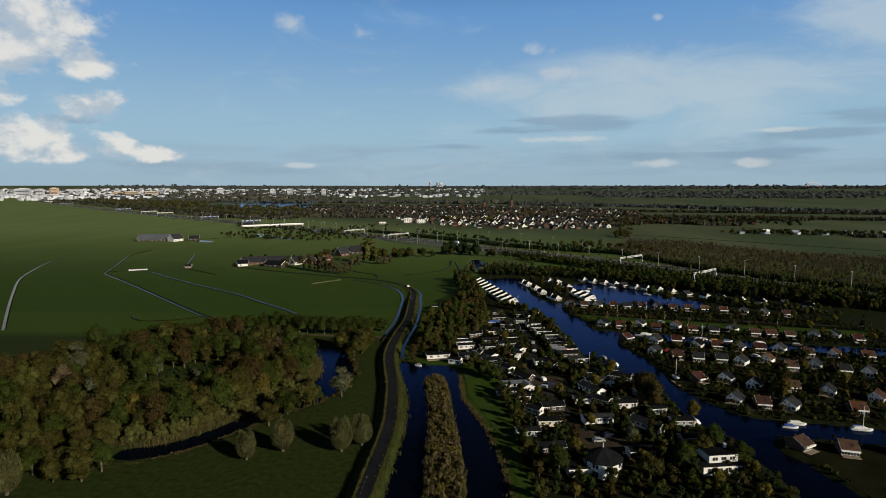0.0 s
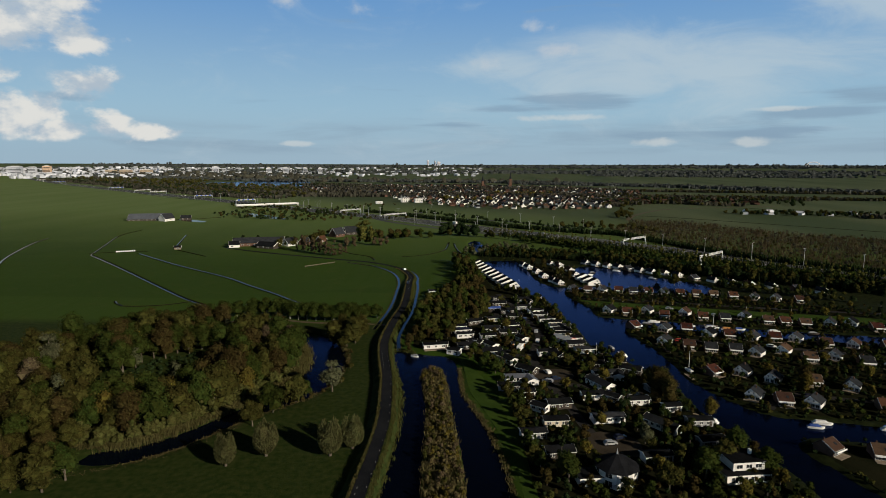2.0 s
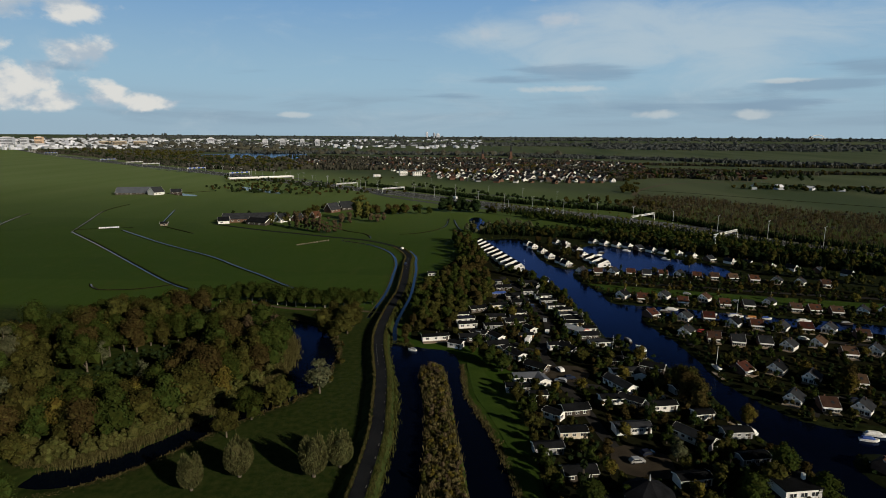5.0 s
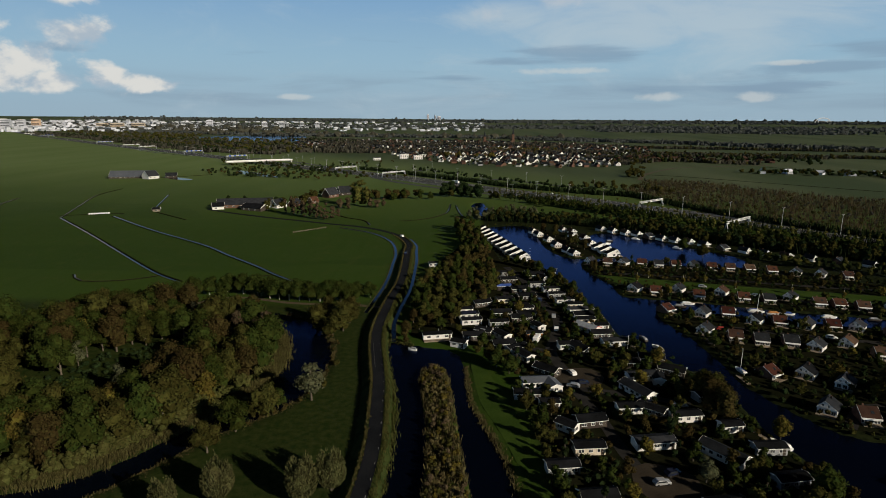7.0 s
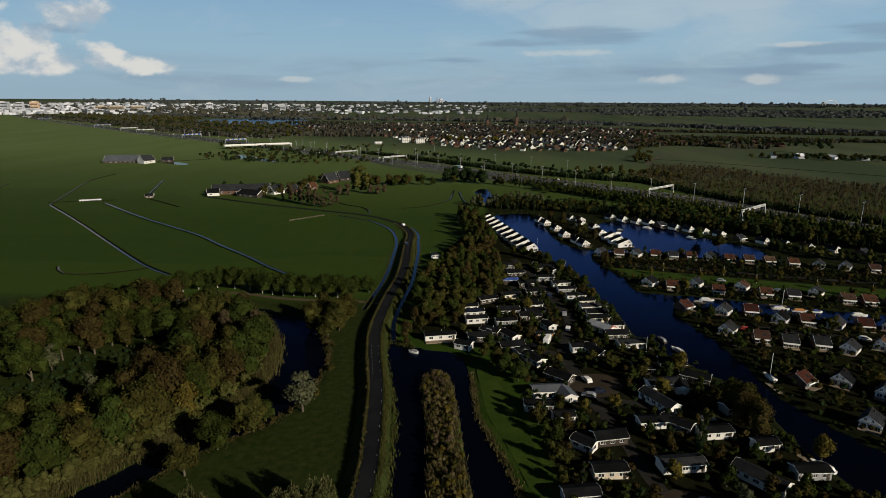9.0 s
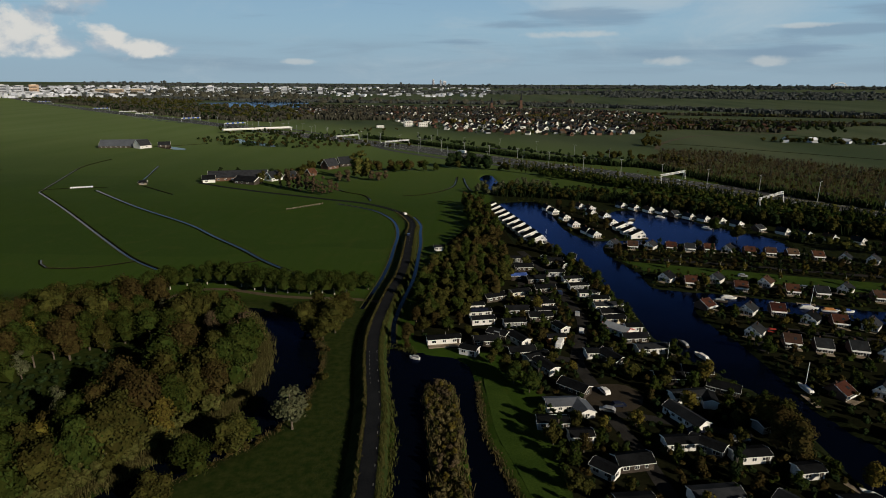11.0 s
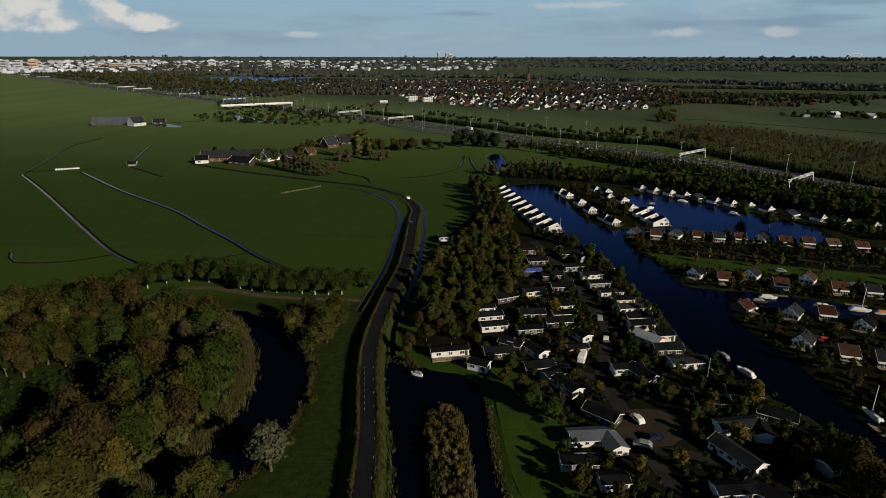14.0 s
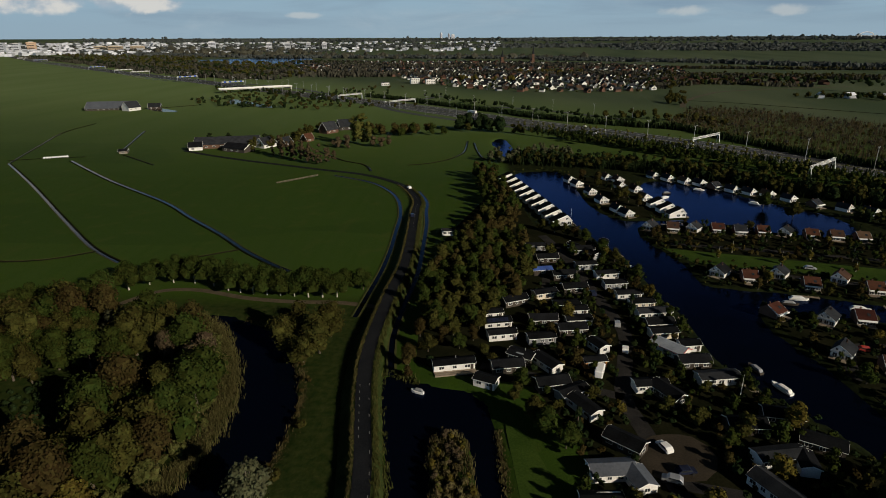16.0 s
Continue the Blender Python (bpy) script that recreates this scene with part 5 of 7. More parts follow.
def massed(places, h, w, per_tree, size, balls=5, shape="round", base=0.08, heart=True):
    """Leaf clumps of many trees in one array; h and w are ranges."""
    out, hearts = [], []
    for x, y in places:
        hh, ww = rng.uniform(*h), rng.uniform(*w)
        C, R = crown_balls(hh, ww, hh * base, balls, nrng, shape)
        V = leaf_quads(C, R, per_tree, size)
        at = (x, y, float(far_rise(x, y)) - 0.2)
        out.append(V + at)
        if heart:
            hearts.append(cores(C, R, BALL20, nrng, 0.85) + at)
    return (np.concatenate(out), np.concatenate(hearts)) if heart else np.concatenate(out)


def along(pts, gap, wide, step=4.0):
    """Places scattered along a plan line."""
    line = spline(pts, step)
    d = np.r_[0, np.cumsum(np.linalg.norm(np.diff(line, axis=0), axis=1))]
    out, s = [], 0.0
    while s < d[-1]:
        out.append((np.interp(s, d, line[:, 0]) + rng.uniform(-wide, wide), np.interp(s, d, line[:, 1]) + rng.uniform(-wide, wide)))
        s += gap * rng.uniform(0.7, 1.3)
    return out


def blades(line_or_places, h, w, n_each, spread_r):
    """Upright reed blades around places."""
    P = np.repeat(np.asarray(line_or_places, float), n_each, axis=0)
    n = len(P)
    base = np.c_[P + nrng.normal(scale=spread_r, size=(n, 2)), np.full(n, WATER_Z)]
    H = nrng.uniform(h[0], h[1], (n, 1))
    a = nrng.uniform(0, 6.283, n)
    side = np.c_[np.cos(a), np.sin(a), np.zeros(n)] * nrng.uniform(w * 0.5, w, (n, 1))
    tip = base + np.c_[nrng.normal(scale=0.18, size=(n, 2)) * H, H]
    return np.stack([base - side * 0.5, base + side * 0.5, tip + side * 0.35, tip - side * 0.35], 1).reshape(-1, 3)


def keep_inside(places, poly, margin=0.0):
    P = np.array(places, float)
    return P[signed(P[:, 0], P[:, 1], poly) < -margin]


# reed island and reedy banks
isle = keep_inside([(rng.uniform(-12, 8), rng.uniform(70, 243)) for _ in range(5600)], REED_ISLE, 0.4)
stuff("reed_bed", blades(isle, (0.8, 2.2), 0.20, 8, 0.35), "reed", "tall yellow brown reeds on the narrow island", "reeds")
mid = keep_inside([(rng.uniform(-11, 7), rng.uniform(100, 242)) for _ in range(760)], REED_ISLE, 1.2)
for i, (leaf, tone) in enumerate((("reed", "golden brown"), ("tan", "tan"), ("olive", "olive"), ("yellow", "yellow"), ("reed", "pale brown"))):
    stuff("island_scrub", massed(mid[i::5], (1.8, 3.6), (1.7, 3.2), 80, 0.30, 4), leaf, "low " + tone + " tussocks amid the reeds", "scrub")


def beside(line, n, sd, shift=(0, 0)):
    """n places spread evenly along a plan line."""
    line = np.asarray(line)
    d = np.r_[0, np.cumsum(np.linalg.norm(np.diff(line, axis=0), axis=1))]
    u = nrng.uniform(0, d[-1], n)
    return np.c_[np.interp(u, d, line[:, 0]), np.interp(u, d, line[:, 1])] + nrng.normal(scale=sd, size=(n, 2)) + shift


INNER = spline([(-112, 174), (-97, 174), (-87.5, 182), (-80.5, 192), (-72.5, 205), (-66, 216), (-61.5, 228), (-60.5, 240), (-61.5, 252.5), (-66, 267), (-76.5, 286), (-87, 297)], 3)
OUTER_BANK = spline([(-73, 299), (-58, 288), (-45.5, 265), (-42.3, 248), (-43, 230), (-47.5, 215), (-55, 204.5), (-63, 196.5), (-71, 184.5), (-79, 172.5), (-94, 160.5), (-118, 150.5)], 3)
stuff("reed_fringe", blades(beside(INNER, 4600, 1.4, (-0.8, 0.3)), (0.8, 1.8), 0.16, 7, 0.5), "sedge", "pale reeds along the moat's bank", "reeds")
stuff("wood_edge", massed(beside(INNER, 110, 1.0, (-4.6, 1.2)), (2.5, 6.0), (2.8, 4.8), 80, 0.5, 4), "rough", "low grey green willow scrub at the edge of the wood", "scrub")
stuff("wood_edge", massed(beside(spline([(-92, 291), (-104, 288), (-118, 296), (-136, 291), (-150, 283), (-180, 279)], 3), 90, 1.2), (2.0, 5.0), (2.4, 4.2), 70, 0.6, 4), "brown", "russet scrub at the edge of the wood", "scrub")
stuff("wood_edge", massed(beside(INNER[:22], 60, 1.2, (-2.5, 1.5)), (4.0, 8.0), (3.6, 5.6), 150, 0.42, 7, "tall"), "rough", "feathery olive grey willows over the moat", "trees")
stuff("bank_growth", blades(beside(OUTER_BANK, 1500, 0.7), (0.2, 0.8), 0.22, 5, 0.4), "reed", "rough dry grass on the moat's outer bank", "grass")
stuff("bank_scrub", massed(beside(OUTER_BANK[6:40], 26, 0.7), (1.0, 2.6), (1.4, 2.6), 50, 0.45, 3), "brown", "small russet bushes on the moat's outer bank", "scrub")
west = np.array([p for p in CANAL_WEST if p[0] < -13 and p[1] > 90])
east = np.array([p for p in CANAL_WEST if p[0] > 4 and p[1] > 90])
stuff("bank_growth", blades(beside(west, 1100, 0.7, (-1.0, 0)), (0.2, 1.1), 0.24, 8, 0.4), "rough", "rough green growth between road and canal", "grass")
stuff("bank_growth", blades(beside(east, 700, 0.5, (0.5, 0)), (0.2, 0.8), 0.22, 8, 0.4), "reed", "thin brown reeds on the canal bank", "reeds")


def on_dike(V):
    """Lifts upright blades from the water's level to the dike's surface."""
    Q = V.reshape(-1, 4, 3)
    foot = (Q[:, 0, :2] + Q[:, 1, :2]) / 2
    Q[:, :, 2] += (dike_z(foot[:, 0], foot[:, 1]) - WATER_Z - 0.08)[:, None]
    return Q.reshape(-1, 3)


stuff("road_side_growth", on_dike(blades(beside(ROAD[20:135] + (-2.5, 0), 1700, 0.2), (0.2, 0.75), 0.14, 8, 0.18)), "sedge", "tall rough grass along the road", "grass")
stuff("road_side_growth", on_dike(blades(beside(ROAD[20:135] + (2.9, 0), 2400, 0.32), (0.3, 0.95), 0.14, 9, 0.25)), "rough", "tall rough grass between road and water", "grass")

# dark scrub added to stand in for the shade lying in the glade
stuff("wood_floor", massed(spread(GLADE, 2.6, 3000), (0.6, 2.2), (2.4, 4.0), 30, 0.5, 3), "dark", "added dark undergrowth standing in for shade in the wood's strip", "scrub")
# woods and belts
belt = along([(30, 548), (70, 540), (105, 530), (135, 512), (165, 490), (200, 455), (240, 428), (290, 395), (380, 335)], 0.8, 10)
stuff("tree_belt", massed(belt[::2], (6, 11), (5, 8), 80, 1.0, 4), "olive", "belt of olive autumn trees behind the lake", "trees")
stuff("tree_belt", massed(belt[1::2], (6, 11), (5, 7), 80, 1.0, 4), "dark", "belt of dark green trees behind the lake", "trees")
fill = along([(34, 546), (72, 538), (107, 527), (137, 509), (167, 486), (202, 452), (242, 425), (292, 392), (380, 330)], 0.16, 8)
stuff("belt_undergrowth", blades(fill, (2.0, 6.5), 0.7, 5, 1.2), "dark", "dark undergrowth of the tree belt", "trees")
row2 = along([(46, 672), (86, 638), (118, 606), (160, 560), (198, 508), (224, 466), (246, 452), (262, 434), (300, 395), (380, 310)], 5.0, 1.5)
stuff("shelter_trees", massed(row2, (13, 17), (3.4, 4.8), 130, 0.6, 8, "tall"), "poplar", "slim yellow green poplars in a row before the motorway", "trees")
row3 = along([(80, 650), (140, 590), (190, 530), (240, 475), (300, 415), (390, 320)], 1.5, 11)
stuff("shelter_trees", massed(row3, (5, 9), (5, 7), 70, 1.0, 4), "green", "green young trees along the motorway", "trees")
shore_end = along([(186, 412), (204, 398), (226, 384), (250, 368)], 2.2, 6)
stuff("pond_trees", massed(shore_end[::2], (5, 8), (4.5, 6.5), 90, 0.7, 5), "dark", "dark trees at the end of the lake", "trees")
stuff("pond_trees", massed(shore_end[1::2], (5, 9), (4.5, 6.5), 90, 0.7, 5), "olive", "olive trees at the end of the lake", "trees")
grove = along([(18, 545), (40, 560), (60, 572), (75, 560)], 2.0, 6)
stuff("pond_trees", massed(grove, (7, 11), (5, 7), 150, 0.8, 6, "tall"), "grey", "grey green willows beside the pond", "trees")
PLANTATION = [(196, 730), (204, 705), (222, 652), (240, 604), (262, 558), (282, 522), (340, 460), (430, 356), (540, 240), (760, 420), (640, 560), (480, 660), (401, 720), (326, 850), (262, 856)]
pl = spread(PLANTATION, 7.0, 12000)
stand = spread(PLANTATION, 2.2, 9000)
stuff("plantation_stems", blades(stand, (3.0, 7.0), 0.3, 11, 1.8), "tan", "dense bare stems of the plantation", "trees")
stuff("plantation", massed(pl[::2], (4, 8), (4.0, 6.5), 44, 0.8, 1, "tall"), "bare", "brown bare plantation beside the motorway", "trees")
stuff("plantation", massed(pl[1::2], (4, 8), (4.0, 6.5), 44, 0.8, 1, "tall"), "olive", "olive plantation beside the motorway", "trees")
for x, y, k, sc in [(-13, 279, "oak_olive2", 0.62), (-9, 284, "beech_brown", 0.5), (-4, 281, "oak_green2", 0.5), (-6, 289, "oak_olive2", 0.6), (0, 286, "beech_brown", 0.45), (-10, 293, "oak_green2", 0.6), (2, 293, "oak_olive2", 0.5),
                    (-14, 300, "oak_olive2", 0.65), (-2, 296, "oak_green2", 0.5), (3, 279, "bush2", 1.0), (-16, 288, "beech_brown", 0.55), (3, 300, "small_olive", 1.1), (-12, 272, "bush", 1.0), (5, 274, "bush2", 0.9), (12, 262, "oak_green2", 0.55), (10, 256, "small_olive", 0.9)]:
    plant(k, x, y, sc)
# trees between road and chalets
THICK = [(-15, 282), (0, 296), (5, 306), (12, 306), (18, 325), (24, 345), (20, 385), (24, 420), (18, 470), (14, 505), (2, 505), (8, 430), (4, 395), (-6, 372), (-13, 345), (-16, 310)]
MIXED = {"oak_green": 2, "oak_olive": 4, "oak_olive2": 4, "beech_brown": 4, "oak_green2": 3, "alder_tan": 1.5}
thick = spread(THICK, 4.8, 2500, [(-8, 385, 9, 6), (8, 296, 7, 10)])
for i, (leaf, tone, n) in enumerate((("olive", "olive", 300), ("green", "green", 300), ("green", "dull green", 300), ("brown", "russet brown", 260))):
    stuff("thicket", massed(thick[i::4], (7.0, 12.5), (5.5, 8), n + 60, 0.62, 10, "tall" if i % 2 else "round"), leaf, tone + " trees of the thicket beside the chalet park", "trees")
for x, y in [(33, 392), (38, 388), (42, 384), (46, 380), (50, 376), (54, 362), (57, 352), (58, 343), (60, 333)]:
    plant(pick({"oak_olive2": 2, "oak_green2": 2, "beech_brown": 1}), x, y, rng.uniform(0.5, 0.65), "trees on the canal bank")
# gardens of the park
GARDEN = {"small_green": 4, "small_olive": 4, "small_brown": 2.5, "small_yellow": 1.2, "conifer": 1.6}
PARK_AREA = [(26, 140), (24, 200), (21, 240), (16, 262), (18, 300), (26, 345), (36, 372), (55, 365), (60, 330), (65, 300), (65, 275), (78, 250), (84, 230), (86, 205), (92, 170), (95, 140)]
lanes_pts = np.concatenate([l for l, _ in LANES])
n_garden = 0
for x, y in spread(PARK_AREA, 5.4, 2600):
    if any((x - a) ** 2 + (y - b) ** 2 < 4.6 ** 2 for a, b, r in OCCUPIED) or np.hypot(lanes_pts[:, 0] - x, lanes_pts[:, 1] - y).min() < 3.6 or (36 < x < 52 and 227 < y < 245) or (44 < x < 62 and 168 < y < 187):
        continue
    plant(pick(GARDEN), x, y, rng.uniform(0.65, 1.05), "garden trees of the park")
for k, x, y, s in [("oak_olive2", 81, 217, 1.05), ("beech_brown", 80, 209, 0.95), ("beech_brown", 77.5, 213, 1.0), ("oak_olive", 78.5, 221, 0.85), ("maple_yellow", 91, 199, 0.8), ("small_yellow", 73, 246, 1.25), ("small_olive", 60, 243, 1.2),
                   ("oak_green2", 16, 243, 0.7), ("oak_olive", 14, 247, 0.62), ("oak_green2", 20, 238, 0.6), ("willow_grey", 62, 178, 0.6), ("oak_green", 86, 170, 0.8), ("oak_green2", 90, 160, 0.8), ("oak_olive", 80, 164, 0.75), ("oak_green", 72, 158, 0.8),
                   ("conifer", 61, 200, 1.1), ("conifer", 64, 204, 0.9), ("oak_olive2", 60, 152, 0.8), ("oak_green", 34, 155, 0.75), ("small_yellow", 30, 300, 1.1), ("small_green", 24.5, 176, 0.9), ("small_olive", 25, 187, 0.8), ("small_olive", 24.5, 196, 1.0), ("small_green", 23.5, 206, 0.7), ("small_olive", 23, 213, 1.1), ("small_green", 21, 224, 0.8), ("small_olive", 25.5, 166, 1.0)]:
    plant(k, x, y, s)
# undergrowth of the gardens
def undergrowth(area, gap, tries, clear):
    P = np.array(spread(area, gap, tries))
    ok = land_level(P[:, 0], P[:, 1]) > -0.15
    occ = np.array([(a, b) for a, b, _ in OCCUPIED])
    ok &= (np.hypot(P[:, None, 0] - occ[None, :, 0], P[:, None, 1] - occ[None, :, 1]).min(1) > clear)
    ok &= np.hypot(P[:, None, 0] - lanes_pts[None, :, 0], P[:, None, 1] - lanes_pts[None, :, 1]).min(1) > 2.6
    ok &= ~inside(P[:, 0], P[:, 1], np.array(LAWN)) & ~((P[:, 0] > 35) & (P[:, 0] < 53) & (P[:, 1] > 226) & (P[:, 1] < 246)) & ~((P[:, 0] > 43) & (P[:, 0] < 62) & (P[:, 1] > 168) & (P[:, 1] < 188))
    return [tuple(q) for q in P[ok]]


ISLE_AREA = [(82, 398), (112, 400), (216, 368), (250, 345), (250, 165), (112, 204), (101, 235), (101, 270), (95, 310), (86, 345), (80, 372)]
for area, gap, clear, who in ((PARK_AREA, 2.6, 3.8, "chalets"), (ISLE_AREA, 3.0, 4.2, "island houses")):
    up = undergrowth(area, gap, 7000, clear)
    for i, (leaf, tone) in enumerate((("dark", "dark green"), ("green", "green"), ("dark", "deep green"), ("brown", "russet"))):
        stuff("garden_shrubs", massed(up[i::4], (1.4, 4.6), (2.2, 4.0), 30, 0.65, 2), leaf, tone + " shrubs in the gardens of the " + who, "shrubs")
# island gardens
for x, y in spread(ISLE_AREA, 7.5, 700):
    if any((x - a) ** 2 + (y - b) ** 2 < 5.2 ** 2 for a, b, r in OCCUPIED):
        continue
    if inside(np.array([x]), np.array([y]), CANAL_EAST)[0] or inside(np.array([x]), np.array([y]), np.array(LAWN))[0]:
        continue
    plant(pick({"small_green": 2, "small_olive": 3, "small_brown": 3, "small_yellow": 2, "conifer": 0.8}), x, y, rng.uniform(0.55, 1.0), "garden trees of the island")
for x, y in [(100, 358), (122, 352), (146, 344), (170, 336), (192, 330), (108, 364), (136, 357)]:
    plant("sapling", x, y, rng.uniform(0.9, 1.2), "young trees on the lawn")
for k, x, y, s in [("maple_yellow", 136, 221, 0.9), ("beech_brown", 139, 226, 0.8), ("maple_yellow", 130, 237, 0.7), ("oak_olive2", 158, 414, 0.9), ("oak_green2", 152, 432, 0.8), ("small_brown", 84, 386, 0.9), ("bush2", 84, 376, 1.0)]:
    plant(k, x, y, s)
for x, y in along([(70, 490), (80, 470), (83, 450), (86, 430)], 6, 3):
    plant(pick({"oak_olive2": 2, "beech_brown": 2, "conifer": 2}), x, y, rng.uniform(0.5, 0.75), "trees on the peninsula")

# ---------------------------------------------------------------- farms
def barn(w, d, e, r, roof, wall, label, name="barn", category="barn", white=True):
    t = thing(name, label, category)
    bm = bmesh.new()
    prism(bm, [(-d / 2, -0.1), (d / 2, -0.1), (d / 2, e), (0, r), (-d / 2, e)], "x", -w / 2, w / 2)
    part("wall", bm, M[wall], t)
    for s in (-1, 1):
        sl = (r - e) / (d / 2)
        bm = bmesh.new()
        prism(bm, [(0, r + 0.05), (s * (d / 2 + 0.5), e - sl * 0.5 + 0.05), (s * (d / 2 + 0.5), e - sl * 0.5 + 0.3), (0, r + 0.3)], "x", -w / 2 - 0.5, w / 2 + 0.5)
        part("roof_slope", bm, M[roof], t)
    for x in (-w / 2 - 0.6, w / 2 + 0.5):
        bm = bmesh.new()
        sl = (r - e) / (d / 2)
        q = d / 2 + 0.5
        prism(bm, [(-q, e - sl * 0.5 - 0.2), (0, r - 0.2), (q, e - sl * 0.5 - 0.2), (q, e - sl * 0.5 + 0.35), (0, r + 0.35), (-q, e - sl * 0.5 + 0.35)], "x", x, x + 0.1)
        part("verge_board", bm, M["whitepaint" if white else wall], t)
    for i in range(int(w // 6)):
        window(t, -w / 2 + 3 + i * 6, -d / 2 - 0.02, e * 0.5, 2.2, 1.2, "s")
    door(t, w / 2 + 0.03, 0, 3.2, 3.0, "e", "darkwall", 0.0)
    return t


for args, x, y, turn in [
    ((54, 24, 2.6, 9.5, "sheetroof", "darkwall", "huge dark barn with a long grey roof in the meadow"), -442, 858, 12),
    ((16, 14, 4.0, 10.5, "slate", "white", "gabled farmhouse with white fronted walls"), -412, 848, 62),
    ((14, 10, 3.0, 6.5, "slate", "darkwall", "small shed with a pale edged roof"), -392, 866, 20),
    ((50, 16, 3.4, 8.0, "slate", "brick", "long dark farm barn with roof windows"), -198, 606, 14),
    ((22, 12, 3.0, 6.0, "felt", "darkwall", "open cattle shed with a dark roof"), -182, 586, -22),
    ((13, 10, 3.2, 8.0, "slate", "white", "farmhouse with a white gable"), -166, 604, 60),
    ((9, 8, 3.0, 7.0, "slate", "brick", "small brick farmhouse with a tall roof"), -152, 611, 64),
    ((10, 8, 3.0, 6.0, "felt", "white", "low white farm building"), -218, 590, 20),
    ((14, 11, 3.6, 10.0, "slate", "brick", "brick farmhouse with a steep grey roof"), -131, 678, 55),
    ((18, 12, 3.4, 9.5, "slate", "darkwall", "dark farm barn under a steep roof"), -118, 700, 30),
    ((8, 7, 2.8, 6.5, "redtile", "brick", "small brick cottage with red roof tiles"), -139, 632, 55),
    ((6, 4, 2.2, 3.4, "felt", "wood", "small wooden field shed beside the ditch"), -268, 574, 16),
]:
    barn(*args).matrix_basis = pose(x, y, 0, 0, 0, turn)


def bale(n):
    t = thing("wrapped_bale", "white plastic wrapped silage bale on the meadow track", "bale", "row of bales")
    bm = bmesh.new()
    rod(bm, (0, -0.75, 0.75), (0, 0.75, 0.75), 0.75, sides=12)
    bmesh.ops.bevel(bm, geom=[e for e in bm.edges if e.calc_length() < 0.6], offset=0.12, segments=1, affect="EDGES")
    part("film", bm, M["whitepaint"], t)
    return t


for i in range(9):
    stock.put("bale", lambda: bale(i), pose(-316 + i * 1.7, 552 + i * 0.75, 0, 0, 0, 24))
fence = thing("field_fence", "pale wooden rail fence in the meadow", "fence")
post = boxes((-0.09, 0.09, -0.09, 0.09, -0.2, 1.3), bevel=0.01)
pm = bpy.data.meshes.new("post")
post.to_mesh(pm)
post.free()
pm.materials.append(M["wood"])
for i in range(12):
    p = new("post", pm)
    p.parent = fence
    p.location = (-118.4 + i * 20 / 11, 478.5 + i * 21.5 / 11, 0)
for z in (0.55, 1.05):
    part("rail", rods(((-118.4, 478.5, z), (-98.4, 500, z), 0.08)), M["wood"], fence)
farm_trees = along([(-170, 590), (-160, 606), (-150, 618), (-146, 640), (-150, 662), (-128, 700)], 4.2, 5)
stuff("farm_trees", massed(farm_trees, (6, 11), (6, 9), 190, 0.8, 7), "olive", "olive trees round the farms", "trees")
stuff("farm_trees", massed([(-222, 628), (-208, 632), (-205, 628), (-176, 634), (-172, 630), (-140, 690), (-112, 712), (-106, 700), (-98, 690)], (6, 9), (6, 9), 190, 0.8, 7), "dark", "dark trees behind the farm barns", "trees")
stuff("farm_trees", massed(along([(-146, 566), (-134, 556), (-120, 545), (-104, 536), (-96, 540)], 2.6, 3), (14, 18), (4.0, 5.6), 200, 0.6, 9, "tall"), "tan", "thin half bare trees before the farm", "trees")
stuff("farm_trees", massed([(-94, 612), (-88, 616), (-90, 608), (-84, 612)], (24, 28), (9, 11), 700, 0.8, 14, "tall"), "poplar", "tall yellow green poplars by the farm", "trees")
stuff("farm_trees", massed([(-100, 604), (-106, 600), (-97, 598), (-78, 606), (-72, 604), (-66, 606)], (8, 12), (6, 8), 240, 0.7, 8, "tall"), "tan", "bare brown trees beside the poplars", "trees")
stuff("farm_trees", massed(along([(-90, 664), (-74, 667), (-58, 668), (-40, 671)], 4.5, 4), (9, 13), (8, 11), 260, 0.8, 8), "brown", "russet trees in the meadow corner", "trees")
stuff("farm_trees", massed([(-84, 656), (-62, 660), (-50, 663), (-34, 666), (-24, 668)], (9, 13), (7, 10), 260, 0.8, 8), "green", "green trees in the meadow corner", "trees")
stuff("farm_trees", massed(along([(-10, 690), (6, 690), (20, 686), (32, 682)], 4.0, 4), (14, 18), (11, 14), 360, 0.9, 12), "dark", "dark round trees beside the motorway", "trees")
stuff("farm_trees", massed([(40, 676), (46, 672), (-2, 684)], (8, 11), (8, 10), 260, 0.8, 8), "olive", "olive trees beside the motorway", "trees")

# ---------------------------------------------------------------- motorway furniture
def mway_at(s_x):
    """Point and direction of the motorway nearest to a plan point."""
    d = np.hypot(MWAY[:, 0] - s_x[0], MWAY[:, 1] - s_x[1])
    i = int(np.clip(d.argmin(), 1, len(MWAY) - 2))
    t = MWAY[i + 1] - MWAY[i - 1]
    return MWAY[i], math.degrees(math.atan2(t[1], t[0]))


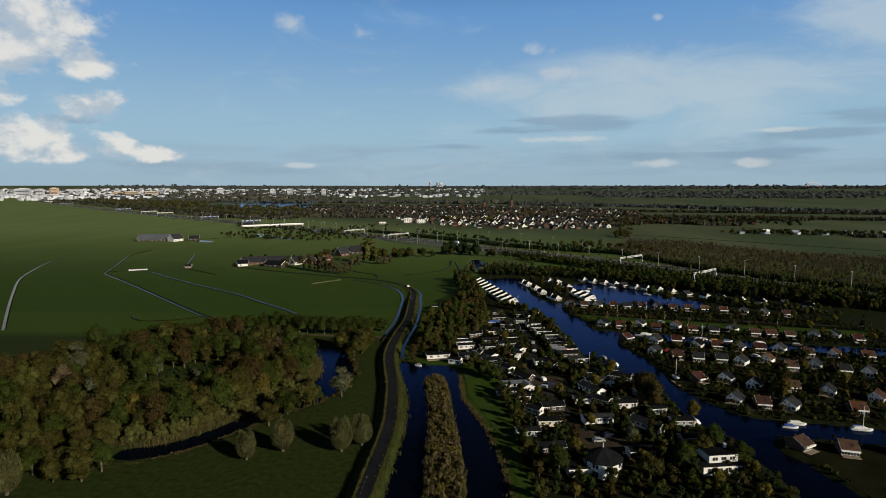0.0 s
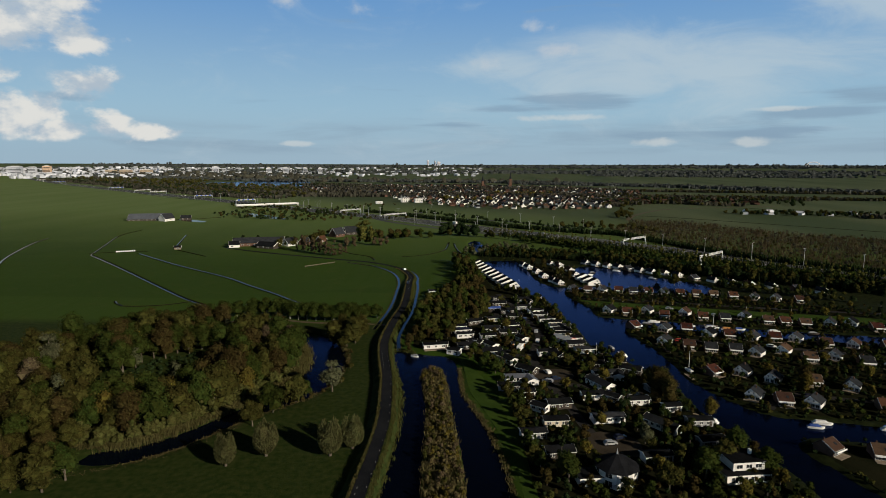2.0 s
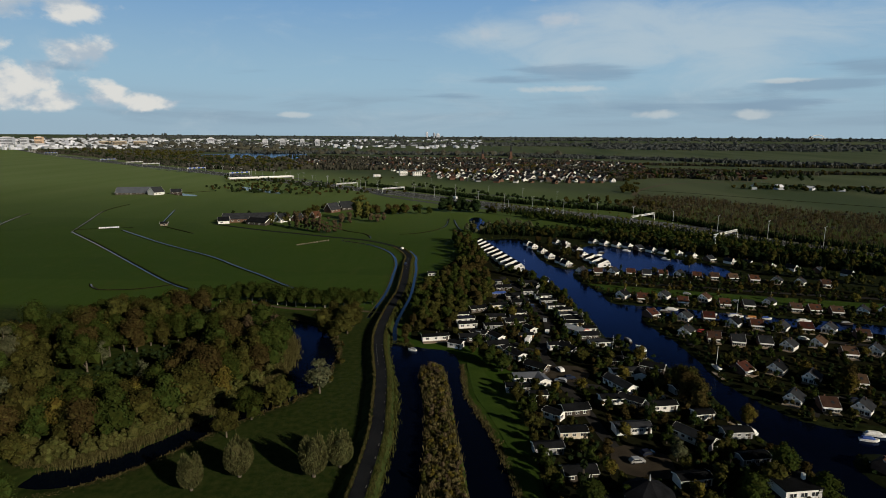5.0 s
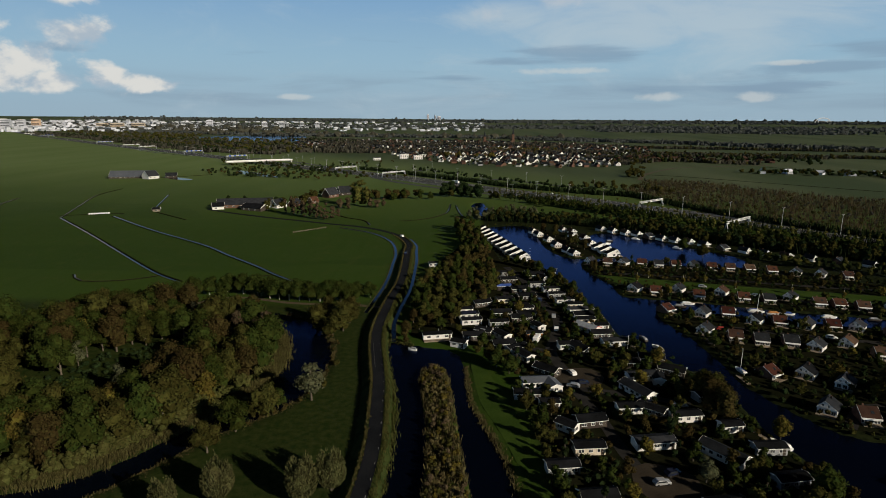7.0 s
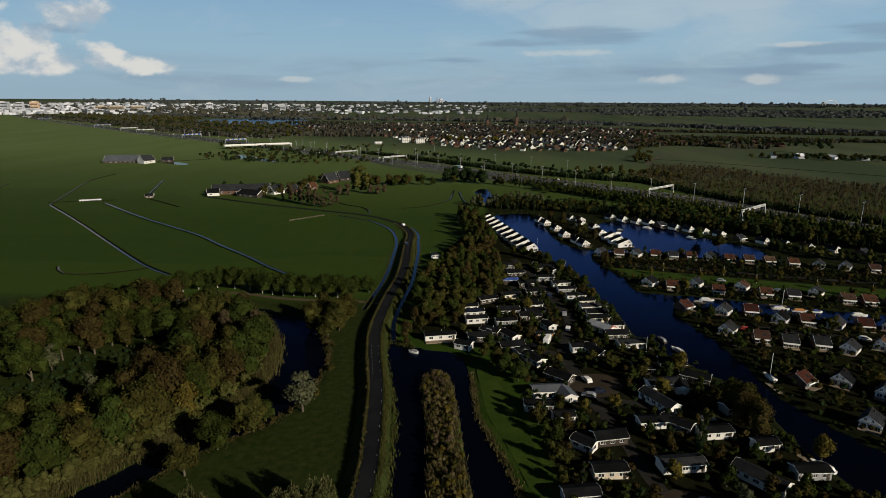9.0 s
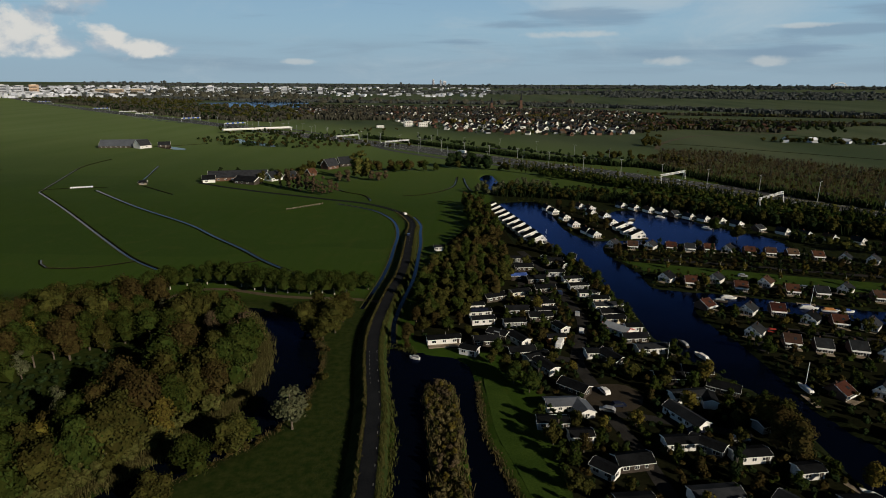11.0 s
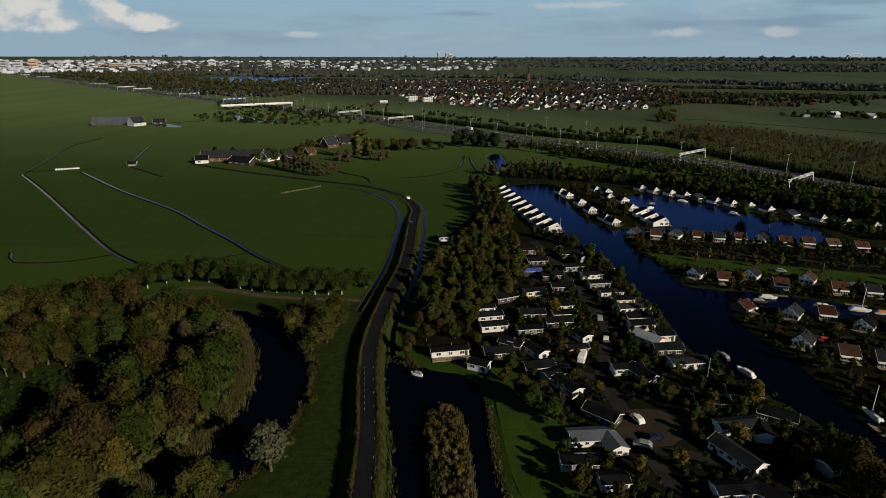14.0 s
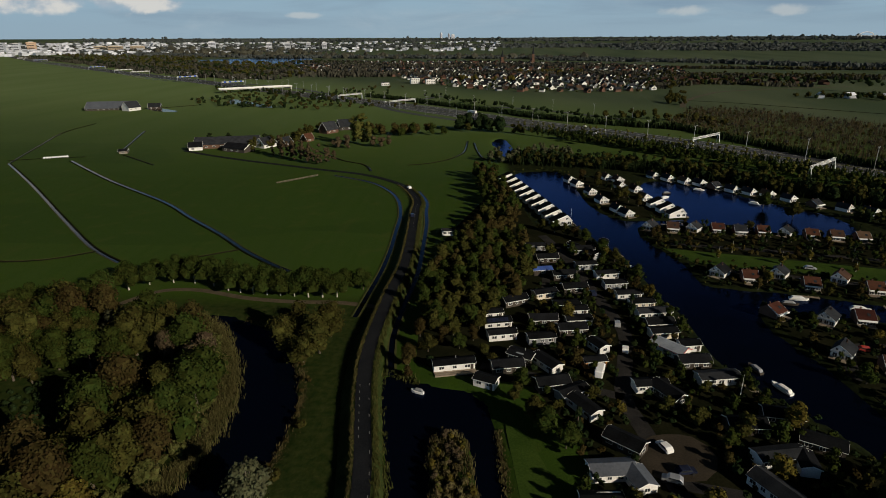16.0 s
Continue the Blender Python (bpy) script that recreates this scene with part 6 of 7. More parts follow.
def gantry(span, sign):
    t = thing("sign_gantry", "pale steel sign gantry over the motorway", "gantry", "motorway gantries")
    for x in (-span / 2, span / 2):
        part("leg", rods(((x, -1.4, 0), (x, -0.3, 6.6), 0.28), ((x, 1.4, 0), (x, 0.3, 6.6), 0.28)), M["metal"], t)
    beam = [((-span / 2, y, z), (span / 2, y, z), 0.2) for y in (-0.6, 0.6) for z in (6.4, 7.7)]
    n = int(span / 2.4)
    for i in range(n):
        x0, x1 = -span / 2 + i * span / n, -span / 2 + (i + 1) * span / n
        beam.append(((x0, -0.6, 6.4), (x1, -0.6, 7.7), 0.12))
    part("beam", rods(*beam, sides=5), M["whitepaint"], t)
    for i in range(4):
        x = -span * 0.36 + i * span * 0.24
        part("sign", boxes((x - 2.0, x + 2.0, -0.95, -0.8, 6.2, 8.4), bevel=0.03), M["signblue" if sign else "metal"], t)
    return t


for x, y, sign in [(191.9, 618.6, 0), (226.4, 513.5, 0), (-88, 898, 0), (-170, 972, 0), (-430, 1213, 1), (-570, 1350, 1), (-760, 1530, 0), (-840, 1600, 0), (-1000, 1750, 1), (-1500, 2235, 1), (-1700, 2430, 0)]:
    p, a = mway_at((x, y))
    p = (x, y) if x > 100 else p
    stock.put("gantry%d" % sign, lambda: gantry(42, sign), pose(p[0], p[1], 0.1, 0, 0, a + 90))


def lamp_post():
    t = thing("street_lamp", "tall grey twin arm motorway lamp", "street lamp", "motorway lamps")
    part("pole", rods(((0, 0, 0), (0, 0, 15), 0.15)), M["metal"], t)
    for s in (-1, 1):
        a = part("arm", rods(((0, 0, 14.7), (s * 2.2, 0, 15.3), 0.1)), M["metal"], t)
        part("lamp_head", boxes((s * 2.2 - 0.6, s * 2.2 + 0.6, -0.25, 0.25, 15.2, 15.45), bevel=0.05), M["metal"], a)
    return t


s_along = np.r_[0, np.cumsum(np.linalg.norm(np.diff(MWAY, axis=0), axis=1))]
i0 = int(np.argmin(np.hypot(MWAY[:, 0] + 600, MWAY[:, 1] - 1380)))
s = s_along[i0]
while s < s_along[-1] - 250:
    x, y = np.interp(s, s_along, MWAY[:, 0]), np.interp(s, s_along, MWAY[:, 1])
    stock.put("lamp", lamp_post, pose(x, y, 0.16, 0, 0, mway_at((x, y))[1] + 90))
    s += 42
for q in (SLIP[::5].tolist() + CROSS[::5].tolist()):
    stock.put("lamp", lamp_post, pose(q[0] + 6, q[1] + 4, 0, 0, 0, rng.uniform(0, 180)), 0.8)


def car(paint, label):
    t = thing("car", label, "car")
    bm = bmesh.new()
    prism(bm, [(-2.1, 0.35), (2.1, 0.35), (2.15, 0.8), (1.2, 0.95), (0.7, 1.45), (-1.3, 1.5), (-2.05, 0.95)], "y", -0.88, 0.88)
    bmesh.ops.bevel(bm, geom=bm.edges[:], offset=0.07, segments=1, affect="EDGES")
    part("body", bm, M[paint], t)
    bm = bmesh.new()
    prism(bm, [(1.02, 1.0), (0.66, 1.40), (-1.25, 1.44), (-1.8, 1.0)], "y", -0.9, 0.9)
    part("windows", bm, M["glass"], t)
    for x in (-1.3, 1.3):
        for y in (-0.82, 0.82):
            part("wheel", rods(((x, y - 0.1, 0.33), (x, y + 0.1, 0.33), 0.33), sides=12), M["rubber"], t)
    return t


def lorry(box_mat, label, length=11.0):
    t = thing("lorry", label, "lorry")
    part("cargo_box", boxes((-length / 2 - 1, length / 2 - 1.2, -1.25, 1.25, 1.0, 3.8), bevel=0.06), M[box_mat], t)
    part("cab", boxes((length / 2 - 0.9, length / 2 + 1.2, -1.2, 1.2, 0.5, 3.1), bevel=0.15), M["whitepaint"], t)
    part("windscreen", boxes((length / 2 + 1.18, length / 2 + 1.23, -1.05, 1.05, 1.7, 2.8)), M["glass"], t)
    part("chassis", boxes((-length / 2 - 1, length / 2 + 1, -1.0, 1.0, 0.5, 1.0)), M["rubber"], t)
    for x in (-length / 2 + 0.4, -length / 2 + 1.6, length / 2 - 0.2):
        for y in (-1.05, 1.05):
            part("wheel", rods(((x, y - 0.15, 0.5), (x, y + 0.15, 0.5), 0.5), sides=12), M["rubber"], t)
    return t


CARS = {"car_white": ("whitepaint", "white car on the asphalt"), "car_grey": ("metal", "silver grey car on paving"), "car_dark": ("solar", "dark blue car on paving"), "car_red": ("redtrim", "bright red car on paving")}


def put_car(key, x, y, z, turn):
    return stock.put(key, lambda: car(*CARS[key]), pose(x, y, z, 0, 0, turn))


for k in range(48):
    i = rng.randint(60, len(MWAY) - 14)
    t = MWAY[i + 1] - MWAY[i]
    a = math.degrees(math.atan2(t[1], t[0]))
    lane = rng.choice((-18, -11, -7, 7, 11, 18))
    n = np.array([t[1], -t[0]]) / np.linalg.norm(t)
    x, y = MWAY[i] + n * lane + t * rng.random()
    z = 0.11 + float(far_rise(x, y))
    if k % 6 == 0:
        stock.put("lorry%d" % (k % 2), lambda: lorry(*(("whitepaint", "white lorry on the motorway") if k % 2 == 0 else ("bluewhite", "pale grey lorry on the motorway"))), pose(x, y, z, 0, 0, a + (180 if lane < 0 else 0)))
    else:
        put_car(rng.choice(("car_white", "car_white", "car_grey", "car_dark")), x, y, z, a + (180 if lane < 0 else 0))
for s_, off in ((330, -1), (395, 1)):
    j = int(s_ / 3)
    t = ROAD[j + 1] - ROAD[j]
    put_car("car_white" if off > 0 else "car_dark", ROAD[j][0] + off * 1.0, ROAD[j][1], 0.13 + float(crest(ROAD[j][1])), math.degrees(math.atan2(t[1], t[0])))

viaduct = thing("viaduct", "white concrete viaduct across the motorway", "bridge", kind="structure")
line = spline([(-393.4, 1070.9), (-384.1, 1077.3), (-306.7, 1130.6), (-297.4, 1137.0)], 10)
ribbon("deck", line, 11, 6.2, M["concrete"], "white concrete deck", "bridge", parent=viaduct, thick=1.6)
for sh in (-6.4, 6.4):
    ribbon("parapet", line, 0.5, 7.1, M["whitepaint"], "", "bridge", parent=viaduct, thick=1.1, shift=sh)
for p in line[2::5]:
    part("pier", rods(((p[0], p[1], 0), (p[0], p[1], 4.9), 1.1), sides=8), M["concrete"], viaduct)

# ---------------------------------------------------------------- village, city, far land
def village_house(w, d, roof, wall, label):
    t = thing("village_house", label, "house", "houses of the far village")
    bm = bmesh.new()
    prism(bm, [(-w / 2, -0.1), (w / 2, -0.1), (w / 2, 4.6), (0, 8.6), (-w / 2, 4.6)], "y", -d / 2, d / 2)
    part("wall", bm, M[wall], t)
    bm = bmesh.new()
    q = w / 2 + 0.4
    prism(bm, [(0, 8.65), (q, 4.3), (q, 4.6), (0, 8.95), (-q, 4.6), (-q, 4.3)], "y", -d / 2 - 0.3, d / 2 + 0.3)
    part("roof", bm, M[roof], t)
    part("window", boxes((-2.7, 2.7, -d / 2 - 0.03, -d / 2 + 0.1, 1.4, 3.0)), M["glass"], t)
    part("window", boxes((-0.9, 0.9, -d / 2 - 0.03, -d / 2 + 0.1, 4.8, 6.2)), M["glass"], t)
    return t


VK = [("v0", lambda: village_house(9, 10, "felt", "white", "white village house with a dark roof")), ("v1", lambda: village_house(9, 11, "browntile", "darkwall", "dark village house with a brown roof")),
      ("v2", lambda: village_house(10, 12, "slate", "white", "white village house with a grey roof")), ("v3", lambda: village_house(9, 14, "slate", "brick", "brick village house with a dark roof"))]
VILLAGE = [(-20, 1200), (60, 1160), (150, 1120), (255, 1085), (300, 1120), (330, 1250), (280, 1420), (120, 1480), (-40, 1400)]
for i, (x, y) in enumerate(spread(VILLAGE, 15, 4200)[:115]):
    k, f = VK[rng.choice((0, 0, 1, 2, 2, 3))]
    stock.put(k, f, pose(x, y, 0, 0, 0, rng.choice((20, -65, 5, 200))), rng.uniform(0.7, 0.95))


def roofscape(places, w, h, wall_list):
    """Many far houses as plain gabled blocks in one array of quads."""
    out = []
    for x, y in places:
        a = rng.uniform(0, 3.14)
        ww, dd, hh = rng.uniform(*w) / 2, rng.uniform(*w) / 2, rng.uniform(*h)
        ca, sa = math.cos(a), math.sin(a)
        z = float(far_rise(x, y))
        def P(u, v, k):
            return (x + u * ca - v * sa, y + u * sa + v * ca, z + k)
        e = hh * wall_list
        out += [P(-ww, -dd, 0), P(ww, -dd, 0), P(ww, -dd, e), P(-ww, -dd, e), P(ww, -dd, 0), P(ww, dd, 0), P(ww, dd, e), P(ww, -dd, e),
                P(ww, dd, 0), P(-ww, dd, 0), P(-ww, dd, e), P(ww, dd, e), P(-ww, dd, 0), P(-ww, -dd, 0), P(-ww, -dd, e), P(-ww, dd, e),
                P(-ww, -dd, e), P(ww, -dd, e), P(ww, 0, hh), P(-ww, 0, hh), P(ww, dd, e), P(-ww, dd, e), P(-ww, 0, hh), P(ww, 0, hh)]
    return np.array(out)


def block_stuff(name, V, material, label, category="houses"):
    return tagged(link_mesh(name, quads_mesh(name, V), M[material]), label, category, kind="stuff")


OUTER = [(-430, 1660), (-245, 1530), (-172, 1470), (-100, 1300), (0, 1128), (62, 1095), (163, 1068), (262, 1075), (345, 1228), (470, 1480), (540, 1750), (420, 1950), (60, 2150), (-380, 2150), (-500, 1850)]


def gabled_mass(places, size, tall):
    """Many far houses with gabled walls and overhanging roofs: two arrays of quads."""
    walls, roofs = [], []
    for x, y in places:
        a = radians(rng.choice((20, 20, 110, 110, 65, 155)) + rng.uniform(-6, 6))
        w, d, h = rng.uniform(*size) / 2, rng.uniform(*size) / 2 * 1.2, rng.uniform(*tall)
        ca, sa, z, e = math.cos(a), math.sin(a), float(far_rise(x, y)), h * 0.55

        def P(u, v, k):
            return (x + u * ca - v * sa, y + u * sa + v * ca, z + k)
        for p, q in (((-w, -d), (w, -d)), ((w, -d), (w, d)), ((w, d), (-w, d)), ((-w, d), (-w, -d))):
            walls += [P(*p, 0), P(*q, 0), P(*q, e), P(*p, e)]
        for v in (-d, d):
            walls += [P(-w, v, e), P(w, v, e), P(0, v, h), P(0, v, h)]
        o = 0.5
        for sx in (-1, 1):
            roofs += [P(sx * (w + o), -d - o, e - 0.4), P(sx * (w + o), d + o, e - 0.4), P(0, d + o, h + 0.3), P(0, -d - o, h + 0.3)]
    return np.array(walls), np.array(roofs)


far_places = spread(OUTER, 22, 6000)
for i, (wall, roof, tone) in enumerate((("white", "slate", "white walled"), ("brick", "slate", "brick"), ("white", "felt", "pale walled"), ("brick", "browntile", "brown roofed"), ("greywall", "felt", "grey walled"), ("brick", "felt", "dark roofed"))):
    Wq, Rq = gabled_mass(far_places[i::6], (6, 9), (5.5, 7.5))
    block_stuff("far_house_walls", Wq, wall, tone + " houses of the far village")
    block_stuff("far_house_roofs", Rq, roof, "roofs of the " + tone + " houses of the far village", "roofs")
vt = spread(OUTER, 11.5, 12000)
# the last quarter takes the hazed far tone
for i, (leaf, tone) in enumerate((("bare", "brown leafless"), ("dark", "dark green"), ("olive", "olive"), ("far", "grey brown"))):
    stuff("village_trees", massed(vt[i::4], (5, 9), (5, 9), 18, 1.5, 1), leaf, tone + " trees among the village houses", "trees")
stuff("village_trees", massed(along([(-30, 1330), (20, 1300), (90, 1300)], 7, 22) + along([(110, 1560), (190, 1520), (250, 1500)], 8, 20), (11, 15), (9, 14), 70, 1.6, 6), "yellow", "tall yellow green trees in the village", "trees")


def church(h):
    t = thing("church", "dark brick church with a pointed spire", "church")
    part("nave", prism(bmesh.new(), [(-6, 0), (6, 0), (6, 9), (0, 16), (-6, 9)], "y", -16, 16), M["brick"], t)
    part("tower", boxes((-3.5, 3.5, -23, -16, 0, h * 0.5)), M["brick"], t)
    bm = bmesh.new()
    rod(bm, (0, -19.5, h * 0.5), (0, -19.5, h), 4.4, 0.1, 8)
    part("spire", bm, M["slate"], t)
    return t


church(52).matrix_basis = pose(205, 2120, 0)
church(40).matrix_basis = pose(104, 2050, 0)
# white flats at the village edge
for x, y, w, h in [(-100, 1262, 17, 10), (-71, 1250, 17, 9), (-150, 1218, 14, 5)]:
    t = thing("apartment_block", "white flat roofed apartment block", "building")
    part("wall", boxes((-w / 2, w / 2, -6, 6, 0, h)), M["white"], t)
    for i in range(int(h // 3)):
        for j in range(4):
            window(t, -w / 2 + (j + 0.5) * w / 4, -6.01, 1.6 + i * 3, 2.6, 1.5, "s")
    part("roof", boxes((-w / 2 - 0.2, w / 2 + 0.2, -6.2, 6.2, h, h + 0.4)), M["felt"], t)
    t.matrix_basis = pose(x, y, 0, 0, 0, 15)


def polar(px, r):
    """Plan point at a bearing (given as slope across the way ahead) and range."""
    a = math.atan(px)
    return r * math.sin(a), r * math.cos(a)


def tower(w, d, h, mat_name, label):
    t = thing("apartment_tower", label, "building", "towers of the far city")
    part("wall", boxes((-w / 2, w / 2, -d / 2, d / 2, -3, h)), M[mat_name], t)
    for k in range(int(h // 7)):
        part("window_band", boxes((-w / 2 + 1, w / 2 - 1, -d / 2 - 0.3, d / 2 + 0.3, 3 + k * 7, 6 + k * 7)), M["glass"], t)
    part("roof_plant", boxes((-w / 4, w / 4, -d / 4, d / 4, h, h + 3)), M["concrete"], t)
    return t


for px, r, w, h, m, lab in [(-0.690, 3650, 34, 40, "cityorange", "orange brown far city tower"), (-0.715, 3600, 32, 36, "citywhite", "pale far city tower"), (-0.745, 3600, 60, 40, "citywhite", "broad pale city building"),
                            (-0.555, 3500, 60, 24, "citybrown", "long buff city block"), (-0.520, 3500, 60, 24, "citybrown", "long buff city block"), (-0.580, 3500, 50, 24, "citybrown", "long buff city block"),
                            (-0.402, 3700, 34, 34, "citywhite", "pale far apartment tower"), (-0.311, 3500, 28, 34, "citywhite", "pale far apartment tower"), (-0.282, 3500, 30, 34, "citywhite", "pale far apartment tower"),
                            (-0.249, 3500, 24, 34, "citywhite", "pale far apartment tower"), (-0.224, 3500, 24, 34, "citywhite", "pale far apartment tower"), (-0.643, 3300, 6, 40, "citywhite", "slim white far city tower"),
                            (-0.042, 4600, 12, 46, "citywhite", "slim white works tower"), (-0.030, 4600, 8, 40, "citywhite", "slim white works tower"), (-0.024, 4600, 24, 34, "citywhite", "white works building far off")]:
    x, y = polar(px, r)
    tower(w, 24, h, m, lab).matrix_basis = pose(x, y, float(far_rise(x, y)), 0, 0, 15)
city = [polar(rng.uniform(-0.95, -0.36) if rng.random() < 0.8 else rng.uniform(-0.36, 0.05), rng.uniform(3150, 4300)) for _ in range(1150)]
V = []
for i, (x, y) in enumerate(city):
    near = math.atan2(x, y) < -0.45
    V.append(roofscape([(x, y)], (8, 28), (5, 16 if near else 9), 0.97))
block_stuff("city_blocks", np.concatenate(V), "citywhite", "pale low blocks of the far city")
arch = thing("arch_bridge", "white arch bridge on the skyline", "bridge")
x, y = polar(0.600, 4700)
bm = bmesh.new()
for i in range(12):
    a, b = math.pi * i / 12, math.pi * (i + 1) / 12
    rod(bm, (math.cos(a) * 42, 0, math.sin(a) * 19), (math.cos(b) * 42, 0, math.sin(b) * 19), 2.4, 2.4, 6)
part("arch", bm, M["whitepaint"], arch)
part("deck", boxes((-60, 60, -4, 4, -1.2, 0.4)), M["concrete"], arch)
for u in (-50, -30, 30, 50):
    part("pier", boxes((u - 1.5, u + 1.5, -3, 3, -20, -1.2)), M["concrete"], arch)
arch.matrix_basis = pose(x, y, float(far_rise(x, y)) + 17)

# far woods, hedges and tree lines
shore = beside(CANAL_EAST, 2300, 2.2)
sd = signed(shore[:, 0], shore[:, 1], CANAL_EAST)
shore = shore[(sd > 1.3) & (sd < 4.5) & (shore[:, 1] > 150)]
occ = np.array([(a, b) for a, b, _ in OCCUPIED])
shore = shore[np.hypot(shore[:, None, 0] - occ[None, :, 0], shore[:, None, 1] - occ[None, :, 1]).min(1) > 4.2]
stuff("shore_shrubs", massed(shore[::2], (0.8, 2.6), (1.4, 2.8), 20, 0.55, 2), "olive", "olive shrubs along the canal shores", "shrubs")
stuff("shore_shrubs", massed(shore[1::2], (0.8, 3.0), (1.4, 2.8), 20, 0.55, 2), "dark", "dark shrubs along the canal shores", "shrubs")


def wood_patch(area, gap, tries, h, w, per, size, leaf, label):
    stuff("far_woods", massed(spread(area, gap * 1.12, tries), h, w, per // 2, size * 0.75, 2), leaf, label, "woods")


wood_patch([(-1750, 2700), (-1250, 2180), (-880, 1770), (-440, 1390), (-330, 1480), (-520, 1960), (-980, 2200), (-1050, 2560)], 24, 5000, (8, 14), (18, 28), 26, 4.0, "olive", "olive brown woods beyond the motorway")
wood_patch([(-1750, 2700), (-1250, 2180), (-880, 1770), (-440, 1390), (-330, 1480), (-520, 1960), (-980, 2200), (-1050, 2560)], 34, 3000, (8, 14), (18, 28), 26, 4.0, "bare", "bare grey brown woods beyond the motorway")
wood_patch([(-2300, 3250), (-1100, 2640), (-500, 2480), (0, 2380), (420, 2250), (480, 2400), (0, 2560), (-600, 2720), (-900, 3300)], 52, 3000, (9, 15), (45, 70), 24, 5.0, "bare", "bare brown woods before the far city")
wood_patch([(-420, 1120), (-330, 960), (-150, 850), (-60, 880), (-160, 980), (-300, 1120)], 15, 1200, (3, 8), (6, 11), 34, 1.8, "olive", "olive scrub inside the motorway junction")
wood_patch([(300, 1170), (450, 1230), (700, 1180), (760, 1320), (420, 1420), (330, 1300)], 20, 1500, (6, 12), (12, 18), 26, 2.6, "dark", "dark groves of the eastern hamlets")
wood_patch([(470, 985), (620, 940), (700, 935), (690, 985), (560, 1030)], 13, 900, (6, 11), (9, 13), 30, 2.2, "dark", "dark grove round a farm")
def far_lines(specs, h, w, gap, per, size, leaf, label):
    P = []
    for pts, wide in specs:
        P += along(pts, gap, wide, 20)
    stuff("far_woods", massed(P[::4] + P[1::4] + P[2::4], h, w, per // 2, size * 0.75, 2), leaf, label, "woods")


far_lines([([(-1700, 2500), (-1300, 2180), (-900, 1780), (-600, 1500), (-420, 1380)], 26), ([(-1000, 2050), (-700, 1800), (-480, 1620)], 60), ([(-520, 2150), (-300, 1900)], 60)], (9, 15), (12, 18), 4.5, 24, 3.0, "dark", "dark woods along the motorway")
# the far leaf carries painted haze on the woods towards the skyline
far_lines([([(-1200, 2650), (-500, 2560), (200, 2480)], 80), ([(-1900, 3000), (-1300, 3100), (-700, 3150)], 140), ([(300, 2300), (700, 2100), (1100, 1750)], 60), ([(-400, 2560), (200, 2400), (420, 2150)], 80)], (9, 15), (16, 28), 5, 20, 5.0, "far", "haze-greyed woods towards the skyline")
far_lines([([(-2600, 3350), (-1600, 3500), (0, 3700), (1600, 3500), (2800, 2800)], 260), ([(-2400, 4100), (0, 4500), (2400, 4100), (3300, 3300)], 260), ([(800, 3300), (1900, 2900)], 120)], (7, 12), (26, 50), 8, 18, 6.0, "far", "haze-greyed woods near the skyline")
far_lines([([(300, 1150), (420, 1250), (560, 1180)], 22), ([(470, 1010), (560, 980), (680, 960)], 20), ([(640, 930), (900, 900), (1200, 820)], 12), ([(400, 1480), (760, 1400), (1300, 1250), (1900, 980)], 14), ([(520, 1750), (1100, 1620), (1800, 1380)], 16),
           ([(300, 1300), (520, 1420), (800, 1330)], 40), ([(262, 900), (275, 960), (300, 1010)], 12), ([(180, 790), (220, 760), (250, 720)], 9), ([(150, 800), (190, 780)], 12)], (7, 12), (9, 14), 4.2, 28, 2.2, "olive", "hedges and tree lines across the eastern fields")
far_lines([([(-60, 1010), (20, 900), (110, 800), (190, 715)], 7), ([(-420, 1150), (-300, 1050), (-200, 960)], 14), ([(-380, 980), (-250, 950), (-150, 900)], 26), ([(-340, 900), (-200, 860)], 12), ([(-240, 1010), (-150, 1080)], 30)], (5, 10), (7, 10), 4.0, 40, 1.6, "dark", "dark scrub round the motorway junction")
far_lines([([(-360, 940), (-260, 900), (-160, 860)], 22), ([(-200, 1120), (-120, 1150)], 25)], (4, 8), (6, 9), 6, 40, 1.4, "brown", "brown scrub round the motorway junction")
block_stuff("far_roofs", roofscape(spread([(470, 1000), (680, 940), (1200, 800), (1220, 830), (690, 980)], 26, 800)[:40], (9, 15), (6, 9), 0.5), "citywhite", "pale scattered farm roofs in the eastern fields")
block_stuff("far_roofs", roofscape(spread([(300, 1180), (430, 1250), (640, 1200), (640, 1300), (380, 1360)], 26, 500)[:40], (9, 15), (6, 9), 0.5), "browntile", "brown farm roofs in the eastern fields")


def hedge_mass(specs, gap, h, w, each, leaf, label):
    """Long tangled masses of twigs along plan lines, filling the gaps between crowns."""
    P = []
    for pts, wide in specs:
        P += along(pts, gap, wide, 20)
    V = blades(P, h, w, each, w * 0.8).reshape(-1, 4, 3)
    V[:, :, 2] += (far_rise(V[:, 0, 0], V[:, 0, 1]) - WATER_Z - 0.3)[:, None]
    stuff("far_woods", V.reshape(-1, 3), leaf, label, "woods")


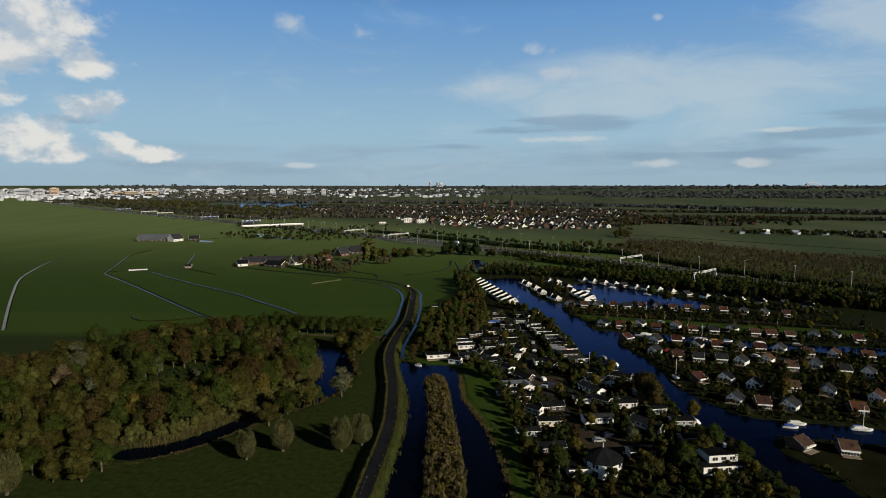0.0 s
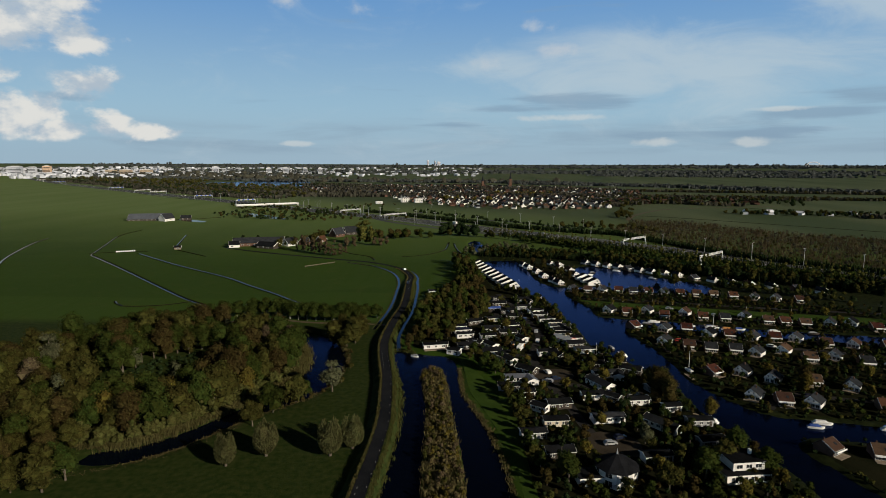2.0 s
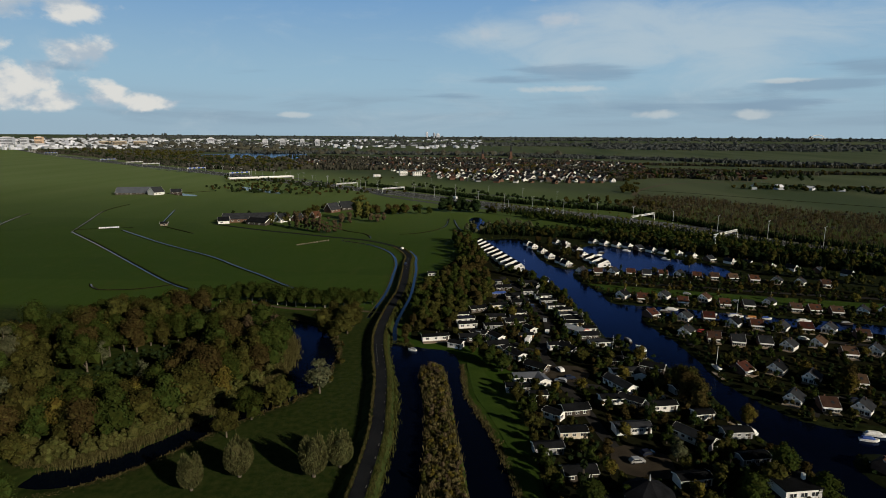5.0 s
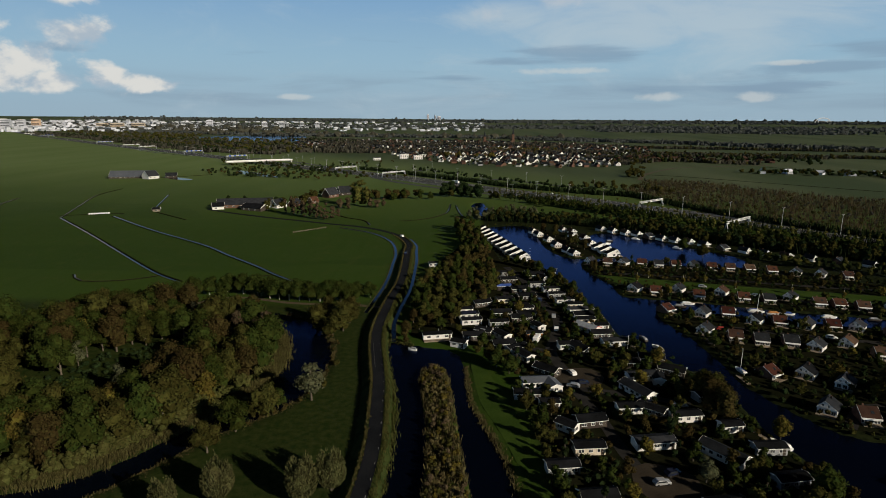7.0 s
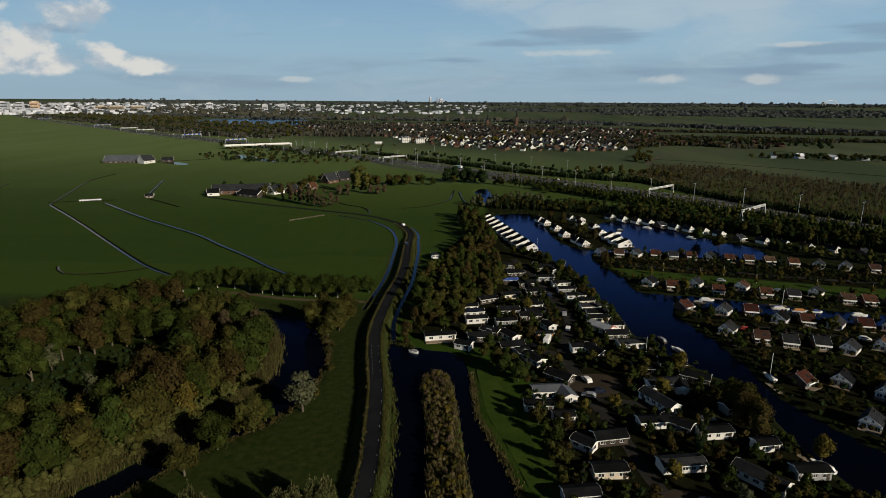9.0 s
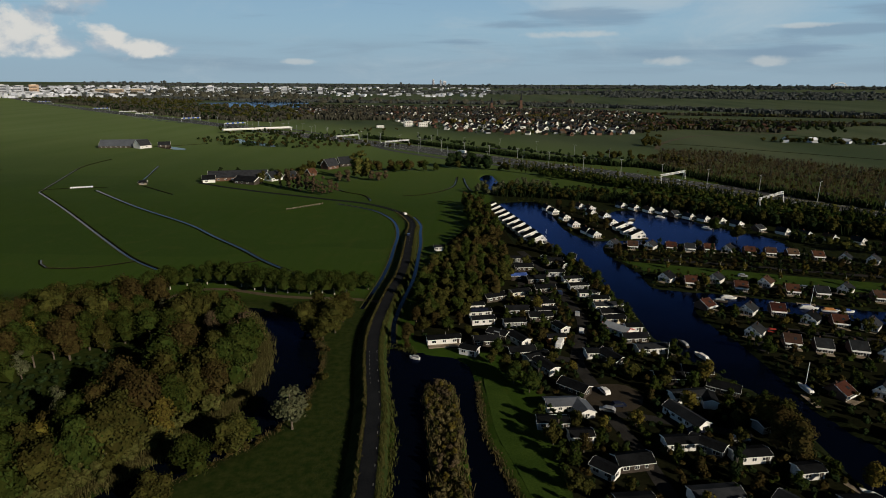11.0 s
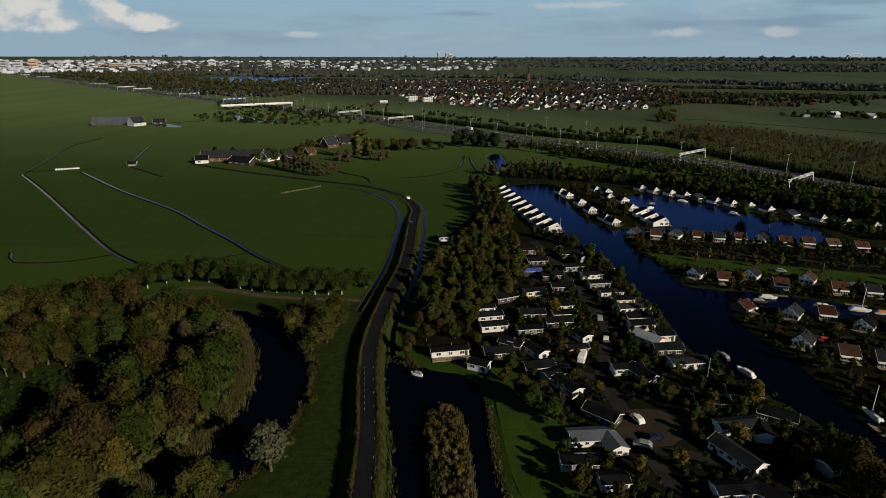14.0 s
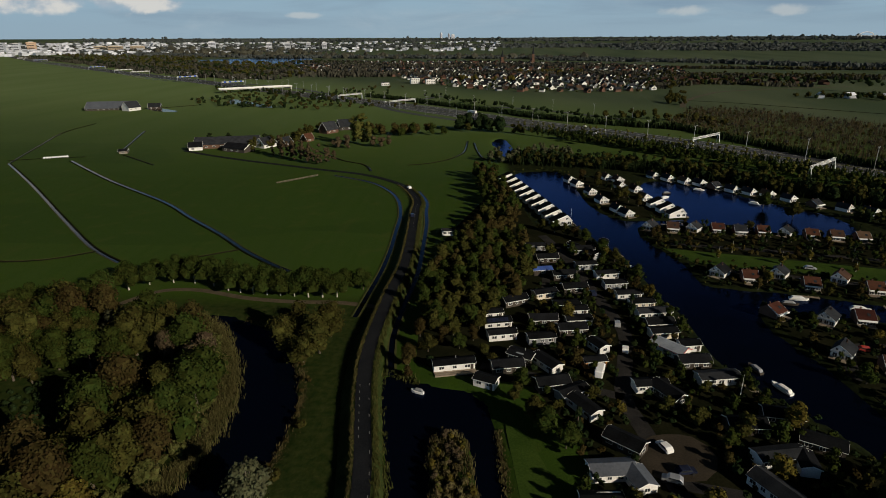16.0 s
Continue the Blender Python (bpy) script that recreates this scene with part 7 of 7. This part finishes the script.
hedge_mass([([(640, 930), (900, 900), (1200, 820)], 9), ([(400, 1480), (760, 1400), (1300, 1250), (1900, 980)], 12), ([(520, 1750), (1100, 1620), (1800, 1380)], 14), ([(300, 1300), (520, 1420), (800, 1330)], 24), ([(300, 1150), (420, 1250), (560, 1180)], 18)],
           2.2, (3, 8), 5.0, 5, "bare", "tangled bare hedges across the eastern fields")
hedge_mass([([(-1700, 2500), (-1300, 2180), (-900, 1780), (-600, 1500), (-420, 1380)], 40), ([(-1000, 2050), (-700, 1800), (-480, 1620)], 80), ([(-520, 2150), (-300, 1900), (-330, 1500)], 80), ([(-330, 1480), (-100, 1500), (200, 1500), (420, 1500)], 60), ([(-300, 1800), (100, 1850), (420, 1800)], 90)],
           2.0, (4, 10), 7.0, 5, "bare", "bare brown woods between motorway and village")
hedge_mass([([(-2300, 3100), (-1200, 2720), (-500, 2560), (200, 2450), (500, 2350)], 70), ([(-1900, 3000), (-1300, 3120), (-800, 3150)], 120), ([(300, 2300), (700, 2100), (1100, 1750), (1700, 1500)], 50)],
           2.0, (4, 10), 12.0, 4, "far", "haze-greyed woods before the skyline")
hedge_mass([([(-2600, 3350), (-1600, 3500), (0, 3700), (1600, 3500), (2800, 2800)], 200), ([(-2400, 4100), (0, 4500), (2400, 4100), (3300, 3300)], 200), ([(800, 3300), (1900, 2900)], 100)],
           3.0, (4, 9), 18.0, 4, "far", "haze-greyed woods at the skyline")
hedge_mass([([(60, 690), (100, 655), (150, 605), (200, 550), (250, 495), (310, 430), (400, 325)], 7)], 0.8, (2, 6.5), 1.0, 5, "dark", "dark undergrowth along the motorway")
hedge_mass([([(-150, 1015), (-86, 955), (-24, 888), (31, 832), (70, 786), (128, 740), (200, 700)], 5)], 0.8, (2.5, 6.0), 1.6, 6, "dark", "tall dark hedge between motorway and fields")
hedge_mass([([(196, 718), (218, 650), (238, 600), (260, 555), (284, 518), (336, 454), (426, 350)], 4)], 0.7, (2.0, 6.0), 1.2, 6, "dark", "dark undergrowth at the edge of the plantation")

# ---------------------------------------------------------------- boats, jetties and parked things
def boat(L, hull, cover, label, mast=0.0):
    t = thing("boat", label, "boat")
    W = L * 0.32
    bm = bmesh.new()
    rings = []
    for f, wf, zb in ((-0.5, 0.8, 0.1), (-0.2, 1.0, 0.0), (0.15, 0.92, 0.0), (0.38, 0.55, 0.1), (0.5, 0.04, 0.35)):
        w = W / 2 * wf
        rings.append([bm.verts.new(p) for p in ((f * L, -w, 0.75 + 0.25 * (f > 0.2)), (f * L, -w * 0.7, zb), (f * L, w * 0.7, zb), (f * L, w, 0.75 + 0.25 * (f > 0.2)))])
    for a, b in zip(rings, rings[1:]):
        for i in range(4):
            bm.faces.new((a[i], a[(i + 1) % 4], b[(i + 1) % 4], b[i]))
    bm.faces.new(rings[0])
    bmesh.ops.recalc_face_normals(bm, faces=bm.faces[:])
    part("hull", bm, M[hull], t)
    bm = bmesh.new()
    prism(bm, [(-L * 0.46, 0.75), (L * 0.3, 0.9), (L * 0.12, 1.5), (-L * 0.36, 1.45)], "y", -W * 0.34, W * 0.34)
    bmesh.ops.bevel(bm, geom=bm.edges[:], offset=0.1, segments=1, affect="EDGES")
    part("cover", bm, M[cover], t)
    if mast:
        part("mast", rods(((0.3, 0, 0.8), (0.3, 0, mast), 0.09)), M["whitepaint"], t)
        part("boom", rods(((0.3, 0, 1.9), (-L * 0.42, 0, 1.8), 0.12)), M["bluesheet"], t)
    return t


BOATS = {"white": lambda: boat(6.2, "whitepaint", "whitepaint", "white covered motor boat at its mooring"), "blue": lambda: boat(5.2, "whitepaint", "bluesheet", "small white boat with a blue cover"),
         "dark": lambda: boat(5.5, "darkwall", "greywall", "dark boat at its mooring"), "orange": lambda: boat(6.5, "whitepaint", "orange", "white boat with an orange cover"),
         "sail": lambda: boat(7.0, "whitepaint", "whitepaint", "white sailing boat with a tall mast", 9.0), "dinghy": lambda: boat(3.6, "whitepaint", "greywall", "small white dinghy on the canal")}
for k, x, y, turn in [("dinghy", -14.5, 259, 160), ("white", 79, 263.5, 112), ("dark", 76.5, 273, 105), ("white", 89.5, 196, 120), ("orange", 86.5, 193, 10), ("blue", 62.5, 345, 100),
                      ("white", 112, 319, -12), ("sail", 139, 308.5, -14), ("orange", 146, 306, -12), ("white", 128, 311.5, -15), ("blue", 152, 305.5, -12), ("white", 168, 302, -10), ("dark", 186, 299, -12), ("white", 126, 194, -14), ("sail", 146, 189.5, -12),
                      ("blue", 158, 185, -14), ("white", 172, 182.5, -12), ("white", 108, 452, 30), ("dark", 112, 462, 20), ("white", 133, 470, -30), ("blue", 122, 191, -14), ("sail", 101, 243, 95), ("dark", 107, 315, -14), ("white", 152, 441, -40)]:
    stock.put("boat_" + k, BOATS[k], pose(x, y, WATER_Z - 0.12, 0, 0, turn))


def jetty(L, label="weathered wooden jetty over the water"):
    t = thing("jetty", label, "jetty")
    for i in range(int(L / 0.5)):
        x = -L / 2 + (i + 0.5) * 0.5
        part("plank", boxes((x - 0.23, x + 0.23, -0.7, 0.7, 0.0, 0.07)), M["wood"], t)
    for x in (-L / 2 + 0.3, 0, L / 2 - 0.3):
        for y in (-0.6, 0.6):
            part("pile", rods(((x, y, -1.6), (x, y, 0.35), 0.11)), M["wood"], t)
    return t


for x, y, turn in [(94, 402.5, 4), (104, 403.5, 4), (70, 264, 120), (87.5, 197.5, 115), (84, 205, 120), (66.5, 300, 90), (98.5, 236, 95), (116, 320.5, -12), (140, 312.5, -14), (60.5, 361, 110)]:
    stock.put("jetty", lambda: jetty(7.0), pose(x, y, -0.02, 0, 0, turn))

# parked vehicles in the park
for k, x, y, turn in [("car_white", 41.5, 238.5, 110), ("car_dark", 43.5, 231, 10), ("car_grey", 40, 228.5, 160), ("car_dark", 55, 181, 20), ("car_grey", 51, 177, 10), ("car_white", 43.5, 281, 75), ("car_grey", 45, 297, 80),
                      ("car_dark", 42, 320, 95), ("car_grey", 130, 346, -14), ("car_dark", 118, 345, -14), ("car_white", 104, 341, -12), ("car_grey", 150, 331, -14), ("car_dark", 60, 219, 10), ("car_grey", 70, 216, 0), ("car_red", 112, 283, -14), ("car_white", 152, 275, -14), ("car_dark", 134, 215, -12)]:
    put_car(k, x, y, 0.07, turn)


def caravan():
    t = thing("caravan", "white touring caravan with rounded corners", "caravan")
    part("body", boxes((-2.6, 2.6, -1.1, 1.1, 0.45, 2.6), bevel=0.25), M["whitepaint"], t)
    for x in (-1.5, 0.2, 1.6):
        window(t, x, -1.11, 1.7, 0.9, 0.6, "s")
    for y in (-1.0, 1.0):
        part("wheel", rods(((0, y - 0.1, 0.32), (0, y + 0.1, 0.32), 0.32), sides=12), M["rubber"], t)
    part("drawbar", rods(((2.6, 0, 0.5), (3.8, 0, 0.5), 0.07)), M["metal"], t)
    return t


for x, y, turn in [(33.5, 268, 70), (25.5, 221.5, 5)]:
    stock.put("caravan", caravan, pose(x, y, 0.05, 0, 0, turn))


def villa():
    """Octagonal white villa with a pointed roof and tall windows."""
    t = thing("villa", "white octagonal villa with a dark pointed roof", "villa")
    n, r = 8, 6.6
    ring = [(r * math.cos(math.pi / 8 + i * math.pi / 4), r * math.sin(math.pi / 8 + i * math.pi / 4)) for i in range(n)]
    part("wall", prism(bmesh.new(), ring, "z", -0.1, 5.2), M["white"], t)
    bm = bmesh.new()
    rod(bm, (0, 0, 5.2), (0, 0, 8.8), r + 0.7, 0.6, 8)
    part("roof", bm, M["felt"], t)
    part("finial", rods(((0, 0, 8.6), (0, 0, 10.6), 0.35, 0.05), sides=8), M["metal"], t)
    for i in range(n):
        a = math.pi / 4 * i
        for z, h in ((1.4, 2.0), (4.0, 1.6)):
            w = window(t, 0, 0, 0, 2.4, h, "s")
            w.matrix_basis = pose(r * 0.925 * math.cos(a), r * 0.925 * math.sin(a), z, 0, 0, math.degrees(a) + 90)
    part("wing", boxes((-13, -5, -3, 3, -0.1, 2.9)), M["white"], t)
    part("wing_roof", boxes((-13.3, -5.2, -3.3, 3.3, 2.9, 3.15)), M["felt"], t)
    return t


villa_ob = villa()
villa_ob.matrix_basis = pose(47.3, 157, 0, 0, 0, 8)
villa_ob.scale = (0.86, 0.86, 0.86)


def flat_villa():
    t = thing("villa", "white modern villa with a flat roof and wide windows", "villa")
    part("wall", boxes((-7, 7, -5, 5, -0.1, 3.0)), M["white"], t)
    part("upper_storey", boxes((-4, 6, -3, 4.5, 3.2, 5.8)), M["white"], t)
    part("roof", boxes((-7.3, 7.3, -5.3, 5.3, 3.0, 3.2)), M["felt"], t)
    part("upper_roof", boxes((-4.3, 6.3, -3.3, 4.8, 5.8, 6.05)), M["felt"], t)
    part("chimney", boxes((3.5, 4.3, 1, 1.8, 6, 7.6)), M["white"], t)
    for x in (-4.5, -1.5, 1.5, 4.5):
        window(t, x, -5.01, 1.5, 2.2, 1.8, "s")
    for x in (-2, 1, 4):
        window(t, x, -3.01, 4.5, 2.0, 1.3, "s")
    return t


flat_ob = flat_villa()
flat_ob.matrix_basis = pose(82, 160, 0, 0, 0, 8)
flat_ob.scale = (0.92, 0.92, 0.92)


def flagpole(h=7.0):
    t = thing("flagpole", "slim white pole in a garden", "pole")
    part("pole", rods(((0, 0, 0), (0, 0, h), 0.07, 0.04)), M["whitepaint"], t)
    part("finial", rods(((0, 0, h), (0, 0, h + 0.15), 0.1)), M["metal"], t)
    return t


for x, y in [(48, 404), (66, 258)]:
    stock.put("flagpole", flagpole, pose(x, y, 0))
